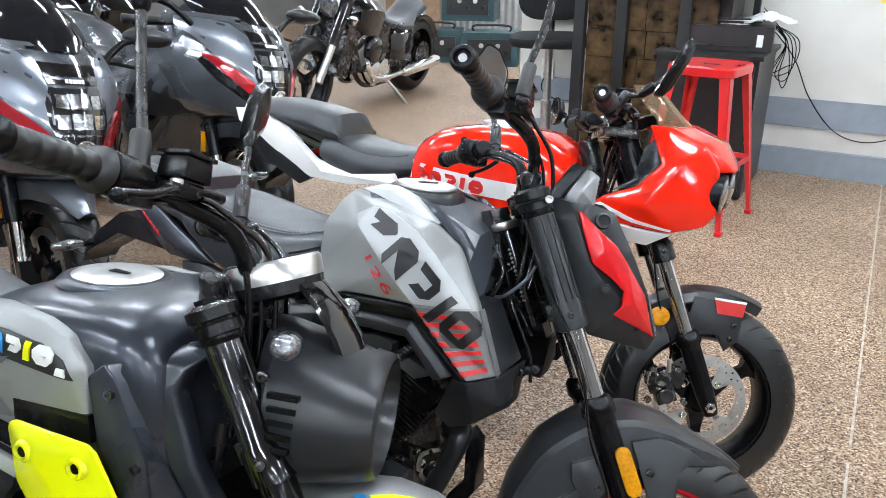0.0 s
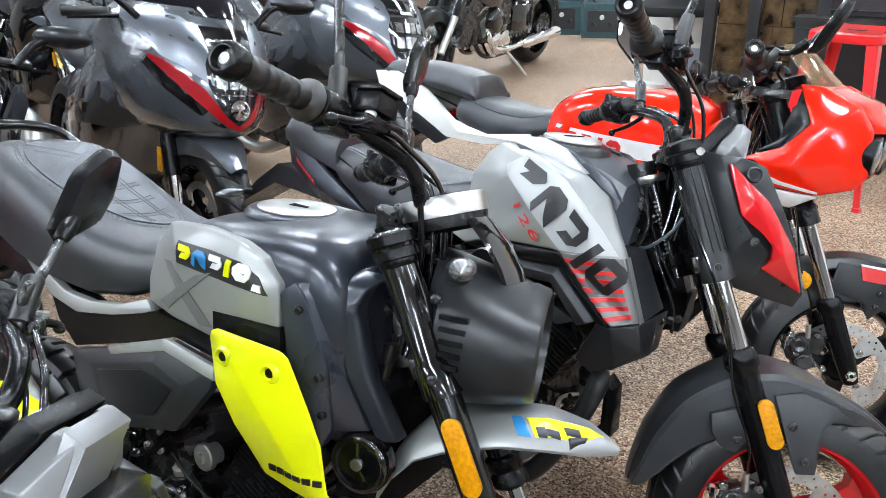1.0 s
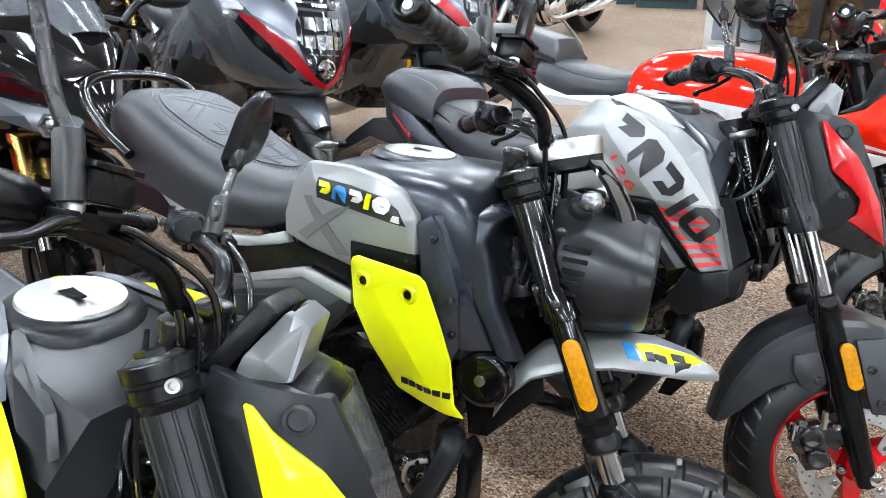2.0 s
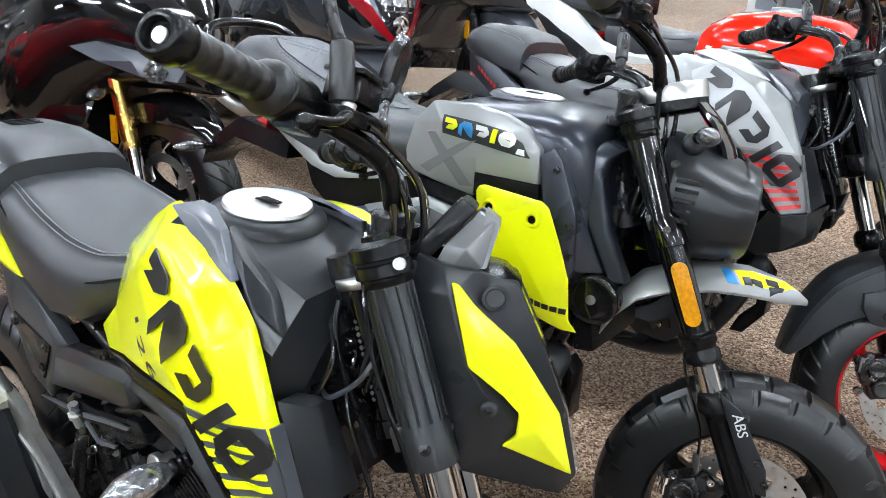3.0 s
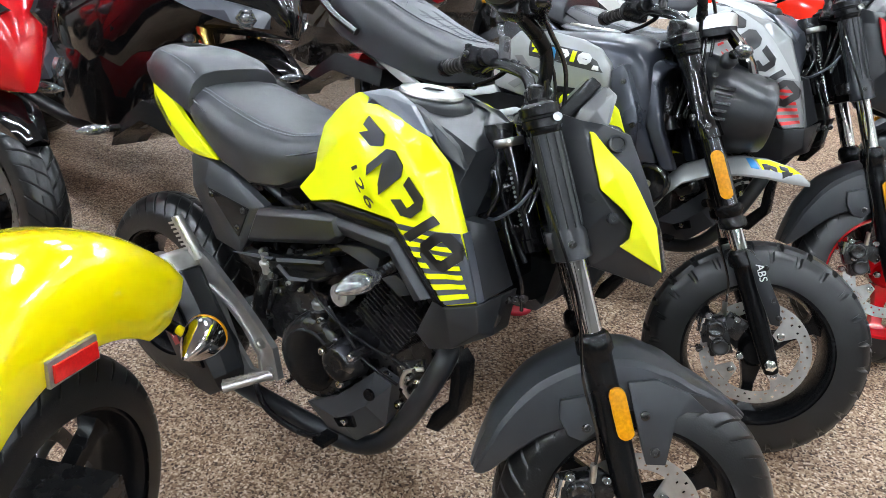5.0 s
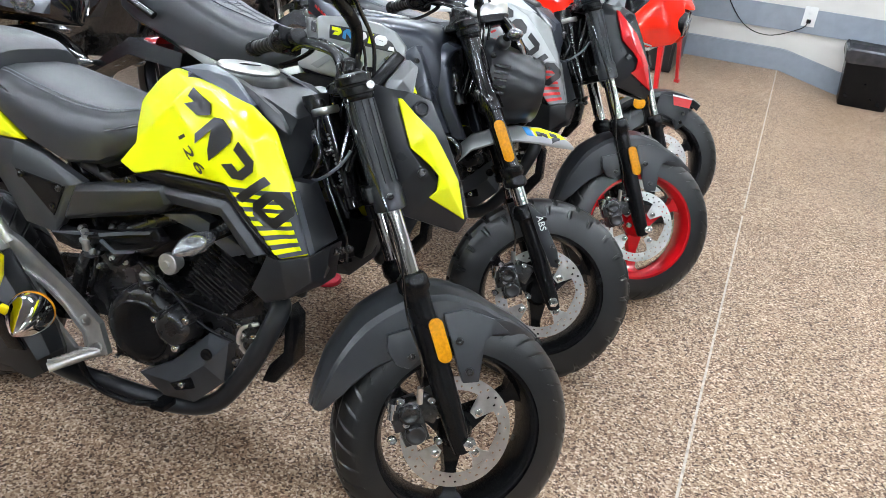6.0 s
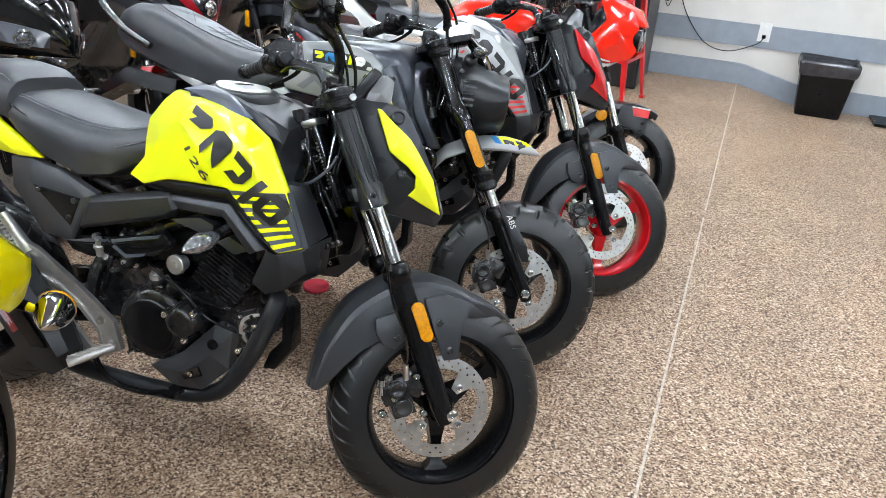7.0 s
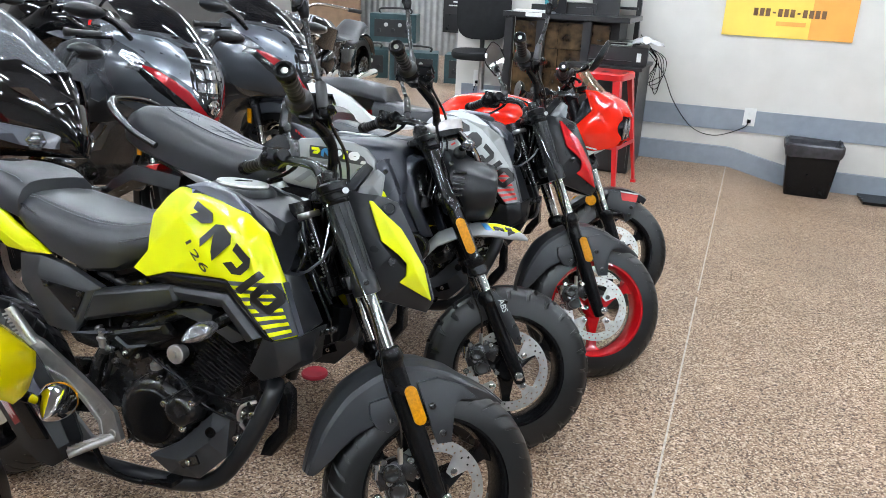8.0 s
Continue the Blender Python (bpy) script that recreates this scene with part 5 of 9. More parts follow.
        facets(b, [(0.893, 0.184, 0.584), (0.922, 0.188, 0.581), (0.965, 0.164, 0.594), (0.986, 0.120, 0.608), (0.974, 0.158, 0.543), (0.933, 0.168, 0.498), (0.885, 0.162, 0.474), (0.850, 0.158, 0.493), (0.975, 0.110, 0.520), (0.925, 0.182, 0.555)], [[0, 1, 9, 7], [1, 2, 4, 9], [2, 3, 8, 4], [4, 5, 9], [5, 6, 7, 9], [4, 8, 5]], 0.05, s)
        soften(b, 0.003, 0.1)
        part("shroud_nose", b, DARK, root, "black front block of the side shroud", angle=25)
        b = BM()
        facets(b, [(0.655, 0.164, 0.664), (0.805, 0.184, 0.672), (0.891, 0.184, 0.586), (0.854, 0.180, 0.566), (0.790, 0.178, 0.636), (0.672, 0.162, 0.629), (0.662, 0.172, 0.650), (0.800, 0.193, 0.658), (0.876, 0.193, 0.580)], [[0, 1, 7, 6], [1, 2, 8, 7], [6, 7, 4, 5], [7, 8, 3, 4]], 0.02, s)
        soften(b, 0.002, 0.1)
        part("side_shroud", b, FENDER, root, "charcoal folded guard round the scoop", angle=25)
        for q in ([(0.640, 0.597), (0.716, 0.615), (0.750, 0.604), (0.746, 0.573)], [(0.758, 0.566), (0.787, 0.585), (0.840, 0.563), (0.800, 0.545)]):
            b = BM()
            plate(b, [(x, s * 0.150, z) for x, z in q], -s * 0.03)
            part("scoop_plate", b, FENDER, root, bevel=0.003)
        # covers under the seat
        b = BM()
        facets(b, [(0.433, 0.142, 0.611), (0.560, 0.155, 0.645), (0.657, 0.165, 0.668), (0.674, 0.168, 0.630), (0.652, 0.160, 0.603), (0.411, 0.142, 0.527), (0.401, 0.140, 0.533), (0.442, 0.158, 0.600), (0.655, 0.176, 0.655), (0.666, 0.176, 0.628), (0.420, 0.156, 0.540), (0.646, 0.172, 0.612)], [[0, 1, 8, 7], [1, 2, 8], [2, 3, 9, 8], [3, 4, 11, 9], [4, 5, 10, 11], [5, 6, 10], [6, 0, 7, 10], [7, 8, 9, 11, 10]], 0.02, s)
        soften(b, 0.002, 0.1)
        part("mid_cover", b, DARK, root, "charcoal side cover", angle=25)
        b = BM()
        facets(b, [(0.195, 0.118, 0.662), (0.266, 0.128, 0.668), (0.341, 0.134, 0.657), (0.452, 0.144, 0.618), (0.404, 0.142, 0.528), (0.377, 0.138, 0.487), (0.285, 0.124, 0.487), (0.192, 0.112, 0.585), (0.262, 0.136, 0.618), (0.424, 0.150, 0.606), (0.388, 0.148, 0.520)], [[0, 1, 8, 7], [1, 2, 9, 8], [2, 3, 9], [3, 4, 10, 9], [4, 5, 10], [5, 6, 8, 10], [6, 7, 8], [8, 9, 10]], 0.02, s)
        soften(b, 0.002, 0.1)
        sc = part("subframe_cover", b, FENDER, root, "charcoal tail frame cover", angle=25)
        b = BM()
        plate(b, [(0.276, s * 0.136, 0.610), (0.413, s * 0.147, 0.602), (0.385, s * 0.146, 0.531)], s * 0.006)
        tp = part("cover_inset", b, MATTE, sc, bevel=0.003)
        b = BM()
        for px, pz in ((0.302, 0.604), (0.398, 0.594), (0.383, 0.552)):
            bolt(b, (px, s * 0.150, pz), (0, s, 0), 0.0065)
        part("cover_bolt", b, ENGINE, tp)
        b = BM()
        plate(b, [(0.52, s * 0.140, 0.640), (0.575, s * 0.140, 0.664), (0.60, s * 0.140, 0.640)], s * 0.01)
        tr = part("cover_inset", b, MATTE, sc, bevel=0.003)
        b = BM()
        bolt(b, (0.566, s * 0.151, 0.649), (0, s, 0), 0.008)
        part("cover_bolt", b, ENGINE, tr)
        b = BM()
        y = s * 0.132
        panel(b, [(0.350, 0.128, 0.484), (0.372, 0.130, 0.502), (0.496, 0.134, 0.520), (0.618, 0.138, 0.556), (0.640, 0.136, 0.530), (0.567, 0.130, 0.485), (0.417, 0.128, 0.454), (0.370, 0.128, 0.462)], [(0.42, 0.143, 0.490), (0.52, 0.146, 0.512), (0.59, 0.144, 0.532)], 0.02, s)
        bc = part("battery_cover", b, MATTE, root, angle=18)
        b = BM()
        for q in ([(0.365, 0.490), (0.430, 0.506), (0.480, 0.515), (0.478, 0.509), (0.432, 0.499)], [(0.492, 0.517), (0.560, 0.537), (0.618, 0.552), (0.612, 0.544), (0.560, 0.530), (0.496, 0.510)], [(0.500, 0.506), (0.530, 0.488), (0.580, 0.500), (0.577, 0.494), (0.530, 0.480), (0.495, 0.500)]):
            plate(b, [(qx, y * 1.1, qz) for qx, qz in q], s * 0.004)
        part("cover_rib", b, GREYP, bc)
        # black infill added for the dark gap between the covers and the engine
        b = BM()
        skin(b, [[V(x, 0.0, z0), V(x, s * 0.09, z0 + 0.01), V(x, s * 0.10, z1), V(x, 0.0, z1)] for x, z0, z1 in ((0.36, 0.44, 0.60), (0.50, 0.45, 0.62), (0.66, 0.47, 0.64), (0.82, 0.50, 0.66))])
        part("air_box", b, MATTE, root, bevel=0.004)
        # tail
        b = BM()
        facets(b, [(-0.030, 0.056, 0.822), (-0.008, 0.062, 0.827), (0.059, 0.088, 0.794), (0.168, 0.118, 0.741), (0.235, 0.130, 0.711), (0.296, 0.134, 0.675), (0.226, 0.126, 0.668), (0.145, 0.110, 0.668), (0.083, 0.090, 0.692), (-0.012, 0.060, 0.739), (0.020, 0.084, 0.775), (0.105, 0.110, 0.722), (0.190, 0.130, 0.690)], [[0, 1, 10], [1, 2, 10], [2, 3, 11, 10], [3, 4, 12, 11], [4, 5, 12], [5, 6, 12], [6, 7, 11, 12], [7, 8, 11], [8, 9, 10, 11], [9, 0, 10]], 0.015, s)
        soften(b, 0.004, 0.08, 3)
        tb = BVHTree.FromBMesh(b)
        tp = part("tail_panel", b, tail_mat, root, angle=32)
        b = BM()
        for k in range(6):
            x0, z0 = 0.036 + 0.0150 * k, 0.760 - 0.0078 * k
            drape(b, tb, [(x0, z0), (x0 + 0.010, z0 - 0.005), (x0 + 0.007, z0 - 0.014), (x0 - 0.003, z0 - 0.009)], s, 0.002, 0.002, 0.11, 1)
        part("wordmark_bar", b, ink, tp)
        indicator(root, (0.800, s * 0.165, 0.615), (0.762, s * 0.272, 0.575), 0.024)
        # side of the radiator, between the tank and the fork
        b = BM()
        facets(b, [(0.900, 0.134, 0.724), (0.926, 0.106, 0.716), (0.976, 0.100, 0.608), (0.963, 0.150, 0.592), (0.936, 0.138, 0.665)], [[0, 1, 4], [1, 2, 4], [2, 3, 4], [3, 0, 4]], 0.03, s)
        part("radiator_wing", b, DARK, root, angle=22)
    b = BM()
    box(b, (0.900, 0, 0.645), (0.035, 0.16, 0.15), pose(0, 0, 0, 0, -12, 0).to_3x3())
    part("radiator", b, MATTE, root, bevel=0.004)
    b = BM()
    turned(b, (0.945, -0.10, 0.555), (0.2, -1, 0), [(0, 0.034), (0.02, 0.034), (0.024, 0.026), (0.018, 0.02)], 20)
    for k in range(3):
        bolt(b, (0.985 + 0.014 * k, -0.095, 0.590 + 0.006 * k), (0, -1, 0), 0.007)
    part("horn", b, ENGINE, root)

    # seat in two cushions
    b = BM()
    loft(b, seat_stations([(0.185, 0.818, 0.118, 0.745), (0.22, 0.815, 0.128, 0.72), (0.30, 0.800, 0.138, 0.675), (0.40, 0.781, 0.146, 0.648), (0.48, 0.778, 0.140, 0.660), (0.54, 0.790, 0.118, 0.700), (0.585, 0.803, 0.095, 0.745)]))
    bmesh.ops.subdivide_edges(b, edges=b.edges[:], cuts=1, use_grid_fill=True, smooth=0.4)
    bmesh.ops.recalc_face_normals(b, faces=b.faces)
    sb = BVHTree.FromBMesh(b)
    part("seat", b, VINYL, root, "dark grey vinyl rider seat", angle=48)
    b = BM()
    loft(b, seat_stations([(-0.045, 0.832, 0.050, 0.800), (-0.028, 0.856, 0.068, 0.795), (0.02, 0.877, 0.090, 0.780), (0.10, 0.878, 0.108, 0.764), (0.165, 0.866, 0.120, 0.752), (0.192, 0.846, 0.123, 0.745), (0.198, 0.81, 0.118, 0.745)]))
    bmesh.ops.recalc_face_normals(b, faces=b.faces)
    pb = BVHTree.FromBMesh(b)
    part("passenger_seat", b, VINYL, root, "dark grey vinyl passenger cushion", angle=40)
    for s in (-1, 1):
        b = BM()
        stitch(b, sb, [(0.20, s * 0.088), (0.30, s * 0.100), (0.40, s * 0.104), (0.48, s * 0.098), (0.555, s * 0.072)], 0.0013, 0.008, 0.25)
        stitch(b, sb, [(0.20, s * 0.094), (0.30, s * 0.107), (0.40, s * 0.111), (0.48, s * 0.104), (0.558, s * 0.078)], 0.0013, 0.008, 0.25)
        part("seam", b, PALETHREAD, root, "grey double stitching")
        b = BM()
        stitch(b, pb, [(-0.045, s * 0.045), (0.03, s * 0.072), (0.10, s * 0.088), (0.165, s * 0.098), (0.185, s * 0.098)], 0.0013, 0.008, 0.25)
        part("seam", b, PALETHREAD, root, "grey stitching")
        seam(root, [(0.19, s * 0.115, 0.79), (0.30, s * 0.132, 0.752), (0.40, s * 0.139, 0.73), (0.48, s * 0.134, 0.732), (0.55, s * 0.11, 0.755)], 0.0026, MATTE)
    b = BM()
    for k in range(4):
        tube(b, [(0.03 + 0.012 * k, -0.03, 0.8775), (0.035 + 0.012 * k, 0.0, 0.8785), (0.028 + 0.012 * k, 0.028, 0.8775)], 0.0016, 5, 4)
    part("seat_emboss", b, MATTE, root)

    # headlight, clocks, yoke
    for s in (-1, 1):
        b = BM()
        facets(b, [(0.967, 0.066, 0.906), (0.998, 0.078, 0.901), (1.032, 0.084, 0.901), (1.082, 0.058, 0.892), (1.125, 0.052, 0.822), (1.168, 0.034, 0.745), (1.196, 0.020, 0.664), (1.181, 0.026, 0.637), (1.062, 0.068, 0.660), (1.033, 0.076, 0.704), (0.966, 0.070, 0.866), (1.010, 0.090, 0.868), (1.044, 0.092, 0.795), (1.070, 0.092, 0.765), (1.108, 0.080, 0.735), (1.095, 0.074, 0.690), (1.150, 0.046, 0.690)], [[0, 1, 11, 10], [1, 2, 11], [2, 3, 4, 12, 11], [4, 5, 14, 13, 12], [5, 6, 16, 14], [6, 7, 16], [7, 8, 15, 16], [14, 16, 15], [8, 9, 13, 14, 15], [9, 10, 11, 12, 13]], 0.02, s)
        soften(b, 0.002, 0.1)
        part("headlight_cowl", moved(b, S), DARK, root, "charcoal headlight cowl", angle=25)
        b = BM()
        facets(b, [(1.010, 0.096, 0.885), (1.019, 0.098, 0.884), (1.042, 0.100, 0.863), (1.090, 0.088, 0.829), (1.112, 0.079, 0.803), (1.158, 0.054, 0.746), (1.189, 0.032, 0.666), (1.099, 0.080, 0.704), (1.112, 0.083, 0.720), (1.110, 0.089, 0.749), (1.089, 0.095, 0.767), (1.046, 0.102, 0.794), (1.064, 0.103, 0.822), (1.134, 0.084, 0.730)], [[0, 1, 2, 12, 11], [2, 3, 12], [3, 4, 13, 12], [4, 5, 13], [5, 6, 13], [6, 7, 8, 13], [8, 9, 13], [9, 10, 12, 13], [10, 11, 12]], 0.010, s)
        soften(b, 0.003, 0.06, 3)
        part("cowl_panel", moved(b, S), cowl_mat, root, angle=30)
        b = BM()
        bolt(b, (1.077, s * 0.094, 0.750), (0, s, 0), 0.009, 0.005)
        turned(b, (1.060, s * 0.072, 0.872), (0, s, 0.2), [(0, 0.015), (0.012, 0.015), (0.013, 0.011), (0.010, 0.010)], 18)
        part("cowl_bolt", moved(b, S), DARK, root)
    b = BM()
    skin(b, [[V(x, y, z) for y in (-w, -w * 0.5, 0, w * 0.5, w)] + [V(x - 0.04, w, z), V(x - 0.04, -w, z)] for x, w, z in ((1.085, 0.052, 0.884), (1.132, 0.048, 0.81), (1.172, 0.033, 0.738), (1.198, 0.020, 0.672), (1.178, 0.018, 0.644))])
    part("headlight_lens", moved(b, S), LENS, root, "clear headlight lens")
    b = BM()
    mm = pose(0, 0, 0, 0, -58, 0).to_3x3()
    box(b, (0.985, 0, 0.930), (0.100, 0.112, 0.022), mm)
    mt = part("instrument", moved(b, S), MATTE, root, "black instrument display", bevel=0.005)
    b = BM()
    box(b, V(0.985, 0, 0.930) + mm @ V(0, 0, 0.0115), (0.084, 0.096, 0.003), mm)
    part("display_glass", moved(b, S), GLOSSB, mt)
    b = BM()
    skin(b, [[V(x, -w, z), V(x, -w * 0.5, z + 0.008), V(x, w * 0.5, z + 0.008), V(x, w, z), V(x, w, z - 0.03), V(x, -w, z - 0.03)] for x, w, z in ((0.985, 0.060, 0.893), (1.03, 0.072, 0.898), (1.065, 0.066, 0.896), (1.088, 0.052, 0.880))])
    part("cowl_top", moved(b, S), MATTE, root, angle=25, bevel=0.003)
    for s in (-1, 1):
        b = BM()
        facets(b, [(0.988, 0.058, 0.900), (1.003, 0.064, 0.890), (1.040, 0.062, 0.902), (1.044, 0.042, 0.958), (1.024, 0.046, 0.966), (0.994, 0.060, 0.920), (1.018, 0.072, 0.922)], [[0, 1, 6, 5], [1, 2, 6], [2, 3, 6], [3, 4, 5, 6]], 0.02, s)
        soften(b, 0.002, 0.1)
        part("instrument_bezel", moved(b, S), MIDGREY, mt, "satin grey instrument surround", angle=22)
    b = BM()
    facets(b, [(1.030, 0.062, 0.898), (1.044, 0.062, 0.902), (1.050, 0.042, 0.955), (1.030, 0.044, 0.968)], [[0, 1, 2, 3]], 0.086, -1)
    part("instrument_hood", moved(b, S), MIDGREY, mt, "satin grey instrument hood", angle=22, bevel=0.003)
    for s in (-1, 1):
        b = BM()
        turned(b, (fx(0.90) + 0.010, s * 0.112, 0.898), (0, s, 0.1), [(0, 0.0070), (0.006, 0.0070), (0.006, 0.0042), (0.002, 0.0038), (0.002, 0.001)], 14)
        part("yoke_screw", moved(b, S), ALU, root)
    b = BM()
    skin(b, [[V(x0, y, z), V(x1, y, z), V(x1, y, z + 0.018), V(x0, y, z + 0.018)] for x0, x1, y, z in ((0.925, 0.958, -0.100, 0.880), (0.905, 0.972, -0.06, 0.878), (0.895, 0.978, 0.0, 0.876), (0.905, 0.972, 0.06, 0.878), (0.925, 0.958, 0.100, 0.880))])
    box(b, (fx(0.70) - 0.030, 0, 0.70), (0.05, 0.19, 0.03), pose(0, 0, 0, 0, -RAKE, 0).to_3x3())
    for s in (-1, 1):
        turned(b, (0.925, s * 0.045, 0.892), (0, 0, 1), [(0, 0.02), (0.035, 0.018), (0.05, 0.022), (0.056, 0.014)], 14)
    part("yoke", moved(b, S), ENGINE, root, bevel=0.004)
    b = BM()
    h0, h1 = V(0.892, -0.008, 0.846), V(0.972, -0.010, 0.655)
    hd = (h1 - h0).normalized()
    turned(b, h0, hd, [(0.010, 0.020), (0.012, 0.0235), (0.18, 0.0235), (0.182, 0.027), (0.204, 0.027), (0.206, 0.020)], 22)
    ht = part("head_tube", b, GLOSSB, root, "gloss black steering head tube")
    b = BM()
    turned(b, h0, hd, [(-0.004, 0.018), (-0.004, 0.025), (-0.002, 0.027), (0.008, 0.027), (0.011, 0.024)], 24)
    part("bearing_ring", b, STEEL, ht, "bright metal bearing ring")
    for k in range(13):
        b = BM()
        c = h0 + hd * (0.050 + 0.0085 * k) + V(0.004, -0.0233, 0.002)
        box(b, c, (0.0045, 0.0012, 0.0050 if k % 3 else 0.0036), pose(0, 0, 0, 0, 24, 0).to_3x3())
        part("stamped_bar", b, ALU, ht)
    b = BM()
    skin(b, [[V(x, -w, z0), V(x, -w, z1), V(x, -w * 0.4, z1 + 0.012), V(x, w * 0.4, z1 + 0.012), V(x, w, z1), V(x, w, z0)] for x, w, z0, z1 in ((0.84, 0.055, 0.64, 0.770), (0.885, 0.050, 0.65, 0.780), (0.918, 0.036, 0.66, 0.775), (0.940, 0.018, 0.67, 0.74))])
    part("frame_gusset", b, GLOSSB, root, "gloss black frame gusset", bevel=0.008)
    for pts, r, mt_ in (([(0.905, -0.060, 0.80), (0.925, -0.075, 0.770), (0.915, -0.085, 0.725), (0.895, -0.080, 0.71)], 0.004, GLOSSB), ([(0.985, -0.075, 0.79), (0.970, -0.080, 0.760), (0.935, -0.085, 0.725), (0.905, -0.070, 0.715)], 0.0032, GREYP), ([(0.900, -0.045, 0.83), (0.915, -0.062, 0.79), (0.945, -0.060, 0.72), (0.985, -0.055, 0.65)], 0.005, MATTE), ([(0.925, -0.050, 0.75), (0.950, -0.070, 0.70), (0.990, -0.070, 0.62), (0.995, -0.060, 0.56)], 0.0035, GLOSSB)):
        b = BM()
        tube(b, pts, r, 8)
        part("cable", b, mt_, root)
    for x, z in ((0.915, 0.765), (0.925, 0.72), (0.945, 0.695)):
        b = BM()
        box(b, (x, -0.055, z), (0.026, 0.022, 0.032), pose(0, 0, 0, 0, 20, 0).to_3x3())
        part("connector", b, GLOSSB, root, "black cable connector", bevel=0.003)
    brake_hose(root, S)
    SB = steer_matrix(TOP, RAKE, bar_steer) @ Matrix.Translation(TOP) @ Matrix.Rotation(radians(-5.3), 4, 'X') @ Matrix.Translation(-Vector(TOP))
    controls(root, SB, (0.925, 0, 0.945), (0.775, 0, 1.030), (0.905, 0.115, 0.994))
    return root, SB


YB_POSE = pose(-1.553, 0.669, 0, 0, 0, -22.8) @ pose(0, 0, 0, -9.9, 0, 0)
yb, YS = street_bike(YB_POSE, 34, 38, "fluorescent yellow and black small motorcycle leaning on its stand", YELLOW, GREYP, BLACKINK, YELLOW, YELLOW, YELLOW, MATTE, False)
mirror_arm(yb, YS, (0.868, -0.205, 1.045), (0.842, -0.212, 1.125), (0.790, -0.235, 1.300), (0, 0, 170), size=0.085)
mirror_arm(yb, YS, (0.872, 0.175, 1.030), (0.864, 0.225, 1.080), (0.850, 0.325, 1.180), (38, 0, 170), size=0.085)

RB_POSE = pose(-0.895, 1.678, 0, 0, 0, -24.1) @ pose(0, 0, 0, -10.9, 0, 0)
rb, RS = street_bike(RB_POSE, 27, 29, "silver grey and red small motorcycle with red wheels", SILVER, MIDGREY, REDINK, REDINK, RED, SLATE, RED, True)
mirror_arm(rb, RS, (0.875, -0.205, 1.05), (0.90, -0.20, 1.18), (0.91, -0.20, 1.30), (0, 10, 175))
mirror_arm(rb, RS, (0.868, 0.19, 1.045), (0.860, 0.255, 1.12), (0.850, 0.345, 1.236), (14, -13, 261), size=0.088)


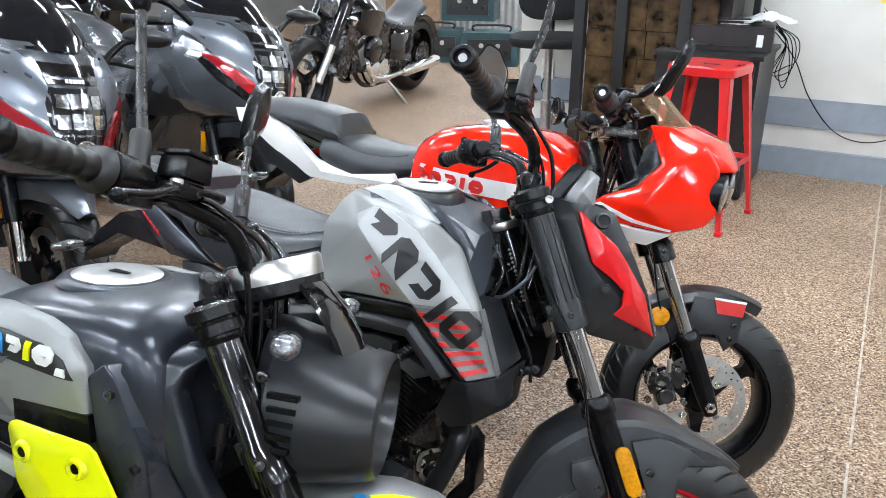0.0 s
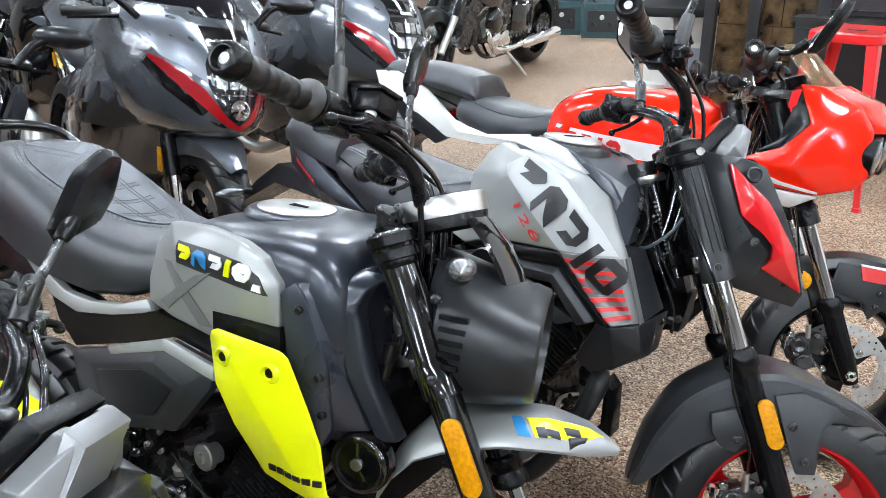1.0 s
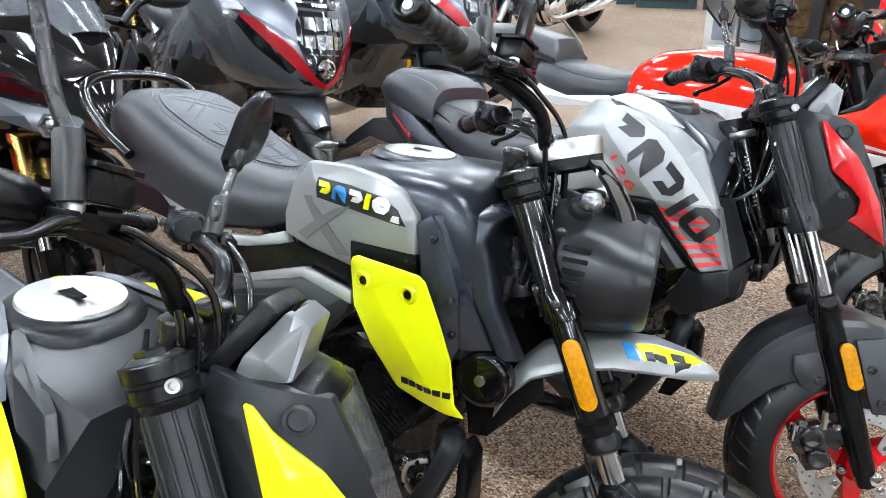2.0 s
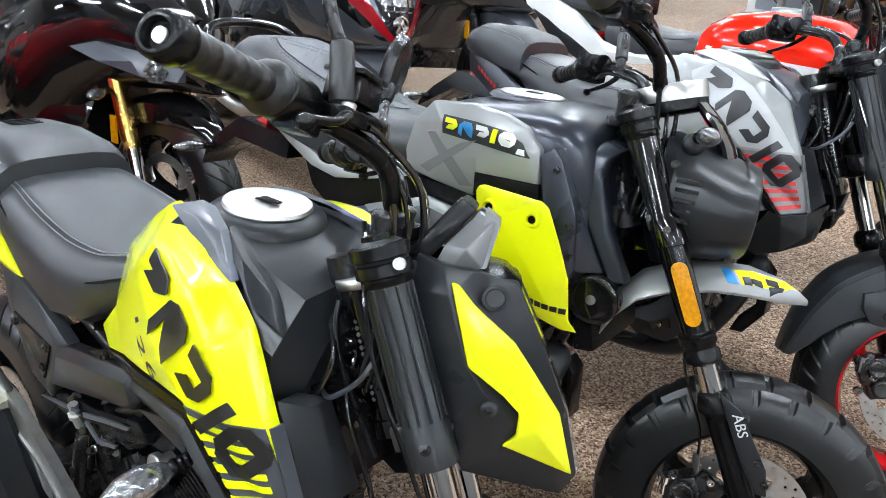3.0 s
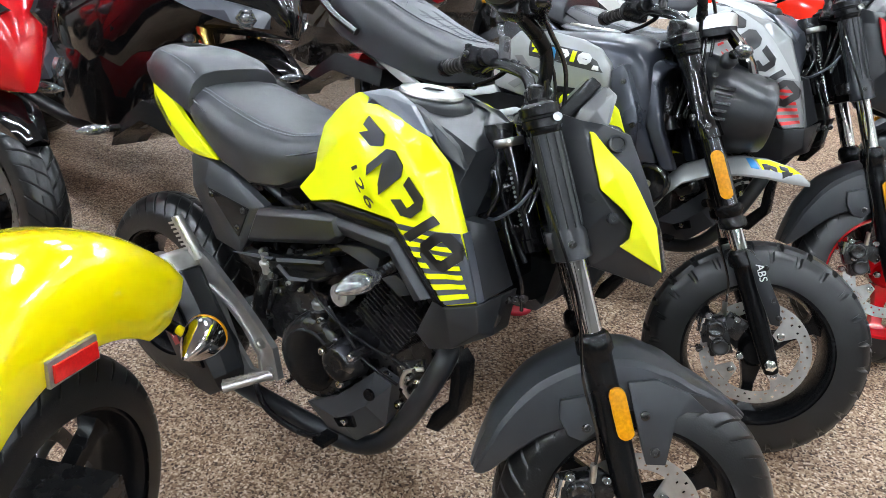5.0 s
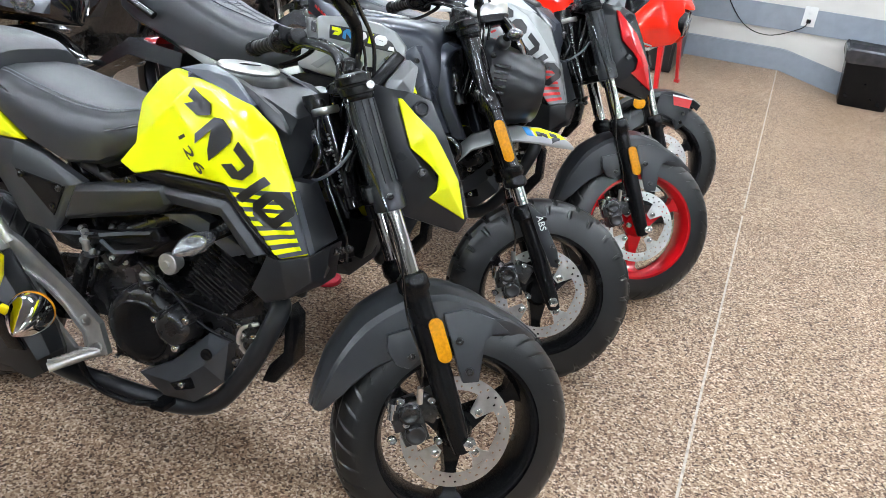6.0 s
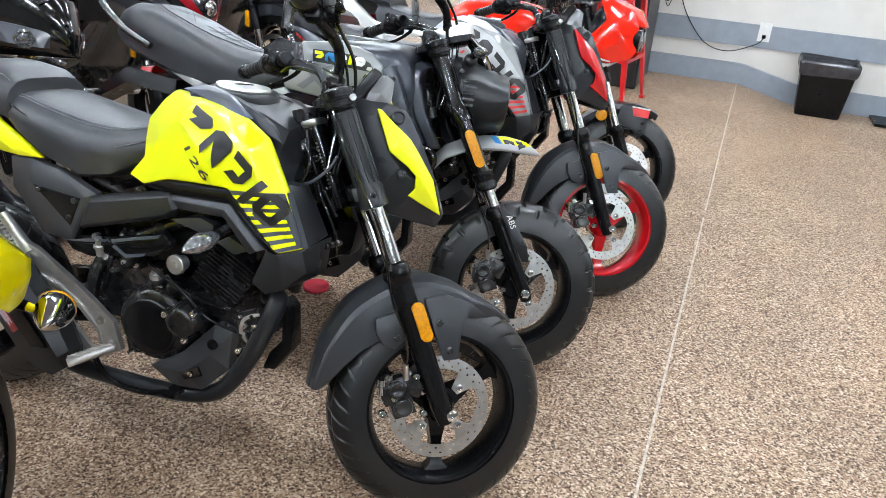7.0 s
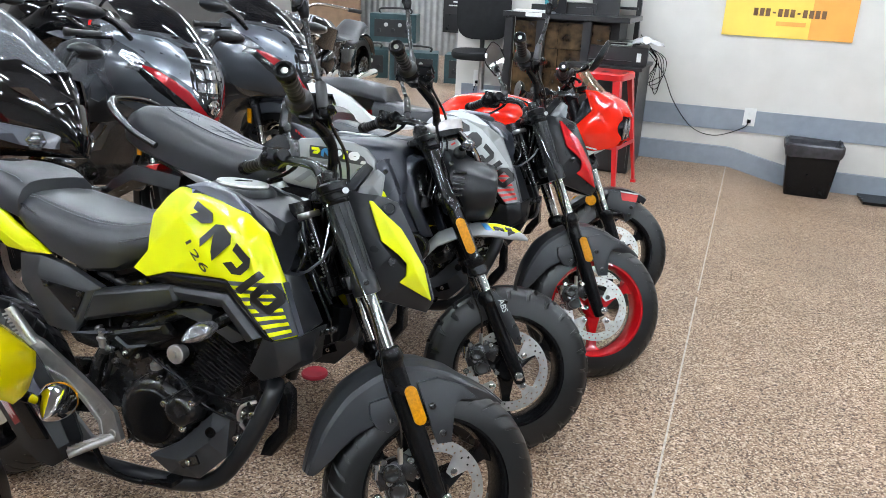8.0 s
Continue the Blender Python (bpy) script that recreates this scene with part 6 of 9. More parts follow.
# ---- the scrambler with yellow side shields ----
def scrambler(m, steer, bar_steer):
    root = thing("scrambler_motorcycle", m, "matte grey small scrambler with yellow side shields and block tread tyres", "motorcycle", "small motorcycles in a row")
    S = steer_matrix(TOP, RAKE, steer)
    F = S @ Matrix(((1, 0, -0.055, 0.055 * 0.237), (0, 1, 0, 0), (0, 0, 1, 0), (0, 0, 0, 1)))  # longer rake of this fork
    rear_end(root, True)
    frame_and_swingarm(root)
    engine(root, 0.59, 0.33)
    exhaust(root, lift=0.07)
    footrests(root, False)
    wheel_parts(root, (WB - 0.013, 0.222), 0.245, 0.128, 0.162, MATTE, S, "front", True, disc_r=0.118)
    forks(root, F, FORKB, MATTE, 0.70, 0.46, 0.0262, 0.0225, False)
    brake_hose(root, S, -0.080)
    caliper(root, S)
    # long gloss legs with amber reflectors and the sliders' guard plates
    for s in (-1, 1):
        b = BM()
        rod(b, fork_point(0.73, s * 0.095), fork_point(0.535, s * 0.095), 0.0240, seg=24)
        part("fork_sleeve", moved(b, F), FORKB, root, "gloss black fork leg")
        b = BM()
        p0, d = fork_point(0.56, s * 0.095), fork_point(0.50, s * 0.095) - fork_point(0.56, s * 0.095)
        turned(b, p0, d, [(0, 0.026), (0.004, 0.031), (0.02, 0.031), (0.024, 0.027), (0.03, 0.027), (0.034, 0.031), (0.05, 0.031), (0.055, 0.025)], 16)
        part("fork_seal", moved(b, F), MATTE, root)
        b = BM()
        y = s * 0.128
        plate(b, [(fx(0.47) + 0.01, y, 0.475), (fx(0.47) + 0.05, y, 0.45), (fx(0.36) + 0.055, y, 0.36), (fx(0.33) + 0.05, y, 0.315), (fx(0.33) + 0.03, y, 0.315), (fx(0.38) + 0.012, y, 0.385)], -s * 0.006)
        g = part("fork_guard", moved(b, F), DARK, root, "black fork guard plate", bevel=0.003)
        b = BM()
        for z in (0.44, 0.37, 0.335):
            bolt(b, (fx(z) + 0.045, y, z), (0, s, 0), 0.006)
        part("guard_bolt", moved(b, F), ENGINE, g)
    write("ABS", 0.024, PAPER, root, F @ Matrix.Translation((fx(0.43) + 0.026, -0.1345, 0.425)) @ pose(0, 0, 0, 90, 0, 0) @ pose(0, 0, 0, 0, 0, -66), "abs_lettering")
    reflector(root, F, 0.586, 0.662, 0.121, 0.0138, 0.002)
    # high front fender
    b = BM()
    rings = []
    for x, z, w in ((0.925, 0.540, 0.052), (0.945, 0.585, 0.064), (0.975, 0.622, 0.070), (1.03, 0.650, 0.072), (1.09, 0.666, 0.070), (1.15, 0.670, 0.060), (1.205, 0.661, 0.040), (1.235, 0.648, 0.020), (1.252, 0.638, 0.005)):
        k = min(1.0, w / 0.05)
        pr = [(-w, -0.034 * k), (-w * 0.93, -0.020 * k), (-w * 0.62, 0.000), (-w * 0.5, 0.004 * k), (0, 0.006 * k), (w * 0.5, 0.004 * k), (w * 0.62, 0.000), (w * 0.93, -0.020 * k), (w, -0.034 * k)]
        rings.append([V(x, y, z + dz) for y, dz in pr] + [V(x, y * 0.94, z + dz - 0.005) for y, dz in pr[::-1]])
    skin(b, rings)
    bmesh.ops.recalc_face_normals(b, faces=b.faces)
    fb = BVHTree.FromBMesh(b)
    f = part("front_fender", moved(b, S), SILVER, root, "silver high front mudguard", angle=40)
    for mt, q in ((BLUEINK, [(1.098, -0.040), (1.112, -0.038), (1.130, -0.058), (1.112, -0.060)]), (YELLOW, [(1.119, -0.038), (1.150, -0.033), (1.180, -0.025), (1.212, -0.015), (1.228, -0.010), (1.205, -0.033), (1.170, -0.047), (1.136, -0.057)])):
        b = BM()
        drape_top(b, fb, q, 0.0015, 0.003, 4)
        part("fender_sticker", moved(b, S), mt, f)
    for q in ([(1.134, -0.048), (1.146, -0.046), (1.152, -0.054), (1.140, -0.056)], [(1.148, -0.047), (1.166, -0.043), (1.170, -0.048), (1.152, -0.052)], [(1.172, -0.036), (1.192, -0.030), (1.197, -0.035), (1.177, -0.041)], [(1.180, -0.043), (1.206, -0.031), (1.203, -0.036), (1.184, -0.047)]):
        b = BM()
        drape_top(b, fb, q, 0.0035, 0.003, 2)
        part("sticker_bar", moved(b, S), BLACKINK, f)
    # tank
    b = BM()
    rows = []
    for x, zt, w, zs in ((0.495, 0.815, 0.09, 0.72), (0.51, 0.842, 0.106, 0.72), (0.54, 0.868, 0.122, 0.72), (0.60, 0.892, 0.140, 0.72), (0.70, 0.904, 0.151, 0.70), (0.80, 0.908, 0.155, 0.68), (0.845, 0.902, 0.151, 0.66), (0.875, 0.882, 0.142, 0.64), (0.895, 0.850, 0.130, 0.63), (0.906, 0.80, 0.120, 0.62), (0.908, 0.75, 0.116, 0.62)):
        rows.append((x, [(0, zt), (w * 0.35, zt - 0.001), (w * 0.62, zt - 0.005), (w * 0.80, zt - 0.013), (w * 0.91, zt - 0.026), (w * 0.97, zt - 0.044), (w, zt - 0.072), (w * 1.02, zs), (w * 0.8, zs - 0.05), (0, zs - 0.06)]))
    loft(b, rows)
    bmesh.ops.subdivide_edges(b, edges=b.edges[:], cuts=2, use_grid_fill=True)
    for _ in range(3):
        bmesh.ops.smooth_vert(b, verts=b.verts, factor=0.5, use_axis_x=True, use_axis_y=True, use_axis_z=True)
    part("tank", b, SLATE, root, "satin slate blue tank", angle=60)
    b = BM()
    turned(b, (0.692, 0, 0.899), (0.03, 0, 1), [(0, 0.082), (0.006, 0.077), (0.009, 0.072), (0.009, 0.064)], 36)
    part("filler_collar", b, SLATE, root)
    b = BM()
    turned(b, (0.692, 0, 0.906), (0.03, 0, 1), [(0, 0.06), (0.004, 0.062), (0.006, 0.059), (0.007, 0.04), (0.006, 0.01)], 36)
    cap = part("fuel_cap", b, STEEL, root, "brushed metal fuel cap")
    b = BM()
    plate(b, [(0.680, -0.006, 0.9125), (0.712, -0.002, 0.9125), (0.712, 0.004, 0.9125), (0.680, 0.008, 0.9125)], 0.002, (0, 0, 1))
    part("lock_flap", b, MATTE, cap)
    for s in (-1, 1):
        b = BM()
        facets(b, [(0.562, 0.134, 0.880), (0.653, 0.149, 0.890), (0.731, 0.157, 0.884), (0.779, 0.161, 0.869), (0.813, 0.164, 0.838), (0.818, 0.168, 0.774), (0.693, 0.171, 0.770), (0.692, 0.164, 0.724), (0.592, 0.156, 0.732), (0.520, 0.140, 0.739), (0.503, 0.128, 0.772), (0.512, 0.120, 0.832), (0.605, 0.163, 0.850), (0.730, 0.172, 0.850), (0.790, 0.172, 0.826), (0.600, 0.160, 0.770), (0.690, 0.170, 0.800)], [[0, 1, 12], [1, 2, 13, 12], [2, 3, 13], [3, 4, 14, 13], [4, 5, 14], [5, 6, 16, 14], [13, 14, 16, 12], [12, 16, 15], [6, 7, 15, 16], [7, 8, 15], [8, 9, 15], [9, 10, 15], [10, 11, 12, 15], [11, 0, 12]], 0.02, s)
        soften(b, 0.004, 0.05, 3)
        bvh = BVHTree.FromBMesh(b)
        pan = part("tank_panel", b, SILVER, root, "satin silver tank side", angle=35)
        b = BM()
        drape(b, bvh, [(0.606, 0.862), (0.680, 0.862), (0.744, 0.858), (0.780, 0.842), (0.799, 0.819), (0.774, 0.819), (0.700, 0.824), (0.611, 0.828)], s, 0.0018, 0.003, 0.17, 4)
        part("badge_field", b, BLACKINK, pan)
        o = [0.613, 0.833]
        for (kind, w), mt in zip(SMALL_BLOCKS, (YELLOW, BLUEINK, WHITEP, YELLOW, WHITEP)):
            for poly in block_shapes(kind, w * 0.50, 0.0255):
                b = BM()
                decal(b, bvh, poly, o, -2, s, 0.0042)
                part("wordmark_block", b, mt, pan)
            o = [o[0] + w * 0.50 + 0.0045, o[1] - 0.0004]
        b = BM()
        decal(b, bvh, [(0, 0), (0.017, 0), (0.014, 0.010), (0.003, 0.010)], (o[0] + 0.001, 0.8225), -2, s, 0.0042)
        part("wordmark_block", b, WHITEP, pan)
        for q in ([(0.566, 0.822), (0.592, 0.826), (0.690, 0.742), (0.660, 0.737)], [(0.690, 0.830), (0.655, 0.818), (0.560, 0.752), (0.584, 0.745)]):
            b = BM()
            drape(b, bvh, q, s, 0.0012 + 0.0012 * (q[0][0] > 0.6), 0.002, 0.16, 3)
            part("cross_mark", b, MIDGREY, pan, "grey painted cross")
        b = BM()
        plate(b, [(0.693, s * 0.160, 0.772), (0.822, s * 0.160, 0.777), (0.826, s * 0.160, 0.740), (0.696, s * 0.160, 0.730)], s * 0.010)
        part("tank_seam_band", b, MATTE, root, "black band under the tank side", bevel=0.002)
        # slate shroud over the tank's front corner, with the rounded guard ahead of it
        b = BM()
        facets(b, [(0.813, 0.164, 0.826), (0.836, 0.160, 0.846), (0.852, 0.157, 0.826), (0.884, 0.153, 0.752), (0.893, 0.152, 0.728), (0.900, 0.143, 0.635), (0.894, 0.160, 0.610), (0.870, 0.166, 0.671), (0.835, 0.169, 0.744)], [[0, 1, 2], [0, 2, 3, 8], [3, 4, 7, 8], [4, 5, 6, 7]], 0.02, s)
        soften(b, 0.003, 0.08)
        sp = part("tank_shroud", b, SLATE, root, "satin slate side shroud", angle=30)
        b = BM()
        facets(b, [(0.836, 0.158, 0.845), (0.870, 0.128, 0.850), (0.872, 0.126, 0.817), (0.902, 0.124, 0.713), (0.941, 0.112, 0.633), (0.900, 0.141, 0.630), (0.893, 0.150, 0.728), (0.884, 0.151, 0.752), (0.852, 0.155, 0.826)], [[0, 1, 2, 8], [2, 3, 7, 8], [3, 6, 7], [3, 4, 5, 6]], 0.02, s)
        soften(b, 0.003, 0.08)
        part("tank_shroud", b, SLATE, root, "satin slate inner shroud", angle=30)
        b = BM()
        facets(b, [(0.893, 0.080, 0.866), (0.876, 0.112, 0.848), (0.872, 0.127, 0.815), (0.904, 0.127, 0.712), (0.952, 0.110, 0.618), (0.935, 0.076, 0.858), (0.915, 0.108, 0.840), (0.908, 0.118, 0.812), (0.938, 0.118, 0.714), (0.982, 0.100, 0.622)], [[0, 1, 6, 5], [1, 2, 7, 6], [2, 3, 8, 7], [3, 4, 9, 8]], 0.03, s)
        soften(b, 0.007, 0.2, 3)
        part("radiator_guard", b, SLATE, root, "rounded slate radiator guard", angle=40)
        b = BM()
        for q in ((0.846, 0.808, 0.160), (0.892, 0.660, 0.156), (0.884, 0.715, 0.156)):
            bolt(b, (q[0], s * q[2], q[1]), (0, s, 0), 0.006)
        part("shroud_fitting", b, ENGINE, sp)
        # round horn behind the shield
        b = BM()
        turned(b, (0.934, s * 0.100, 0.585), (0.1, s, 0), [(0, 0.046), (0.026, 0.046), (0.030, 0.042), (0.030, 0.036), (0.026, 0.034), (0.027, 0.010)], 28)
        hn = part("horn_body", b, GLOSSB, root, "round black horn")
        b = BM()
        turned(b, (0.934, s * 0.126, 0.585), (0.1, s, 0), [(0, 0.009), (0.005, 0.009), (0.006, 0.004)], 12)
        part("horn_cap", b, STEEL, hn)
        # yellow shield
        b = BM()
        facets(b, [(0.717, 0.196, 0.745), (0.722, 0.198, 0.756), (0.734, 0.199, 0.761), (0.848, 0.198, 0.757), (0.860, 0.196, 0.748), (0.888, 0.188, 0.684), (0.909, 0.180, 0.626), (0.918, 0.172, 0.551), (0.935, 0.166, 0.531), (0.905, 0.172, 0.530), (0.863, 0.178, 0.540), (0.819, 0.184, 0.554), (0.765, 0.192, 0.617), (0.730, 0.196, 0.674), (0.775, 0.207, 0.715), (0.830, 0.202, 0.650), (0.875, 0.192, 0.585)], [[0, 1, 14, 13], [1, 2, 14], [2, 3, 14], [3, 4, 5, 15, 14], [5, 6, 16, 15], [6, 7, 16], [7, 8, 9, 16], [9, 10, 16], [10, 11, 15, 16], [11, 12, 15], [12, 13, 14, 15]], 0.006, s)
        soften(b, 0.003, 0.04, 2)
        shb = BVHTree.FromBMesh(b)
        sh = part("side_shield", b, YELLOW, root, "bright yellow side shield plate", angle=35)
        for px, pz in ((0.753, 0.725), (0.835, 0.722)):
            hy = abs(on_surface(shb, px, pz, s, 0, 0.2).y)
            b = BM()
            turned(b, (px, s * (hy - 0.002), pz), (0, s, 0), [(0, 0.016), (0.004, 0.0145), (0.007, 0.013), (0.0075, 0.010), (0.003, 0.0075)], 20)
            e = part("shield_boss", b, YELLOW, sh)
            b = BM()
            turned(b, (px, s * (hy + 0.0005), pz), (0, s, 0), [(0, 0.0075), (0.002, 0.007)], 12)
            part("shield_bolt", b, MATTE, e)
        b = BM()
        for k in range(6):
            x0, z0 = 0.830 + 0.0145 * k, 0.577 - 0.0008 * k
            drape(b, shb, [(x0, z0), (x0 + 0.011, z0), (x0 + 0.011, z0 - 0.010), (x0, z0 - 0.010)], s, 0.002, 0.002, 0.18, 1)
        part("wordmark_bar", b, BLACKINK, sh)
        # side covers
        b = BM()
        facets(b, [(0.100, 0.110, 0.770), (0.220, 0.134, 0.732), (0.300, 0.140, 0.703), (0.374, 0.144, 0.703), (0.450, 0.147, 0.716), (0.520, 0.146, 0.742), (0.540, 0.150, 0.724), (0.440, 0.152, 0.696), (0.343, 0.148, 0.676), (0.270, 0.142, 0.686), (0.190, 0.130, 0.718), (0.090, 0.106, 0.758)], [[0, 1, 10, 11], [1, 2, 9, 10], [2, 3, 8, 9], [3, 4, 7, 8], [4, 5, 6, 7]], 0.015, s)
        soften(b, 0.002, 0.1)
        part("rail_trim", b, SILVER, root, "silver strip under the seat", angle=30)
        b = BM()
        facets(b, [(0.235, 0.128, 0.700), (0.343, 0.142, 0.680), (0.440, 0.148, 0.700), (0.545, 0.150, 0.728), (0.692, 0.160, 0.726), (0.712, 0.164, 0.690), (0.600, 0.156, 0.700), (0.447, 0.148, 0.645), (0.325, 0.138, 0.605), (0.265, 0.130, 0.640)], [[0, 1, 8, 9], [1, 2, 7, 8], [2, 3, 6, 7], [3, 4, 5, 6]], 0.02, s)
        part("side_cover", b, MATTE, root, "black cover under the seat", angle=25)
        b = BM()
        facets(b, [(0.325, 0.146, 0.600), (0.447, 0.158, 0.640), (0.603, 0.172, 0.696), (0.712, 0.180, 0.684), (0.700, 0.178, 0.648), (0.616, 0.168, 0.545), (0.435, 0.156, 0.490), (0.345, 0.148, 0.530), (0.400, 0.162, 0.600), (0.580, 0.184, 0.660), (0.650, 0.186, 0.640), (0.590, 0.178, 0.560), (0.440, 0.166, 0.520)], [[0, 1, 8], [1, 2, 9, 8], [2, 3, 10, 9], [3, 4, 10], [4, 5, 11, 10], [5, 6, 12, 11], [6, 7, 12], [7, 0, 8, 12], [8, 9, 10, 11, 12]], 0.02, s)
        soften(b, 0.002, 0.08)
        sc = part("side_cover", b, FENDER, root, "charcoal plastic side cover", angle=25)
        b = BM()
        plate(b, [(0.430, s * 0.168, 0.600), (0.560, s * 0.182, 0.642), (0.628, s * 0.184, 0.628), (0.580, s * 0.178, 0.566), (0.450, s * 0.167, 0.530)], s * 0.004)
        part("cover_inset", b, DARK, sc, bevel=0.0015)
        b = BM()
        facets(b, [(0.440, 0.160, 0.642), (0.600, 0.175, 0.702), (0.712, 0.183, 0.690), (0.716, 0.186, 0.668), (0.602, 0.180, 0.684), (0.455, 0.164, 0.632)], [[0, 1, 4, 5], [1, 2, 3, 4]], 0.008, s)
        soften(b, 0.0015, 0.1)
        part("trim_strip", b, SILVER, sc, "silver trim strip", angle=30)
    b = BM()
    box(b, (0.90, 0, 0.60), (0.035, 0.2, 0.26), pose(0, 0, 0, 0, -12, 0).to_3x3())
    part("radiator", b, MATTE, root, bevel=0.004)
    # seat and grab rail
    b = BM()
    loft(b, seat_stations([(-0.085, 0.880, 0.070, 0.83), (-0.065, 0.912, 0.092, 0.81), (-0.01, 0.936, 0.116, 0.785), (0.06, 0.936, 0.130, 0.765), (0.15, 0.906, 0.138, 0.735), (0.25, 0.864, 0.140, 0.712), (0.35, 0.832, 0.138, 0.706), (0.44, 0.822, 0.125, 0.72), (0.52, 0.830, 0.104, 0.75)]))
    bmesh.ops.subdivide_edges(b, edges=b.edges[:], cuts=1, use_grid_fill=True, smooth=0.5)
    bmesh.ops.recalc_face_normals(b, faces=b.faces)
    seat_bvh = BVHTree.FromBMesh(b)
    part("seat", b, VINYL, root, "thick grey vinyl seat with quilted inset", angle=50)
    n = 28
    ol = [(0.20 + 0.20 * math.cos(2 * math.pi * k / n) * (1.0 if math.cos(2 * math.pi * k / n) > 0 else 0.85), 0.078 * math.sin(2 * math.pi * k / n) * (1.15 - 0.3 * math.cos(2 * math.pi * k / n))) for k in range(n)]
    b = BM()
    drape_top(b, seat_bvh, ol, 0.003, 0.005, 4)
    ins = part("seat_inset", b, VINYL2, root, "quilted slate inset", angle=50)
    b = BM()
    for k in (1.05, 1.11):
        stitch(b, seat_bvh, [(0.20 + (x - 0.20) * k, y * (k + 0.01)) for x, y in ol + ol[:1]], 0.0011, 0.008, 0.3)
    part("inset_stitching", b, PALETHREAD, ins)
    b = BM()
    for x0, x1 in ((0.062, 0.150), (0.088, 0.176), (0.150, 0.062), (0.176, 0.088)):
        stitch(b, seat_bvh, [(x0, -0.060), (x1, 0.060)], 0.0011, 0.006, 0.06, 0.0036)
    part("cross_stitching", b, PALETHREAD, ins, "pale stitched cross")
    b = BM()
    for k in range(3):
        for e in (0.0, 0.010):
            x0 = 0.225 + 0.052 * k + e
            stitch(b, seat_bvh, [(x0, -0.062 + 0.008 * k), (x0 + 0.012, 0.0), (x0, 0.062 - 0.008 * k)], 0.0010, 0.006, 0.06, 0.0036)
    for y0 in (-0.028, -0.020, 0.020, 0.028):
        stitch(b, seat_bvh, [(0.200, y0 * 1.25), (0.380, y0 * 0.85)], 0.0010, 0.006, 0.06, 0.0036)
    part("quilt_stitching", b, DARKTHREAD, ins)
    b = BM()
    tube(b, [(0.085, -0.146, 0.808), (0.0, -0.146, 0.848), (-0.075, -0.140, 0.905), (-0.105, -0.112, 0.938), (-0.118, -0.05, 0.952), (-0.118, 0.05, 0.952), (-0.105, 0.112, 0.938), (-0.075, 0.140, 0.905), (0.0, 0.146, 0.848), (0.085, 0.146, 0.808)], 0.0115, 10)
    part("grab_rail", b, GLOSSB, root, "black tubular grab rail")
    # headlight drum
    b = BM()
    rings = []
    for x, w, zt, zb in ((0.965, 0.075, 0.895, 0.745), (0.985, 0.110, 0.892, 0.690), (1.03, 0.122, 0.880, 0.668), (1.09, 0.120, 0.862, 0.676), (1.118, 0.114, 0.850, 0.690), (1.10, 0.104, 0.842, 0.700), (1.06, 0.08, 0.82, 0.725)):
        zc, h = (zt + zb) / 2, (zt - zb) / 2
        rings.append([V(x + 0.08 * (q * 0.0), w * math.cos(a) * (1 if abs(math.sin(a)) < 0.9 else 0.9), zc + h * math.sin(a)) for a in [2 * math.pi * k / 28 for k in range(28)] for q in (1,)])
    skin(b, rings)
    hd = part("headlight_shell", moved(b, S), DARK, root, "large charcoal headlight shell", angle=30)
    b = BM()
    rim = lambda x, w, zt, zb: [V(x, w * math.cos(2 * math.pi * k / 36), (zt + zb) / 2 + (zt - zb) / 2 * math.sin(2 * math.pi * k / 36)) for k in range(36)]
    skin(b, [rim(1.100, 0.1205, 0.861, 0.680), rim(1.122, 0.1175, 0.855, 0.686), rim(1.126, 0.112, 0.848, 0.692), rim(1.100, 0.105, 0.842, 0.700)], cap=False)
    part("headlight_rim", moved(b, S), DARK, hd)
    b = BM()
    for s in (-1, 1):
        for k in range(5):
            box(b, (1.012, s * 0.1155, 0.812 - 0.017 * k), (0.040 - 0.003 * k, 0.010, 0.007), pose(0, 0, 0, 0, 0, 8 * s).to_3x3())
    part("louvre", moved(b, S), MATTE, hd, bevel=0.002)
    b = BM()
    turned(b, (1.045, 0, 0.771), (1, 0, 0), [(-0.01, 0.08), (0.006, 0.08), (0.010, 0.07), (0.014, 0.05)], 32)
    for v in b.verts:
        v.co.z = 0.771 + (v.co.z - 0.771) * 0.66
    part("headlight_lens", moved(b, S), LENS, hd, "clear headlight lens")
    for s in (-1, 1):
        b = BM()
        turned(b, (1.005, s * 0.092, 0.872), (0.1, s, 0.25), [(0, 0.019), (0.012, 0.0185), (0.018, 0.015), (0.021, 0.009), (0.0215, 0.003)], 20)
        part("lamp_mount", moved(b, S), DARK, root, "rounded charcoal lamp mount")
        b = BM()
        bolt(b, (0.985, s * 0.118, 0.835), (0, s, 0), 0.007)
        part("mount_bolt", moved(b, S), ENGINE, root)
        indicator(root, (1.01, s * 0.118, 0.885), (1.03, s * 0.205, 0.89), 0.019, S)
    b = BM()
    ax = V(-0.35, 0, 1)
    turned(b, (0.965, 0, 0.918), ax, [(0, 0.05), (0.006, 0.060), (0.034, 0.062), (0.04, 0.060)], 32)
    g = part("instrument", moved(b, S), MATTE, root, "round instrument pod")
    b = BM()
    turned(b, V(0.965, 0, 0.918) + ax.normalized() * 0.024, ax, [(0, 0.0625), (0.026, 0.0640), (0.030, 0.061), (0.030, 0.054), (0.024, 0.053)], 36)
    part("instrument_ring", moved(b, S), STEEL, g, "brushed metal instrument ring")
    b = BM()
    turned(b, V(0.965, 0, 0.918) + ax.normalized() * 0.044, ax, [(0, 0.0535), (0.002, 0.0535)], 32)
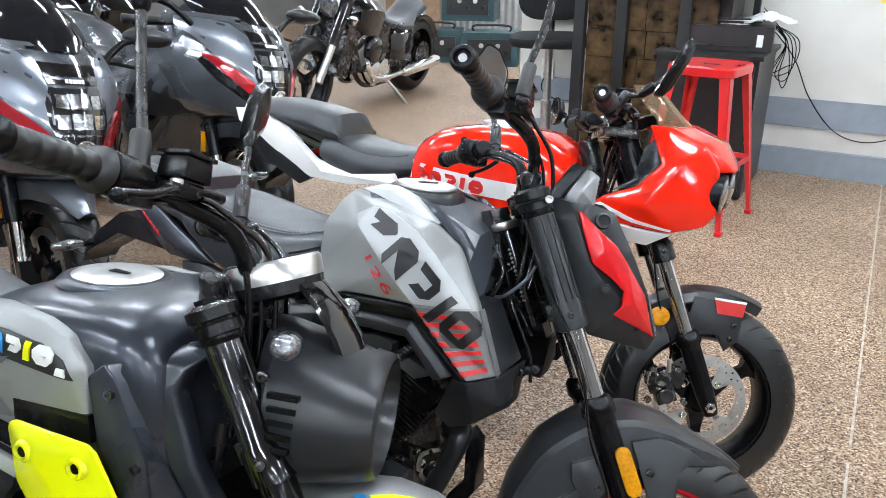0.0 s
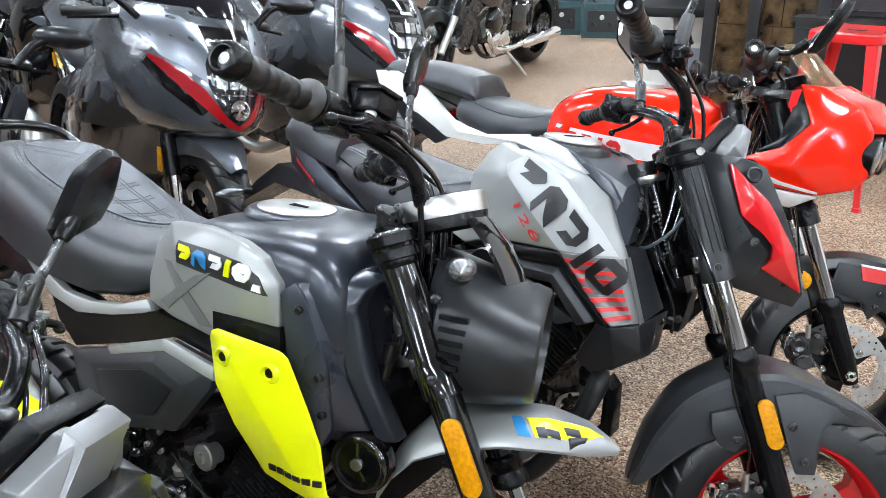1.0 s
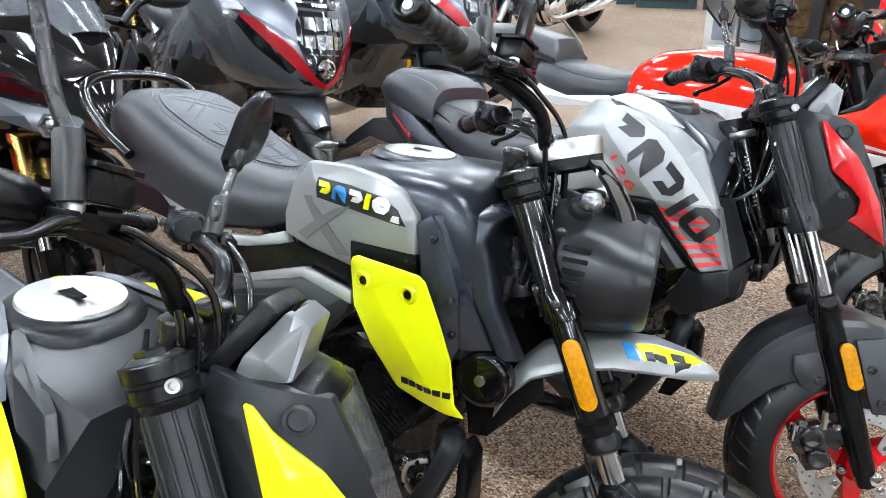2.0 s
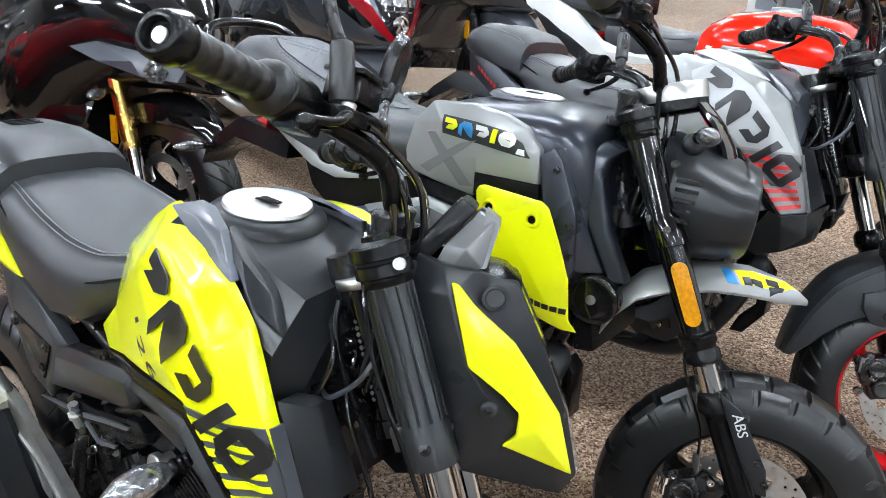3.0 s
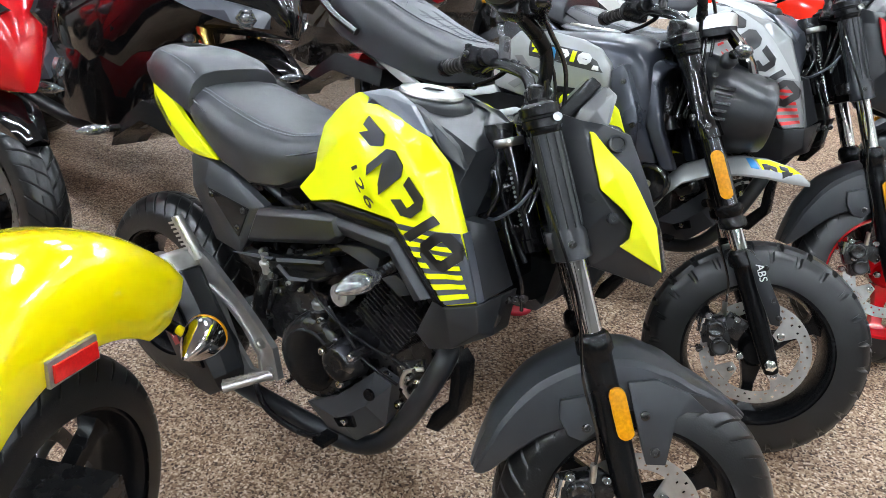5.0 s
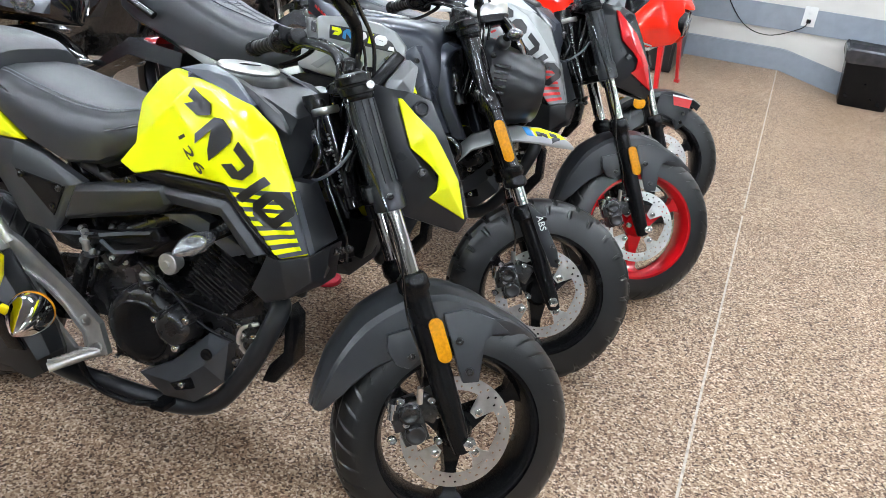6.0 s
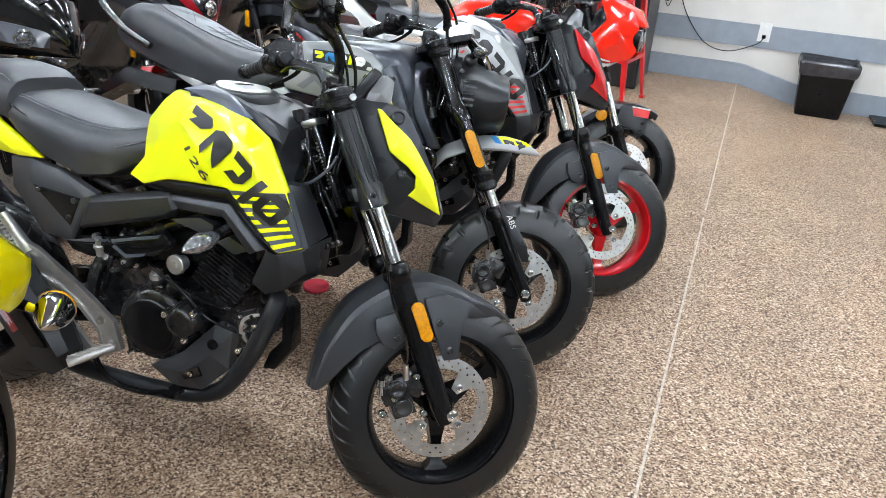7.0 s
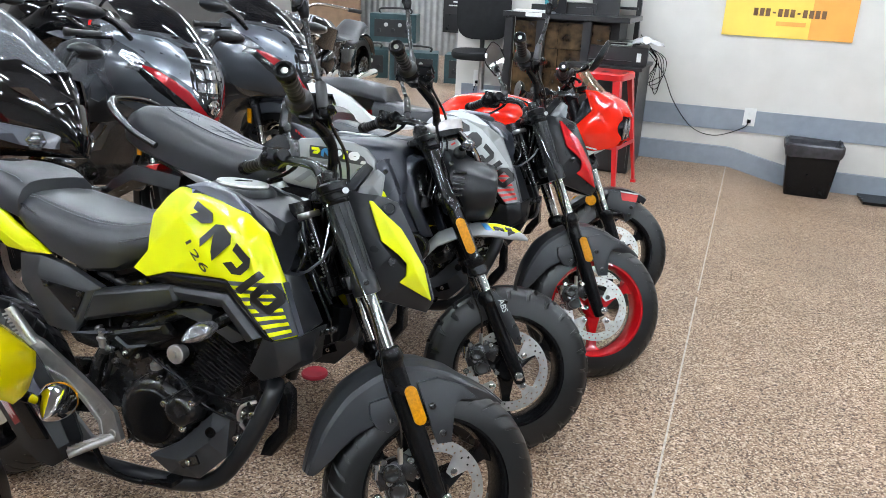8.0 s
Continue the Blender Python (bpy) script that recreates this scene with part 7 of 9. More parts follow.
    part("instrument_glass", moved(b, S), GLOSSB, g)
    b = BM()
    skin(b, [[V(x0, y, z), V(x1, y, z), V(x1, y, z + 0.018), V(x0, y, z + 0.018)] for x0, x1, y, z in ((0.925, 0.960, -0.100, 0.882), (0.900, 0.972, -0.06, 0.880), (0.888, 0.978, 0.0, 0.880), (0.900, 0.972, 0.06, 0.880), (0.925, 0.960, 0.100, 0.882))])
    for s in (-1, 1):
        turned(b, (0.925, s * 0.045, 0.892), (0, 0, 1), [(0, 0.02), (0.035, 0.018), (0.05, 0.022), (0.056, 0.014)], 14)
    box(b, (fx(0.74), 0, 0.74), (0.06, 0.22, 0.03), pose(0, 0, 0, 0, -RAKE, 0).to_3x3())
    part("yoke", moved(b, F), ENGINE, root, bevel=0.004)
    b = BM()
    rows = []
    for x, w, z in ((1.092, 0.050, 0.848), (1.078, 0.056, 0.880), (1.055, 0.055, 0.915), (1.028, 0.048, 0.942), (1.008, 0.036, 0.958)):
        out = [V(x - 0.022 * (k / 5) ** 2, w * k / 5, z) for k in range(-5, 6)]
        rows.append(out + [p + V(-0.006, 0, -0.003) for p in out[::-1]])
    skin(b, rows)
    part("visor", moved(b, S), GLOSSB, root, "small gloss black lamp visor", angle=50)
    SB = steer_matrix(TOP, RAKE, bar_steer) @ Matrix.Translation(TOP) @ Matrix.Rotation(radians(-5.3), 4, 'X') @ Matrix.Translation(-Vector(TOP))
    controls(root, SB, (0.925, 0, 0.945), (0.755, 0, 1.036), (0.90, 0.115, 0.998))
    return root, SB


CL_POSE = pose(-1.297, 1.164, 0, 0, 0, -20.7) @ pose(0, 0, 0, -12.0, 0, 0)
cl_bike, CS = scrambler(CL_POSE, 20, 28)
mirror_arm(cl_bike, CS, (0.818, -0.203, 1.045), (0.802, -0.198, 1.16), (0.778, -0.195, 1.32), (0, 0, 170))
mirror_arm(cl_bike, CS, (0.862, 0.135, 1.045), (0.85, 0.18, 1.13), (0.835, 0.255, 1.235), (35, 0, 175))


# ---- the orange retro machine with twin lamps ----
def retro(m, steer):
    root = thing("retro_motorcycle", m, "orange red small retro motorcycle with a half fairing", "motorcycle", "small motorcycles in a row")
    S = steer_matrix(TOP, RAKE, steer)
    rear_end(root)
    frame_and_swingarm(root)
    engine(root)
    exhaust(root)
    footrests(root)
    wheel_parts(root, (WB, 0.219), 0.243, 0.122, 0.166, MATTE, S, "front")
    forks(root, S, MATTE, MATTE, 0.58, 0.40)
    caliper(root, S)
    b = BM()
    rings = []
    for k in range(15):
        a = radians(62 + 80 * k / 14)
        rr = 0.272
        w = 0.07 * min(1, 0.45 + 2 * k / 14) * min(1, 0.5 + 2 * (14 - k) / 14)
        pr = [(-w, rr - 0.022), (-w * 0.85, rr), (0, rr + 0.012), (w * 0.85, rr), (w, rr - 0.022)]
        rings.append([V(WB + q * math.cos(a), y, 0.237 + q * math.sin(a)) for y, q in pr + [(y * 0.94, q - 0.005) for y, q in pr[::-1]]])
    skin(b, rings)
    f = part("front_fender", moved(b, S), DARK, root, "charcoal front mudguard")
    for s in (-1, 1):
        b = BM()
        y = s * 0.072
        plate(b, [(WB - 0.06, y, 0.495), (WB + 0.07, y, 0.49), (WB + 0.06, y, 0.39), (WB + 0.03, y, 0.36), (WB + 0.015, y, 0.40), (WB - 0.07, y, 0.42)], s * 0.008)
        g = part("fender_bracket", moved(b, S), DARK, f, bevel=0.003)
        b = BM()
        plate(b, [(WB - 0.01, s * 0.0805, 0.492), (WB + 0.068, s * 0.0805, 0.488), (WB + 0.064, s * 0.0805, 0.455), (WB + 0.0, s * 0.0805, 0.458)], s * 0.003)
        part("fender_stripe", moved(b, S), REDINK, g)
        b = BM()
        plate(b, [(WB - 0.012, s * 0.081, 0.499), (WB + 0.070, s * 0.081, 0.495), (WB + 0.068, s * 0.081, 0.489), (WB - 0.010, s * 0.081, 0.493)], s * 0.003)
        part("fender_line", moved(b, S), WHITEP, g)
        b = BM()
        for px, pz in ((WB + 0.045, 0.43), (WB + 0.04, 0.395)):
            bolt(b, (px, s * 0.081, pz), (0, s, 0), 0.007)
        part("fender_bolt", moved(b, S), ENGINE, f)
    # tank
    b = BM()
    rows = []
    for x, zt, w, zs in ((0.36, 0.775, 0.075, 0.70), (0.40, 0.825, 0.105, 0.70), (0.47, 0.865, 0.135, 0.69), (0.58, 0.884, 0.155, 0.68), (0.70, 0.885, 0.158, 0.67), (0.78, 0.874, 0.145, 0.67), (0.84, 0.845, 0.115, 0.70), (0.86, 0.80, 0.085, 0.72)):
        rows.append((x, [(0, zt), (w * 0.45, zt - 0.004), (w * 0.75, zt - 0.022), (w * 0.93, zt - 0.06), (w, zt - 0.11), (w * 0.95, zs), (w * 0.7, zs - 0.02), (0, zs - 0.02)]))
    loft(b, rows)
    bmesh.ops.recalc_face_normals(b, faces=b.faces)
    bvh = BVHTree.FromBMesh(b)
    tk = part("tank", b, ORANGE, root, "gloss orange red tank", angle=50)
    for s in (-1, 1):
        n = 9
        b = BM()
        top, bot = [], []
        for k in range(n):
            x = 0.385 + 0.44 * k / (n - 1)
            top.append(on_surface(bvh, x, 0.762 - 0.02 * k / n, s, 0.002))
            bot.append(on_surface(bvh, x, 0.710 - 0.015 * k / n, s, 0.002))
        for k in range(n - 1):
            plate(b, [top[k], top[k + 1], bot[k + 1], bot[k]], -s * 0.003)
        part("tank_band", b, WHITEP, tk, "white band along the tank")
        o = [0.42, 0.715]
        for kind, w in SMALL_BLOCKS:
            for poly in block_shapes(kind, w * 0.66, 0.036):
                b = BM()
                decal(b, bvh, poly, o, -3, s, 0.005)
                part("wordmark_block", b, REDINK, tk)
            o = [o[0] + w * 0.66 + 0.012, o[1] - 0.002]
    b = BM()
    turned(b, (0.62, 0, 0.882), (0, 0, 1), [(0, 0.06), (0.01, 0.058), (0.012, 0.04)], 28)
    part("fuel_cap", b, STEEL, root)
    # seat, white tail
    b = BM()
    loft(b, seat_stations([(0.06, 0.80, 0.10, 0.72), (0.12, 0.798, 0.12, 0.69), (0.22, 0.782, 0.128, 0.68), (0.32, 0.778, 0.12, 0.69), (0.385, 0.785, 0.09, 0.71)]))
    part("seat", b, VINYL, root, "dark vinyl rider seat", angle=45)
    b = BM()
    loft(b, seat_stations([(-0.285, 0.862, 0.055, 0.835), (-0.255, 0.882, 0.075, 0.83), (-0.12, 0.890, 0.092, 0.815), (0.0, 0.880, 0.10, 0.80), (0.10, 0.862, 0.10, 0.785), (0.125, 0.82, 0.098, 0.78)]))
    part("passenger_seat", b, VINYL, root, "dark vinyl passenger cushion", angle=45)
    for s in (-1, 1):
        seam(root, [(0.08, s * 0.09, 0.795), (0.2, s * 0.11, 0.768), (0.3, s * 0.105, 0.76), (0.37, s * 0.085, 0.772)], 0.0018, VINYL2)
        b = BM()
        crown(b, [(-0.33, s * 0.05, 0.84), (-0.30, s * 0.065, 0.80), (-0.12, s * 0.105, 0.72), (0.05, s * 0.125, 0.665), (0.20, s * 0.135, 0.665), (0.36, s * 0.13, 0.69), (0.34, s * 0.125, 0.715), (0.2, s * 0.130, 0.695), (0.06, s * 0.12, 0.72), (-0.06, s * 0.11, 0.80), (-0.2, s * 0.088, 0.85)], [(-0.2, s * 0.095, 0.81), (-0.05, s * 0.125, 0.745), (0.1, s * 0.138, 0.69), (0.25, s * 0.14, 0.69)], 0.02)
        part("tail_panel", b, WHITEP, root, "white tail fairing", angle=35)
        b = BM()
        crown(b, [(-0.26, s * 0.08, 0.79), (-0.08, s * 0.112, 0.73), (0.05, s * 0.126, 0.66), (0.0, s * 0.118, 0.635), (-0.15, s * 0.1, 0.69)], [(-0.08, s * 0.12, 0.70)], 0.02)
        part("tail_inset", b, DARK, root, angle=25)
        # fairing side
        b = BM()
        facets(b, [(0.928, 0.163, 0.712), (0.974, 0.166, 0.757), (1.050, 0.152, 0.790), (1.097, 0.136, 0.850), (1.066, 0.117, 0.912), (1.050, 0.104, 0.938), (1.100, 0.096, 0.936), (1.186, 0.086, 0.900), (1.222, 0.078, 0.845), (1.230, 0.084, 0.735), (1.208, 0.096, 0.702), (1.133, 0.126, 0.679), (1.000, 0.152, 0.692), (1.140, 0.134, 0.850), (1.080, 0.164, 0.745), (1.180, 0.124, 0.765)], [[0, 1, 14, 12], [1, 2, 14], [2, 3, 13, 14], [3, 4, 13], [4, 5, 6, 13], [6, 7, 13], [7, 8, 15, 13], [8, 9, 15], [9, 10, 15], [10, 11, 14, 15], [11, 12, 14], [13, 15, 14]], 0.016, s)
        soften(b, 0.010, 0.12, 4)
        bv = BVHTree.FromBMesh(b)
        fr = part("fairing_side", b, ORANGE, root, "gloss orange half fairing", angle=40)
        b = BM()
        drape(b, bv, [(0.958, 0.736), (0.972, 0.742), (1.060, 0.706), (1.140, 0.690), (1.140, 0.684), (1.050, 0.698)], s, 0.002, 0.003, 0.15, 3)
        part("fairing_line", b, WHITEP, fr)
        b = BM()
        plate(b, [(0.985, s * 0.148, 0.768), (1.050, s * 0.138, 0.790), (1.095, s * 0.122, 0.850), (1.070, s * 0.110, 0.905), (1.045, s * 0.110, 0.880), (1.060, s * 0.120, 0.830), (1.030, s * 0.130, 0.800)], -s * 0.008)
        part("fairing_lining", b, MATTE, fr, "black inner edge of the fairing", bevel=0.002)
        b = BM()
        facets(b, [(0.900, 0.152, 0.698), (0.960, 0.162, 0.706), (1.050, 0.150, 0.684), (1.140, 0.124, 0.676), (1.085, 0.124, 0.640), (0.980, 0.140, 0.650), (0.900, 0.148, 0.672)], [[0, 1, 6], [1, 2, 5, 6], [2, 3, 4, 5]], 0.02, s)
        soften(b, 0.003, 0.1)
        part("fairing_lower", b, WHITEP, root, "white lower fairing edge", angle=30)
        indicator(root, (1.02, s * 0.15, 0.63), (1.02, s * 0.24, 0.625), 0.02)
        b = BM()
        turned(b, (1.190, s * 0.046, 0.785), (1, 0, -0.05), [(0, 0.046), (0.03, 0.050), (0.045, 0.048), (0.046, 0.043)], 28)
        lm = part("headlight_bezel", b, MATTE, root)
        b = BM()
        turned(b, (1.230, s * 0.046, 0.783), (1, 0, -0.05), [(0, 0.0425), (0.006, 0.038), (0.011, 0.02), (0.012, 0.004)], 28)
        part("headlight_lens", b, LENS, lm, "round clear headlamp")
    b = BM()
    skin(b, [[V(x, -w, z), V(x + 0.035, -w * 0.4, z), V(x + 0.035, w * 0.4, z), V(x, w, z), V(x - 0.02, w * 0.9, z - 0.01), V(x - 0.02, -w * 0.9, z - 0.01)] for x, w, z in ((1.055, 0.100, 0.936), (1.10, 0.094, 0.936), (1.180, 0.084, 0.902), (1.214, 0.076, 0.848), (1.216, 0.072, 0.838))])
    part("fairing_top", b, ORANGE, root, angle=70)
    b = BM()
    box(b, (1.190, 0, 0.778), (0.03, 0.165, 0.13))
    part("lamp_backing", b, MATTE, root, bevel=0.01)
    b = BM()
    rows = []
    for x, w, z in ((1.035, 0.045, 1.028), (1.055, 0.062, 1.005), (1.095, 0.076, 0.965), (1.150, 0.080, 0.916)):
        out = [V(x - 0.05 * (abs(k) / 4) ** 2, w * k / 4, z) for k in range(-4, 5)]
        rows.append(out + [p + V(-0.004, 0, 0) for p in out[::-1]])
    skin(b, rows)
    part("screen", b, BRONZE, root, "brown tinted fly screen")
    b = BM()
    skin(b, [[V(0.89, y, 0.878), V(fx(0.885) + 0.03, y, 0.878), V(fx(0.885) + 0.03, y, 0.90), V(0.89, y, 0.90)] for y in (-0.128, -0.05, 0.05, 0.128)])
    part("yoke", moved(b, S), ENGINE, root, bevel=0.004)
    b = BM()
    turned(b, (1.0, 0, 0.91), (-0.4, 0, 1), [(0, 0.05), (0.03, 0.055), (0.034, 0.05)], 24)
    part("instrument", moved(b, S), MATTE, root)
    for s in (-1, 1):
        b = BM()
        turned(b, (1.09, s * 0.120, 0.44), (0, s, 0), [(0, 0.024), (0.006, 0.024), (0.008, 0.020), (0.0085, 0.005)], 24)
        part("side_reflector", moved(b, S), ORANGEL, root, "round amber reflector")
    brake_hose(root, S)
    controls(root, S, (0.915, 0, 0.915), (0.85, 0, 0.945), (0.925, 0.14, 0.935))
    return root, S


OR_POSE = pose(-0.626, 2.321, 0, 0, 0, -26.85) @ pose(0, 0, 0, -7.7, 0, 0)
orb, OS = retro(OR_POSE, 27)
mirror_arm(orb, OS, (0.90, -0.215, 0.935), (0.95, -0.26, 0.97), (1.0, -0.29, 1.02), (0, -25, 170))
mirror_arm(orb, OS, (0.87, 0.33, 0.945), (0.84, 0.37, 0.96), (0.80, 0.40, 0.98), (0, 0, 195), "round", 0.045)


def settle(root, kx, kz):
    """Bring the small machines to their true wheelbase and height; the wheels keep their round shape."""
    done = set()
    for o in root.children_recursive:
        me = o.data
        if me is None or me.name in done:
            continue
        done.add(me.name)
        if o.name.startswith(("front_tyre", "front_rim", "front_brake_disc", "disc_bolt")) and sum(v.co.x for v in me.vertices) > 0.6 * len(me.vertices):
            continue
        wheel = o.name.startswith(("rear_tyre", "rear_rim", "rear_brake_disc", "disc_bolt"))
        for v in me.vertices:
            if wheel:
                v.co.x += WB * (1 - kx)
            else:
                v.co.x = WB + (v.co.x - WB) * kx
                v.co.z = 0.237 + (v.co.z - 0.237) * kz


settle(yb, 0.976, 0.922)
settle(rb, 0.970, 0.936)
settle(cl_bike, 0.964, 0.925)
settle(orb, 0.948, 0.923)


# ---- full-size sport bikes behind the row ----
def front_hit(bvh, y, z, lift=0.003):
    h = bvh.ray_cast(V(2.5, y, z), V(-1, 0, 0))
    return h[0] + V(lift, 0, 0) if h[0] else V(1.6, y, z)


def big_wheel(root, x, r, w, tag, S=None):
    wheel_parts(root, (x, r), r, w, r * 0.70, MATTE, S, tag, disc_r=0.155)


def sport_bike(m, label, body, upper, accent, fork_mat, kind="tourer", group="large motorcycles"):
    root = thing("sport_motorcycle", m, label, "motorcycle", group)
    FX = 1.46
    big_wheel(root, 0, 0.315, 0.185, "rear")
    big_wheel(root, FX, 0.30, 0.12, "front")
    tilt = math.tan(radians(24))
    for s in (-1, 1):
        b = BM()
        rod(b, (FX - 0.50 * tilt, s * 0.105, 0.80), (FX - 0.16 * tilt, s * 0.105, 0.46), 0.027, seg=16)
        part("fork_tube", b, fork_mat, root)
        b = BM()
        rod(b, (FX - 0.16 * tilt, s * 0.105, 0.47), (FX, s * 0.105, 0.29), 0.021, 0.021, 16)
        part("stanchion", b, CHROME, root)
        b = BM()
        box(b, (FX + 0.005, s * 0.105, 0.30), (0.06, 0.04, 0.10), pose(0, 0, 0, 0, -24, 0).to_3x3())
        part("fork_foot", b, MATTE, root, bevel=0.006)
        b = BM()
        box(b, (FX - 0.10, s * 0.085, 0.40), (0.06, 0.05, 0.12), pose(0, 0, 0, 0, -40, 0).to_3x3())
        part("brake_caliper", b, ENGINE, root, bevel=0.006)
    b = BM()
    rings = []
    for k in range(19):
        t = k / 18
        a = radians(48 + 112 * t)
        rr, w = 0.325, 0.085 * min(1, 0.35 + 2.2 * t) * min(1, 0.55 + 2 * (1 - t))
        pr = [(-w, rr - 0.06 * math.sin(math.pi * t) - 0.015), (-w, rr - 0.02), (-w * 0.6, rr + 0.004), (0, rr + 0.014), (w * 0.6, rr + 0.004), (w, rr - 0.02), (w, rr - 0.06 * math.sin(math.pi * t) - 0.015)]
        rings.append([V(FX + q * math.cos(a), y, 0.30 + q * math.sin(a)) for y, q in pr + [(y * 0.95, q - 0.006) for y, q in pr[::-1]]])
    skin(b, rings)
    part("front_fender", b, upper if kind == "tourer" else GLOSSB, root, angle=35)
    # fairing
    if kind == "tourer":
        st = [(1.36, 0.96, 0.62, 0.20), (1.30, 0.985, 0.58, 0.235), (1.18, 0.985, 0.52, 0.275), (1.0, 0.93, 0.34, 0.295), (0.8, 0.86, 0.24, 0.275), (0.6, 0.80, 0.25, 0.24), (0.45, 0.72, 0.34, 0.19)]
    else:
        st = [(1.64, 0.74, 0.66, 0.02), (1.60, 0.84, 0.655, 0.055), (1.52, 0.94, 0.65, 0.11), (1.42, 1.0, 0.64, 0.17), (1.30, 1.0, 0.63, 0.22), (1.16, 0.97, 0.56, 0.255), (1.0, 0.92, 0.40, 0.265), (0.82, 0.86, 0.32, 0.25), (0.62, 0.80, 0.34, 0.22), (0.48, 0.72, 0.42, 0.17)]
    rows = []
    for x, zt, zb, w in st:
        h = zt - zb
        rows.append((x, [(0, zt), (w * 0.40, zt - h * 0.02), (w * 0.72, zt - h * 0.10), (w * 0.92, zt - h * 0.26), (w, zt - h * 0.46), (w * 0.96, zt - h * 0.66), (w * 0.80, zt - h * 0.86), (w * 0.5, zb + h * 0.02), (0, zb)]))
    b = BM()
    loft(b, rows)
    bmesh.ops.subdivide_edges(b, edges=b.edges[:], cuts=1, use_grid_fill=True, smooth=0.6)
    bmesh.ops.recalc_face_normals(b, faces=b.faces)
    bvh = BVHTree.FromBMesh(b)
    part("fairing", b, body, root, angle=60)
    side = lambda x, z, s, lift=0.004: on_surface(bvh, x, z, s, lift, 0.2)
    if kind == "tourer":
        levels = [(0.605, 1.50, 0.16), (0.635, 1.60, 0.205), (0.662, 1.650, 0.225), (0.70, 1.655, 0.245), (0.78, 1.643, 0.268), (0.86, 1.618, 0.272), (0.93, 1.575, 0.26), (0.985, 1.52, 0.235), (1.02, 1.465, 0.20)]

        def prow(q, z, lift=0.0):
            """A point of the nose: q from -1 (right flank) over 0 (front) to 1 (left flank), at height z."""
            k = max(i for i in range(len(levels) - 1) if levels[i][0] <= z + 1e-9)
            t = (z - levels[k][0]) / (levels[k + 1][0] - levels[k][0])
            xn = levels[k][1] + t * (levels[k + 1][1] - levels[k][1])
            w = levels[k][2] + t * (levels[k + 1][2] - levels[k][2])
            a = abs(q) * math.pi / 2
            y = (w + lift) * math.sin(a) ** 1.12
            return V(1.12 + (xn + lift - 1.12) * math.cos(a), math.copysign(y, q), z)

        def patch(b, rows, lift, thick=0.006):
            """A sheet on the nose: rows of (q0, z0, q1, z1)."""
            n = 8
            top = [[prow(q0 + (q1 - q0) * k / n, z0 + (z1 - z0) * k / n, lift) for k in range(n + 1)] for q0, z0, q1, z1 in rows]
            low = [[prow(q0 + (q1 - q0) * k / n, z0 + (z1 - z0) * k / n, lift - thick) for k in range(n + 1)] for q0, z0, q1, z1 in rows]
            skin(b, [t + l[::-1] for t, l in zip(top, low)])
            return b

        b = BM()
        zs = [0.605, 0.635, 0.662, 0.70, 0.74, 0.78, 0.82, 0.86, 0.895, 0.93, 0.96, 0.985, 1.02]
        skin(b, [[prow(-1 + k / 16, z) for k in range(33)] for z in zs], cap=False, closed=False)
        v0 = b.verts.new((1.2, 0, 0.60))
        b.verts.ensure_lookup_table()
        for k in range(32):
            b.faces.new((b.verts[k], b.verts[k + 1], v0))
        part("nose", b, body, root, "graphite nose fairing", angle=50)
        b = BM()
        patch(b, [(-0.20, 0.905, 0.20, 0.905), (-0.235, 0.86, 0.235, 0.86), (-0.225, 0.80, 0.225, 0.80), (-0.17, 0.74, 0.17, 0.74), (-0.12, 0.70, 0.12, 0.70), (-0.06, 0.680, 0.06, 0.680)], 0.004, 0.012)
        hl = part("headlight", b, DARKLENS, root, "stacked clear headlight", angle=20)
        for z0, z1, w in ((0.850, 0.893, 0.185), (0.792, 0.838, 0.20), (0.772, 0.780, 0.18)):
            b = BM()
            for q in range(4):
                e = w * (1 - 0.5 * (0.9 - z1) * 2)
                c0, c1 = -e + 2 * e * (q + 0.08) / 4, -e + 2 * e * (q + 0.92) / 4
                patch(b, [(c0, z1 - 0.004 * abs(q - 1.5), c1, z1 - 0.004 * abs(q - 1.5)), (c0 * 0.96, (z0 + z1) / 2, c1 * 0.96, (z0 + z1) / 2), (c0, z0, c1, z0)], 0.006 + 0.003 * (q % 2), 0.006)
            part("lamp_reflector", b, LAMPCELL, hl)
        b = BM()
        turned(b, prow(0, 0.73, 0.002), (1, 0, 0.1), [(0, 0.032), (0.008, 0.032), (0.010, 0.027), (0.003, 0.024), (0.008, 0.012), (0.009, 0.002)], 24)
        part("lamp_projector", b, CHROME, hl)
        for s in (-1, 1):
            b = BM()
            patch(b, [(s * 0.0, 0.664, s * 0.0, 0.679), (s * 0.10, 0.674, s * 0.10, 0.700), (s * 0.18, 0.694, s * 0.17, 0.735), (s * 0.28, 0.734, s * 0.25, 0.785), (s * 0.39, 0.782, s * 0.36, 0.825), (s * 0.51, 0.835, s * 0.48, 0.862), (s * 0.58, 0.866, s * 0.575, 0.873)], 0.006, 0.012)
            part("accent_strip", b, accent, root, "gloss red nose strip", angle=40)
            b = BM()
            patch(b, [(s * 0.20, 0.675, s * 0.12, 0.672), (s * 0.34, 0.715, s * 0.275, 0.735), (s * 0.50, 0.775, s * 0.42, 0.80), (s * 0.62, 0.845, s * 0.585, 0.862)], 0.003, 0.010)
            part("intake_panel", b, GLOSSB, root, "gloss black intake panel", angle=40)
            b = BM()
            patch(b, [(s * 0.56, 0.880, s * 0.545, 0.892), (s * 0.66, 0.878, s * 0.635, 0.918), (s * 0.74, 0.895, s * 0.72, 0.925)], 0.006, 0.010)
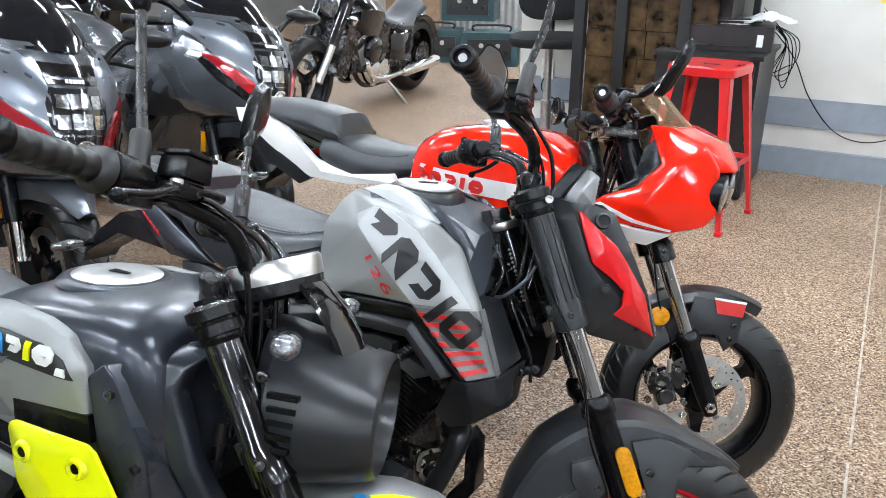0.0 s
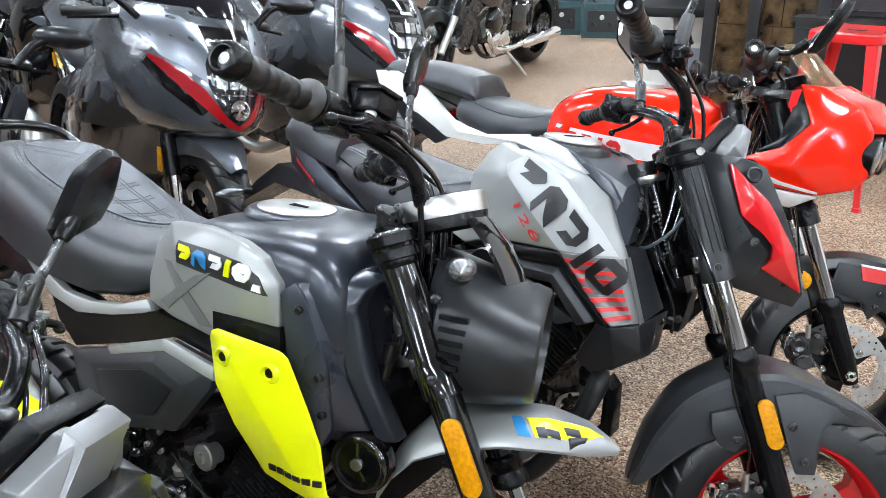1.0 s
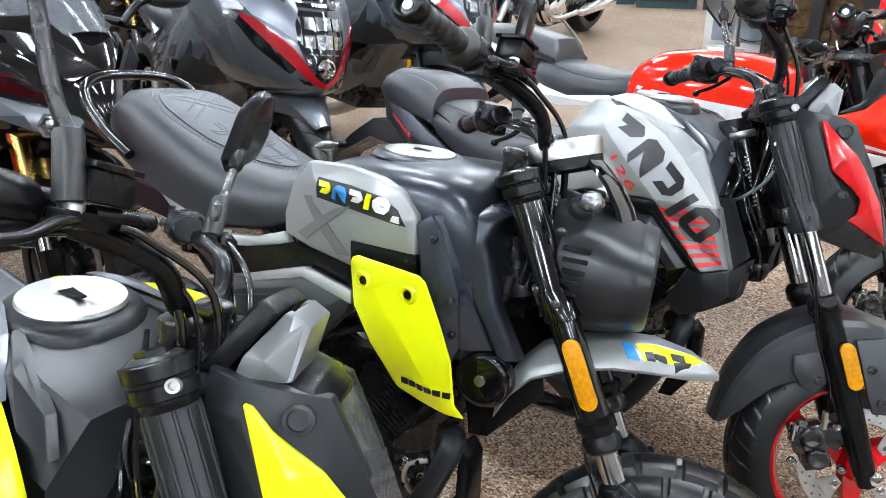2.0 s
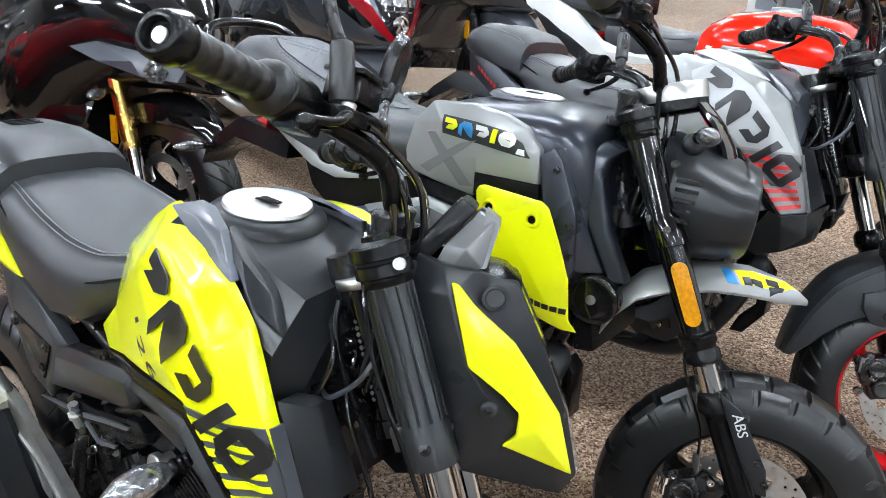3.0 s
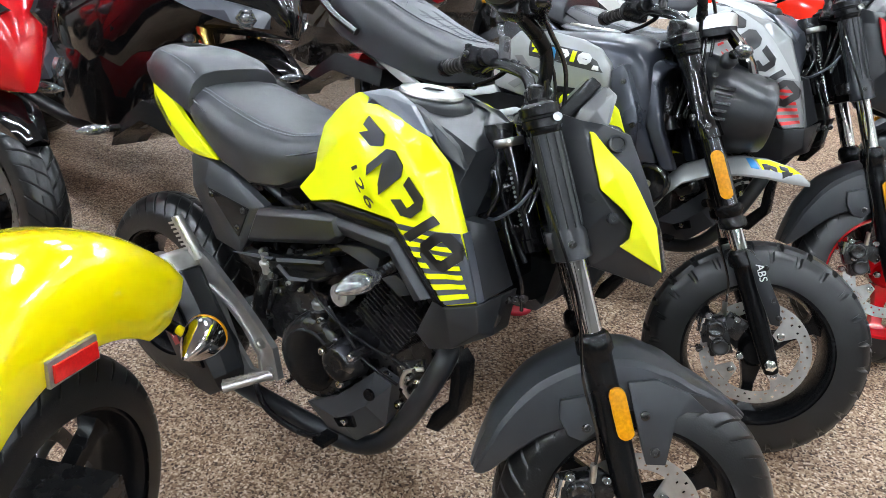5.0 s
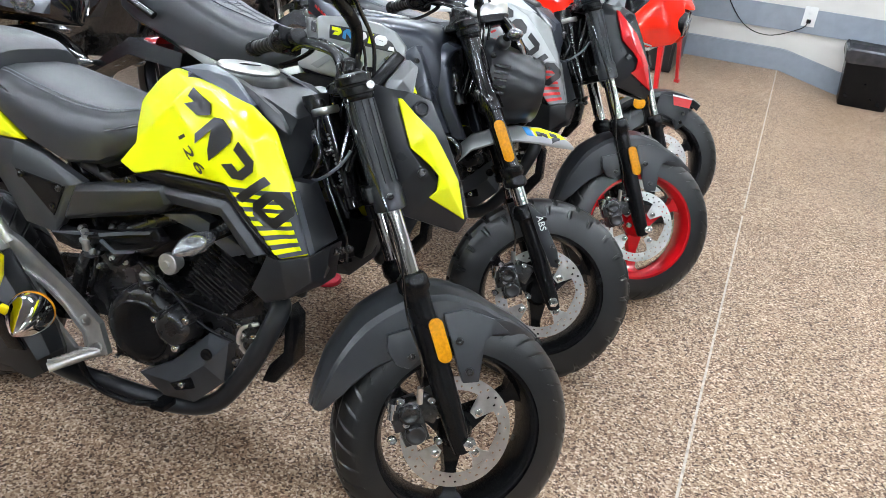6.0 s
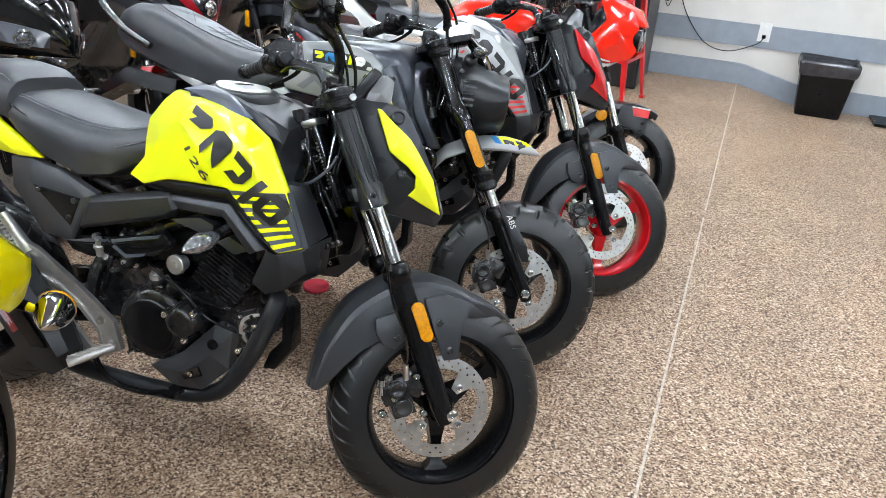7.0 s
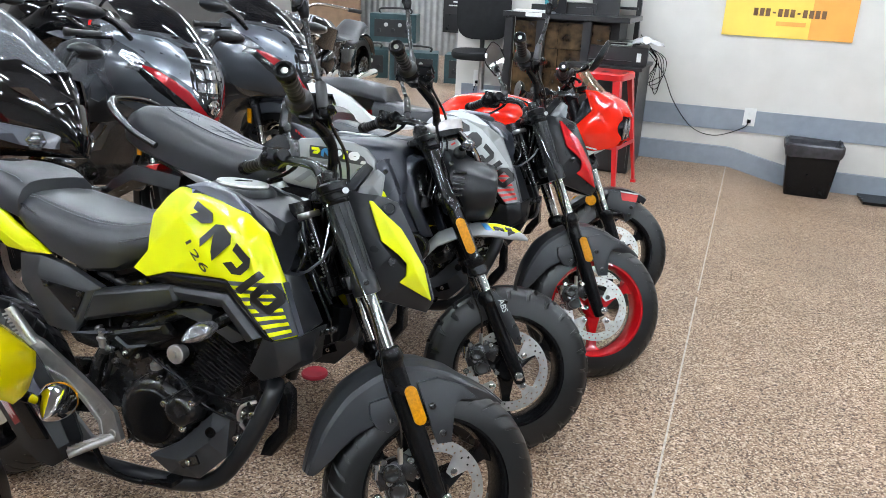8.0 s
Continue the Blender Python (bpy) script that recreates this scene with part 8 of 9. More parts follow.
            patch(b, [(s * 0.60, 0.845, s * 0.575, 0.868), (s * 0.70, 0.85, s * 0.66, 0.878)], 0.006, 0.010)
            part("side_lamp", b, LENS, root, "clear side lamp", angle=30)
            b = BM()
            patch(b, [(s * 0.19, 0.80, s * 0.20, 0.90), (s * 0.26, 0.815, s * 0.235, 0.955), (s * 0.36, 0.845, s * 0.36, 0.992), (s * 0.50, 0.872, s * 0.52, 1.0), (s * 0.62, 0.925, s * 0.68, 1.0), (s * 0.80, 0.965, s * 0.84, 1.0)], 0.004, 0.010)
            part("upper_panel", b, upper, root, "pale metallic nose panel", angle=40)
            b = BM()
            drape(b, bvh, [(0.50, 0.46), (0.58, 0.60), (0.80, 0.645), (1.00, 0.655), (1.18, 0.665), (1.19, 0.58), (1.05, 0.44), (0.9, 0.34), (0.66, 0.32)], s, 0.002, 0.004, 0.2, 2)
            part("lower_panel", b, GLOSSB, root, "gloss black lower fairing")
            b = BM()
            for q in ([(1.03, 0.585), (1.07, 0.655), (1.120, 0.690), (1.165, 0.745), (1.160, 0.695), (1.205, 0.684), (1.243, 0.722), (1.240, 0.676), (1.292, 0.668), (1.272, 0.640), (1.285, 0.618), (1.18, 0.588)], [(0.96, 0.655), (1.00, 0.700), (1.045, 0.715), (1.030, 0.668)], [(0.92, 0.60), (0.99, 0.640), (1.02, 0.585), (0.95, 0.565)]):
                drape(b, bvh, q, s, 0.0045, 0.004, 0.2, 4)
            part("side_emblem", b, BLACKINK, root, "black painted brush mark")
            b = BM()
            plate(b, [side(x, z, s, 0.004) for x, z in ((0.70, 0.55), (0.84, 0.62), (0.90, 0.47), (0.80, 0.36), (0.68, 0.40))], -s * 0.008)
            part("side_vent", b, MATTE, root)
        b = BM()
        patch(b, [(-0.20, 0.915, 0.20, 0.915), (-0.235, 0.96, 0.235, 0.96), (-0.30, 1.01, 0.30, 1.01)], 0.003, 0.01)
        part("nose_cap", b, GLOSSB, root, "gloss black panel below the screen", angle=50)
        for k in range(6):
            b = BM()
            patch(b, [(-0.085 + 0.029 * k, 0.930, -0.064 + 0.029 * k, 0.930), (-0.085 + 0.029 * k, 0.919, -0.064 + 0.029 * k, 0.919)], 0.005, 0.003)
            part("wordmark_bar", b, WHITEP, root)
    else:
        for s in (-1, 1):
            b = BM()
            crown(b, [(1.585, s * 0.06, 0.735), (1.50, s * 0.13, 0.75), (1.36, s * 0.20, 0.765), (1.28, s * 0.235, 0.74), (1.38, s * 0.21, 0.715), (1.50, s * 0.15, 0.69), (1.575, s * 0.085, 0.685)], [(1.48, s * 0.165, 0.728)], 0.03)
            w = part("lower_wing", b, GREYP, root, "grey plastic lower nose wing", angle=18)
            b = BM()
            c = V(1.535, s * 0.125, 0.71)
            ax = V(0.8, s * 0.6, -0.1)
            turned(b, c, ax, [(0, 0.034), (0.012, 0.034), (0.014, 0.026), (0.004, 0.022), (0.010, 0.012), (0.012, 0.004)], 6)
            part("fog_lamp", b, LENS, root, "small hexagonal lamp")
            b = BM()
            crown(b, [(1.60, s * 0.035, 0.86), (1.50, s * 0.12, 0.93), (1.40, s * 0.185, 0.935), (1.46, s * 0.165, 0.88), (1.56, s * 0.09, 0.82)], [(1.51, s * 0.14, 0.885)], 0.012)
            part("headlight", b, DARKLENS, root, "narrow smoked headlight", angle=20)
            indicator(root, (1.30, s * 0.13, 0.62), (1.38, s * 0.235, 0.615), 0.022)
            b = BM()
            plate(b, [side(x, z, s, 0.004) for x, z in ((0.66, 0.60), (0.92, 0.70), (1.02, 0.60), (0.9, 0.5), (0.7, 0.46))], -s * 0.008)
            part("side_vent", b, MATTE, root)
    if kind != "tourer":
        b = BM()
        loft(b, [(x, [(0, zt), (w * 0.7, zt - 0.01), (w, zt - 0.10), (w * 0.9, zb + 0.06), (w * 0.5, zb), (0, zb)]) for x, zt, w, zb in ((1.16, 0.60, 0.12, 0.40), (1.08, 0.62, 0.20, 0.24), (0.90, 0.60, 0.23, 0.17), (0.66, 0.58, 0.22, 0.16), (0.46, 0.56, 0.18, 0.22))])
        part("lower_cowl", b, GLOSSB, root, "gloss black lower cowl", angle=40)
        for s in (-1, 1):
            b = BM()
            for k in range(7):
                box(b, (1.02, s * (0.05 + 0.022 * k), 0.60 - 0.0 * k), (0.012, 0.012, 0.30), pose(0, 0, 0, 0, -12, 0).to_3x3())
            part("radiator_core", b, MATTE, root)
    # screen
    b = BM()
    rows = []
    for x, w, z in (((1.505, 0.13, 1.005), (1.44, 0.165, 1.055), (1.32, 0.175, 1.125), (1.20, 0.15, 1.175), (1.12, 0.11, 1.195)) if kind == "tourer" else ((1.545, 0.11, 0.955), (1.44, 0.155, 1.03), (1.32, 0.16, 1.11), (1.20, 0.135, 1.175), (1.15, 0.10, 1.195))):
        out = [V(x - 0.13 * (abs(k) / 5) ** 2, w * k / 5, z - 0.05 * (abs(k) / 5) ** 2) for k in range(-5, 6)]
        rows.append(out + [p + V(-0.004, 0, -0.002) for p in out[::-1]])
    skin(b, rows)
    part("windscreen", b, SMOKE if kind == "tourer" else SHEENGLASS, root, "smoked windscreen" if kind == "tourer" else "clear windscreen with a grey sheen in its colour", angle=50)
    b = BM()
    box(b, (1.28, 0, 1.0), (0.16, 0.24, 0.07), pose(0, 0, 0, 0, 30, 0).to_3x3())
    part("dashboard", b, MATTE, root, bevel=0.01)
    # tank, seat, tail
    b = BM()
    rows = []
    for x, zt, w, zb in ((0.52, 0.80, 0.12, 0.66), (0.58, 0.88, 0.16, 0.66), (0.70, 0.955, 0.19, 0.66), (0.84, 0.985, 0.195, 0.68), (0.96, 0.965, 0.18, 0.70), (1.04, 0.92, 0.14, 0.74)):
        rows.append((x, [(0, zt), (w * 0.5, zt - 0.01), (w * 0.82, zt - 0.045), (w, zt - 0.11), (w * 0.95, zb + 0.03), (w * 0.7, zb), (0, zb)]))
    loft(b, rows)
    part("tank", b, body, root, angle=50)
    b = BM()
    turned(b, (0.86, 0, 0.98), (0, 0, 1), [(0, 0.06), (0.01, 0.058), (0.012, 0.03)], 24)
    part("fuel_cap", b, MATTE, root)
    b = BM()
    loft(b, seat_stations([(0.10, 0.87, 0.13, 0.78), (0.16, 0.84, 0.15, 0.75), (0.30, 0.805, 0.16, 0.72), (0.45, 0.80, 0.15, 0.70), (0.57, 0.815, 0.10, 0.72)]))
    part("seat", b, VINYL, root, angle=45)
    b = BM()
    loft(b, [(x, [(0, zt), (w * 0.6, zt - 0.01), (w, zt - 0.06), (w * 0.8, zb), (0, zb)]) for x, zt, w, zb in ((-0.36, 0.95, 0.05, 0.90), (-0.30, 0.97, 0.09, 0.86), (-0.12, 0.96, 0.13, 0.78), (0.10, 0.91, 0.15, 0.70), (0.40, 0.74, 0.16, 0.60))])
    part("tail", b, body, root, angle=45)
    b = BM()
    box(b, (-0.365, 0, 0.915), (0.03, 0.11, 0.035))
    part("tail_light", b, REDL, root, bevel=0.006)
    b = BM()
    skin(b, [[V(x, -w, z - h), V(x, w, z - h), V(x, w, z + h), V(x, -w, z + h)] for x, w, z, h in ((0.5, 0.13, 0.42, 0.08), (0.25, 0.14, 0.36, 0.05), (-0.04, 0.13, 0.315, 0.035))])
    box(b, (0.75, 0, 0.45), (0.5, 0.36, 0.36))
    part("engine_block", b, ENGINE, root, bevel=0.02)
    b = BM()
    tube(b, [(0.95, -0.12, 0.30), (0.7, -0.15, 0.2), (0.45, -0.18, 0.22), (0.32, -0.2, 0.26)], 0.03, 10)
    turned(b, (0.36, -0.21, 0.25), (-0.9, -0.06, 0.32), [(0, 0.035), (0.06, 0.06), (0.42, 0.068), (0.5, 0.05), (0.5, 0.03)], 18)
    part("exhaust", b, STEEL if kind == "tourer" else DARK, root)
    for s in (-1, 1):
        b = BM()
        tube(b, [(1.33, s * 0.20, 0.97), (1.30, s * 0.27, 1.03), (1.28, s * 0.33, 1.05)], 0.012, 8)
        part("mirror_stem", b, MATTE, root)
        b = BM()
        mm = Matrix.Translation((1.27, s * 0.385, 1.06))
        o = [(0.075 * math.cos(2 * math.pi * i / 16) * 1.25, 0.034 * math.sin(2 * math.pi * i / 16)) for i in range(16)]
        skin(b, [[mm @ V(0.05, p * 0.35, q * 0.30) for p, q in o], [mm @ V(0.03, p * 0.8, q * 0.8) for p, q in o], [mm @ V(0, p, q) for p, q in o], [mm @ V(-0.012, p * 0.97, q * 0.97) for p, q in o]])
        part("mirror_shell", b, DARK, root)
        b = BM()
        d = V(-0.10, s * 0.26, -0.02).normalized()
        rod(b, V(1.18, s * 0.14, 0.98), V(1.18, s * 0.14, 0.98) + d * 0.10, 0.011)
        part("clip_on", b, MATTE, root)
        b = BM()
        turned(b, V(1.18, s * 0.14, 0.98) + d * 0.10, d, [(0, 0.02), (0.006, 0.017)] + [(0.01 + 0.01 * k, 0.016 + 0.001 * (k % 2)) for k in range(12)] + [(0.13, 0.02), (0.145, 0.02), (0.15, 0.008)], 14)
        part("grip", b, GRIP, root)
        b = BM()
        tube(b, [V(1.20, s * 0.16, 0.975), V(1.235, s * 0.25, 0.965), V(1.20, s * 0.38, 0.95)], 0.007, 6)
        part("lever", b, MATTE, root)
        b = BM()
        bb = (1.46 - 0.12, s * 0.128, 0.50)
        plate(b, [(bb[0] - 0.015, bb[1], 0.47), (bb[0] + 0.013, bb[1], 0.47), (bb[0] + 0.003, bb[1], 0.55), (bb[0] - 0.025, bb[1], 0.55)], s * 0.008)
        part("side_reflector", b, ORANGEL, root, bevel=0.002)
    return root


def nose_at(u, v, head, reach=1.63, lean=6):
    """Pose from where the nose stands on the room's plan."""
    p = ROOM @ V(u, v, 0)
    h = radians(head)
    return pose(p.x - reach * math.cos(h), p.y - reach * math.sin(h), GROUND, 0, 0, head) @ pose(0, 0, 0, -lean, 0, 0)


h1 = sport_bike(pose(-2.56, 3.23, GROUND, 0, 0, -40) @ pose(0, 0, 0, -10, 0, 0), "graphite and silver faired motorcycle with red nose strips", GREYBIKE, SILVBIKE, CANDY, MATTE)
copy_thing(h1, pose(-2.188, 4.067, GROUND, 0, 0, -40) @ pose(0, 0, 0, -10, 0, 0))
k1 = sport_bike(pose(-3.09, 2.10, GROUND, 0, 0, -23.4) @ pose(0, 0, 0, -12, 0, 0), "gloss black faired motorcycle with gold forks", GLOSSB, GLOSSB, GLOSSB, GOLD, "naked")
r1 = sport_bike(pose(-3.53, 1.40, GROUND, 0, 0, -23.4) @ pose(0, 0, 0, -12, 0, 0), "gloss red faired motorcycle with gold forks", RED, RED, RED, GOLD, "naked")
for u, v, hd, src in ((-4.3, 0.1, -36, k1), (-4.5, 1.2, -34, h1), (-4.6, 2.3, -38, k1), (-4.7, 3.4, -36, k1), (-4.1, -1.0, -36, r1)):
    copy_thing(src, nose_at(u, v, hd))


# ---- the black cruiser further back ----
def cruiser(m):
    root = thing("cruiser_motorcycle", m, "black and chrome cruiser motorcycle on its side stand", "motorcycle", "large motorcycles")
    big_wheel(root, 0, 0.34, 0.2, "rear")
    big_wheel(root, 1.62, 0.33, 0.13, "front")
    b = BM()
    rows = []
    for k in range(15):
        a = radians(10 + 150 * k / 14)
        w = 0.11
        pr = [(-w, 0.33), (-w, 0.36), (-w * 0.6, 0.385), (0, 0.392), (w * 0.6, 0.385), (w, 0.36), (w, 0.33)]
        rows.append([V(q * math.cos(a), y, 0.34 + q * math.sin(a)) for y, q in pr + [(y * 0.94, q - 0.008) for y, q in pr[::-1]]])
    skin(b, rows)
    part("rear_fender", b, GLOSSB, root, angle=40)
    b = BM()
    rows = []
    for x, zt, w, zb in ((0.66, 0.74, 0.09, 0.66), (0.72, 0.82, 0.15, 0.62), (0.85, 0.89, 0.20, 0.60), (1.02, 0.92, 0.20, 0.62), (1.14, 0.90, 0.15, 0.68), (1.2, 0.84, 0.08, 0.74)):
        rows.append((x, [(0, zt), (w * 0.6, zt - 0.02), (w, zt - 0.09), (w * 0.8, zb), (0, zb)]))
    loft(b, rows)
    part("tank", b, GLOSSB, root, "gloss black tank", angle=50)
    b = BM()
    loft(b, seat_stations([(-0.02, 0.80, 0.13, 0.74), (0.05, 0.83, 0.15, 0.73), (0.2, 0.76, 0.15, 0.69), (0.28, 0.70, 0.17, 0.62), (0.45, 0.68, 0.18, 0.60), (0.6, 0.72, 0.13, 0.62), (0.68, 0.75, 0.08, 0.66)]))
    part("seat", b, VINYL, root, "grey black vinyl saddle", angle=45)
    for x, a in ((0.78, 28), (0.95, -24)):
        mm = pose(0, 0, 0, 0, -a, 0).to_3x3()
        b = BM()
        box(b, V(x, 0, 0.42) + mm @ V(0, 0, 0.07), (0.15, 0.22, 0.18), mm)
        cy = part("cylinder", b, ENGINE, root)
        b = BM()
        for k in range(9):
            box(b, V(x, 0, 0.42) + mm @ V(0, 0, 0.016 * k), (0.19, 0.27, 0.007), mm)
        part("cylinder_fin", b, ALU, cy)
        b = BM()
        box(b, V(x, 0, 0.42) + mm @ V(0, 0, 0.19), (0.17, 0.26, 0.06), mm)
        part("rocker_cover", b, CHROME, root, bevel=0.012)
    b = BM()
    turned(b, (0.86, -0.17, 0.31), (0, 1, 0), [(0, 0.08), (0.02, 0.10), (0.32, 0.10), (0.34, 0.08)], 24)
    box(b, (0.72, 0, 0.30), (0.34, 0.26, 0.2))
    part("crankcase", b, CHROME, root, "polished crankcase", bevel=0.015)
    for s, z in ((-1, 0.27), (-1, 0.38), (1, 0.27)):
        b = BM()
        tube(b, [(0.95, s * 0.12, 0.46), (1.02, s * 0.17, 0.40), (0.9, s * 0.19, z), (0.5, s * 0.2, z)], 0.024, 10)
        turned(b, (0.5, s * 0.2, z), (-1, 0, 0.04), [(0, 0.03), (0.05, 0.047), (0.62, 0.052), (0.66, 0.045), (0.66, 0.03)], 18)
        part("exhaust", b, CHROME, root, "chrome exhaust silencer")
    for s in (-1, 1):
        b = BM()
        rod(b, (1.25, s * 0.12, 0.92), (1.46, s * 0.12, 0.585), 0.045, 0.040, 16)
        part("fork_cover", b, GLOSSB, root, "gloss black fork cover")
        b = BM()
        rod(b, (1.45, s * 0.12, 0.60), (1.62, s * 0.12, 0.33), 0.028, seg=14)
        part("fork_leg", b, STEEL, root)
        b = BM()
        tube(b, [(1.22, 0, 0.96), (1.2, s * 0.15, 1.04), (1.0, s * 0.40, 1.02)], 0.013, 8)
        part("handlebar", b, CHROME, root)
        b = BM()
        rod(b, (1.03, s * 0.37, 1.02), (0.94, s * 0.46, 1.01), 0.019)
        part("grip", b, GRIP, root)
        b = BM()
        turned(b, (1.36, s * 0.24, 0.78), (1, 0, 0), [(-0.03, 0.01), (-0.01, 0.033), (0.02, 0.036), (0.025, 0.03)], 16)
        rod(b, (1.33, s * 0.1, 0.78), (1.35, s * 0.24, 0.78), 0.009)
        part("indicator", b, CHROME, root)
    b = BM()
    turned(b, (1.30, 0, 0.86), (1, 0, -0.1), [(-0.1, 0.03), (-0.06, 0.085), (0.04, 0.095), (0.05, 0.088)], 28)
    hd = part("headlight", b, CHROME, root)
    b = BM()
    turned(b, (1.351, 0, 0.855), (1, 0, -0.1), [(0, 0.085), (0.012, 0.06), (0.016, 0.01)], 28)
    part("headlight_lens", b, LENS, hd)
    b = BM()
    tube(b, [(0.72, 0.17, 0.24), (0.64, 0.25, 0.13), (0.58, 0.33, 0.02)], 0.012, 8)
    part("side_stand", b, STEEL, root)
    b = BM()
    tube(b, [(1.2, 0.02, 0.8), (1.1, 0.05, 0.45), (0.98, 0.1, 0.22), (0.6, 0.12, 0.2)], 0.02, 8)
    tube(b, [(1.2, -0.02, 0.8), (1.1, -0.05, 0.45), (0.98, -0.1, 0.22), (0.6, -0.12, 0.2), (0.0, -0.13, 0.34)], 0.02, 8)
    part("frame", b, GLOSSB, root)
    b = BM()
    box(b, (0.92, 0, 0.50), (0.50, 0.24, 0.34))
    box(b, (0.45, 0, 0.48), (0.40, 0.30, 0.32))
    box(b, (1.22, 0, 0.50), (0.06, 0.26, 0.36), pose(0, 0, 0, 0, -18, 0).to_3x3())
    box(b, (1.30, 0, 0.56), (0.10, 0.30, 0.46), pose(0, 0, 0, 0, -24, 0).to_3x3())
    box(b, (0.62, 0, 0.56), (0.50, 0.30, 0.22))
    part("engine_mass", b, ENGINE, root, "black engine and side panels", bevel=0.03)
    for s in (-1, 1):
        b = BM()
        turned(b, (0.92, s * 0.13, 0.50), (0, s, 0), [(0, 0.11), (0.05, 0.105), (0.07, 0.085), (0.075, 0.03)], 26)
        part("air_cleaner", b, GLOSSB, root, "black round air cleaner", angle=40)
        b = BM()
        loft(b, [(x, [(0, zt), (w * 0.7, zt), (w, zt - 0.05), (w, zb), (0, zb)]) for x, zt, w, zb in ((0.30, 0.60, 0.10, 0.40), (0.36, 0.64, 0.14, 0.38), (0.58, 0.64, 0.14, 0.38), (0.64, 0.60, 0.11, 0.40))])
        bmesh.ops.translate(b, verts=b.verts, vec=(0, s * 0.05, 0))
        part("side_panel", b, GLOSSB, root, "gloss black side panel", angle=40)
        b = BM()
        tube(b, [(0.98, s * 0.20, 0.28), (1.05, s * 0.26, 0.27), (1.10, s * 0.28, 0.27)], 0.014, 8)
        part("forward_peg", b, CHROME, root)
    for s in (-1, 1):
        b = BM()
        turned(b, (0.74, s * 0.15, 0.31), (0, s, 0), [(0, 0.10), (0.02, 0.098), (0.03, 0.08), (0.033, 0.03)], 26)
        part("side_case", b, CHROME, root, "polished round side case", angle=40)
        b = BM()
        turned(b, (0.0, s * 0.13, 0.34), (0, s, 0), [(0, 0.13), (0.01, 0.125), (0.012, 0.05)], 26)
        part("pulley", b, ENGINE, root)
    return root


cp = ROOM @ V(-4.0, 6.25, 0)
cz = cruiser(pose(cp.x, cp.y, GROUND, 0, 0, -114) @ pose(0, 0, 0, -6, 0, 0))
copy_thing(cz, pose(*(ROOM @ V(-5.6, 5.3, 0)), 0, 0, -120) @ pose(0, 0, 0, -6, 0, 0))
copy_thing(cz, pose(*(ROOM @ V(-6.4, 4.0, 0)), 0, 0, -115) @ pose(0, 0, 0, -6, 0, 0))


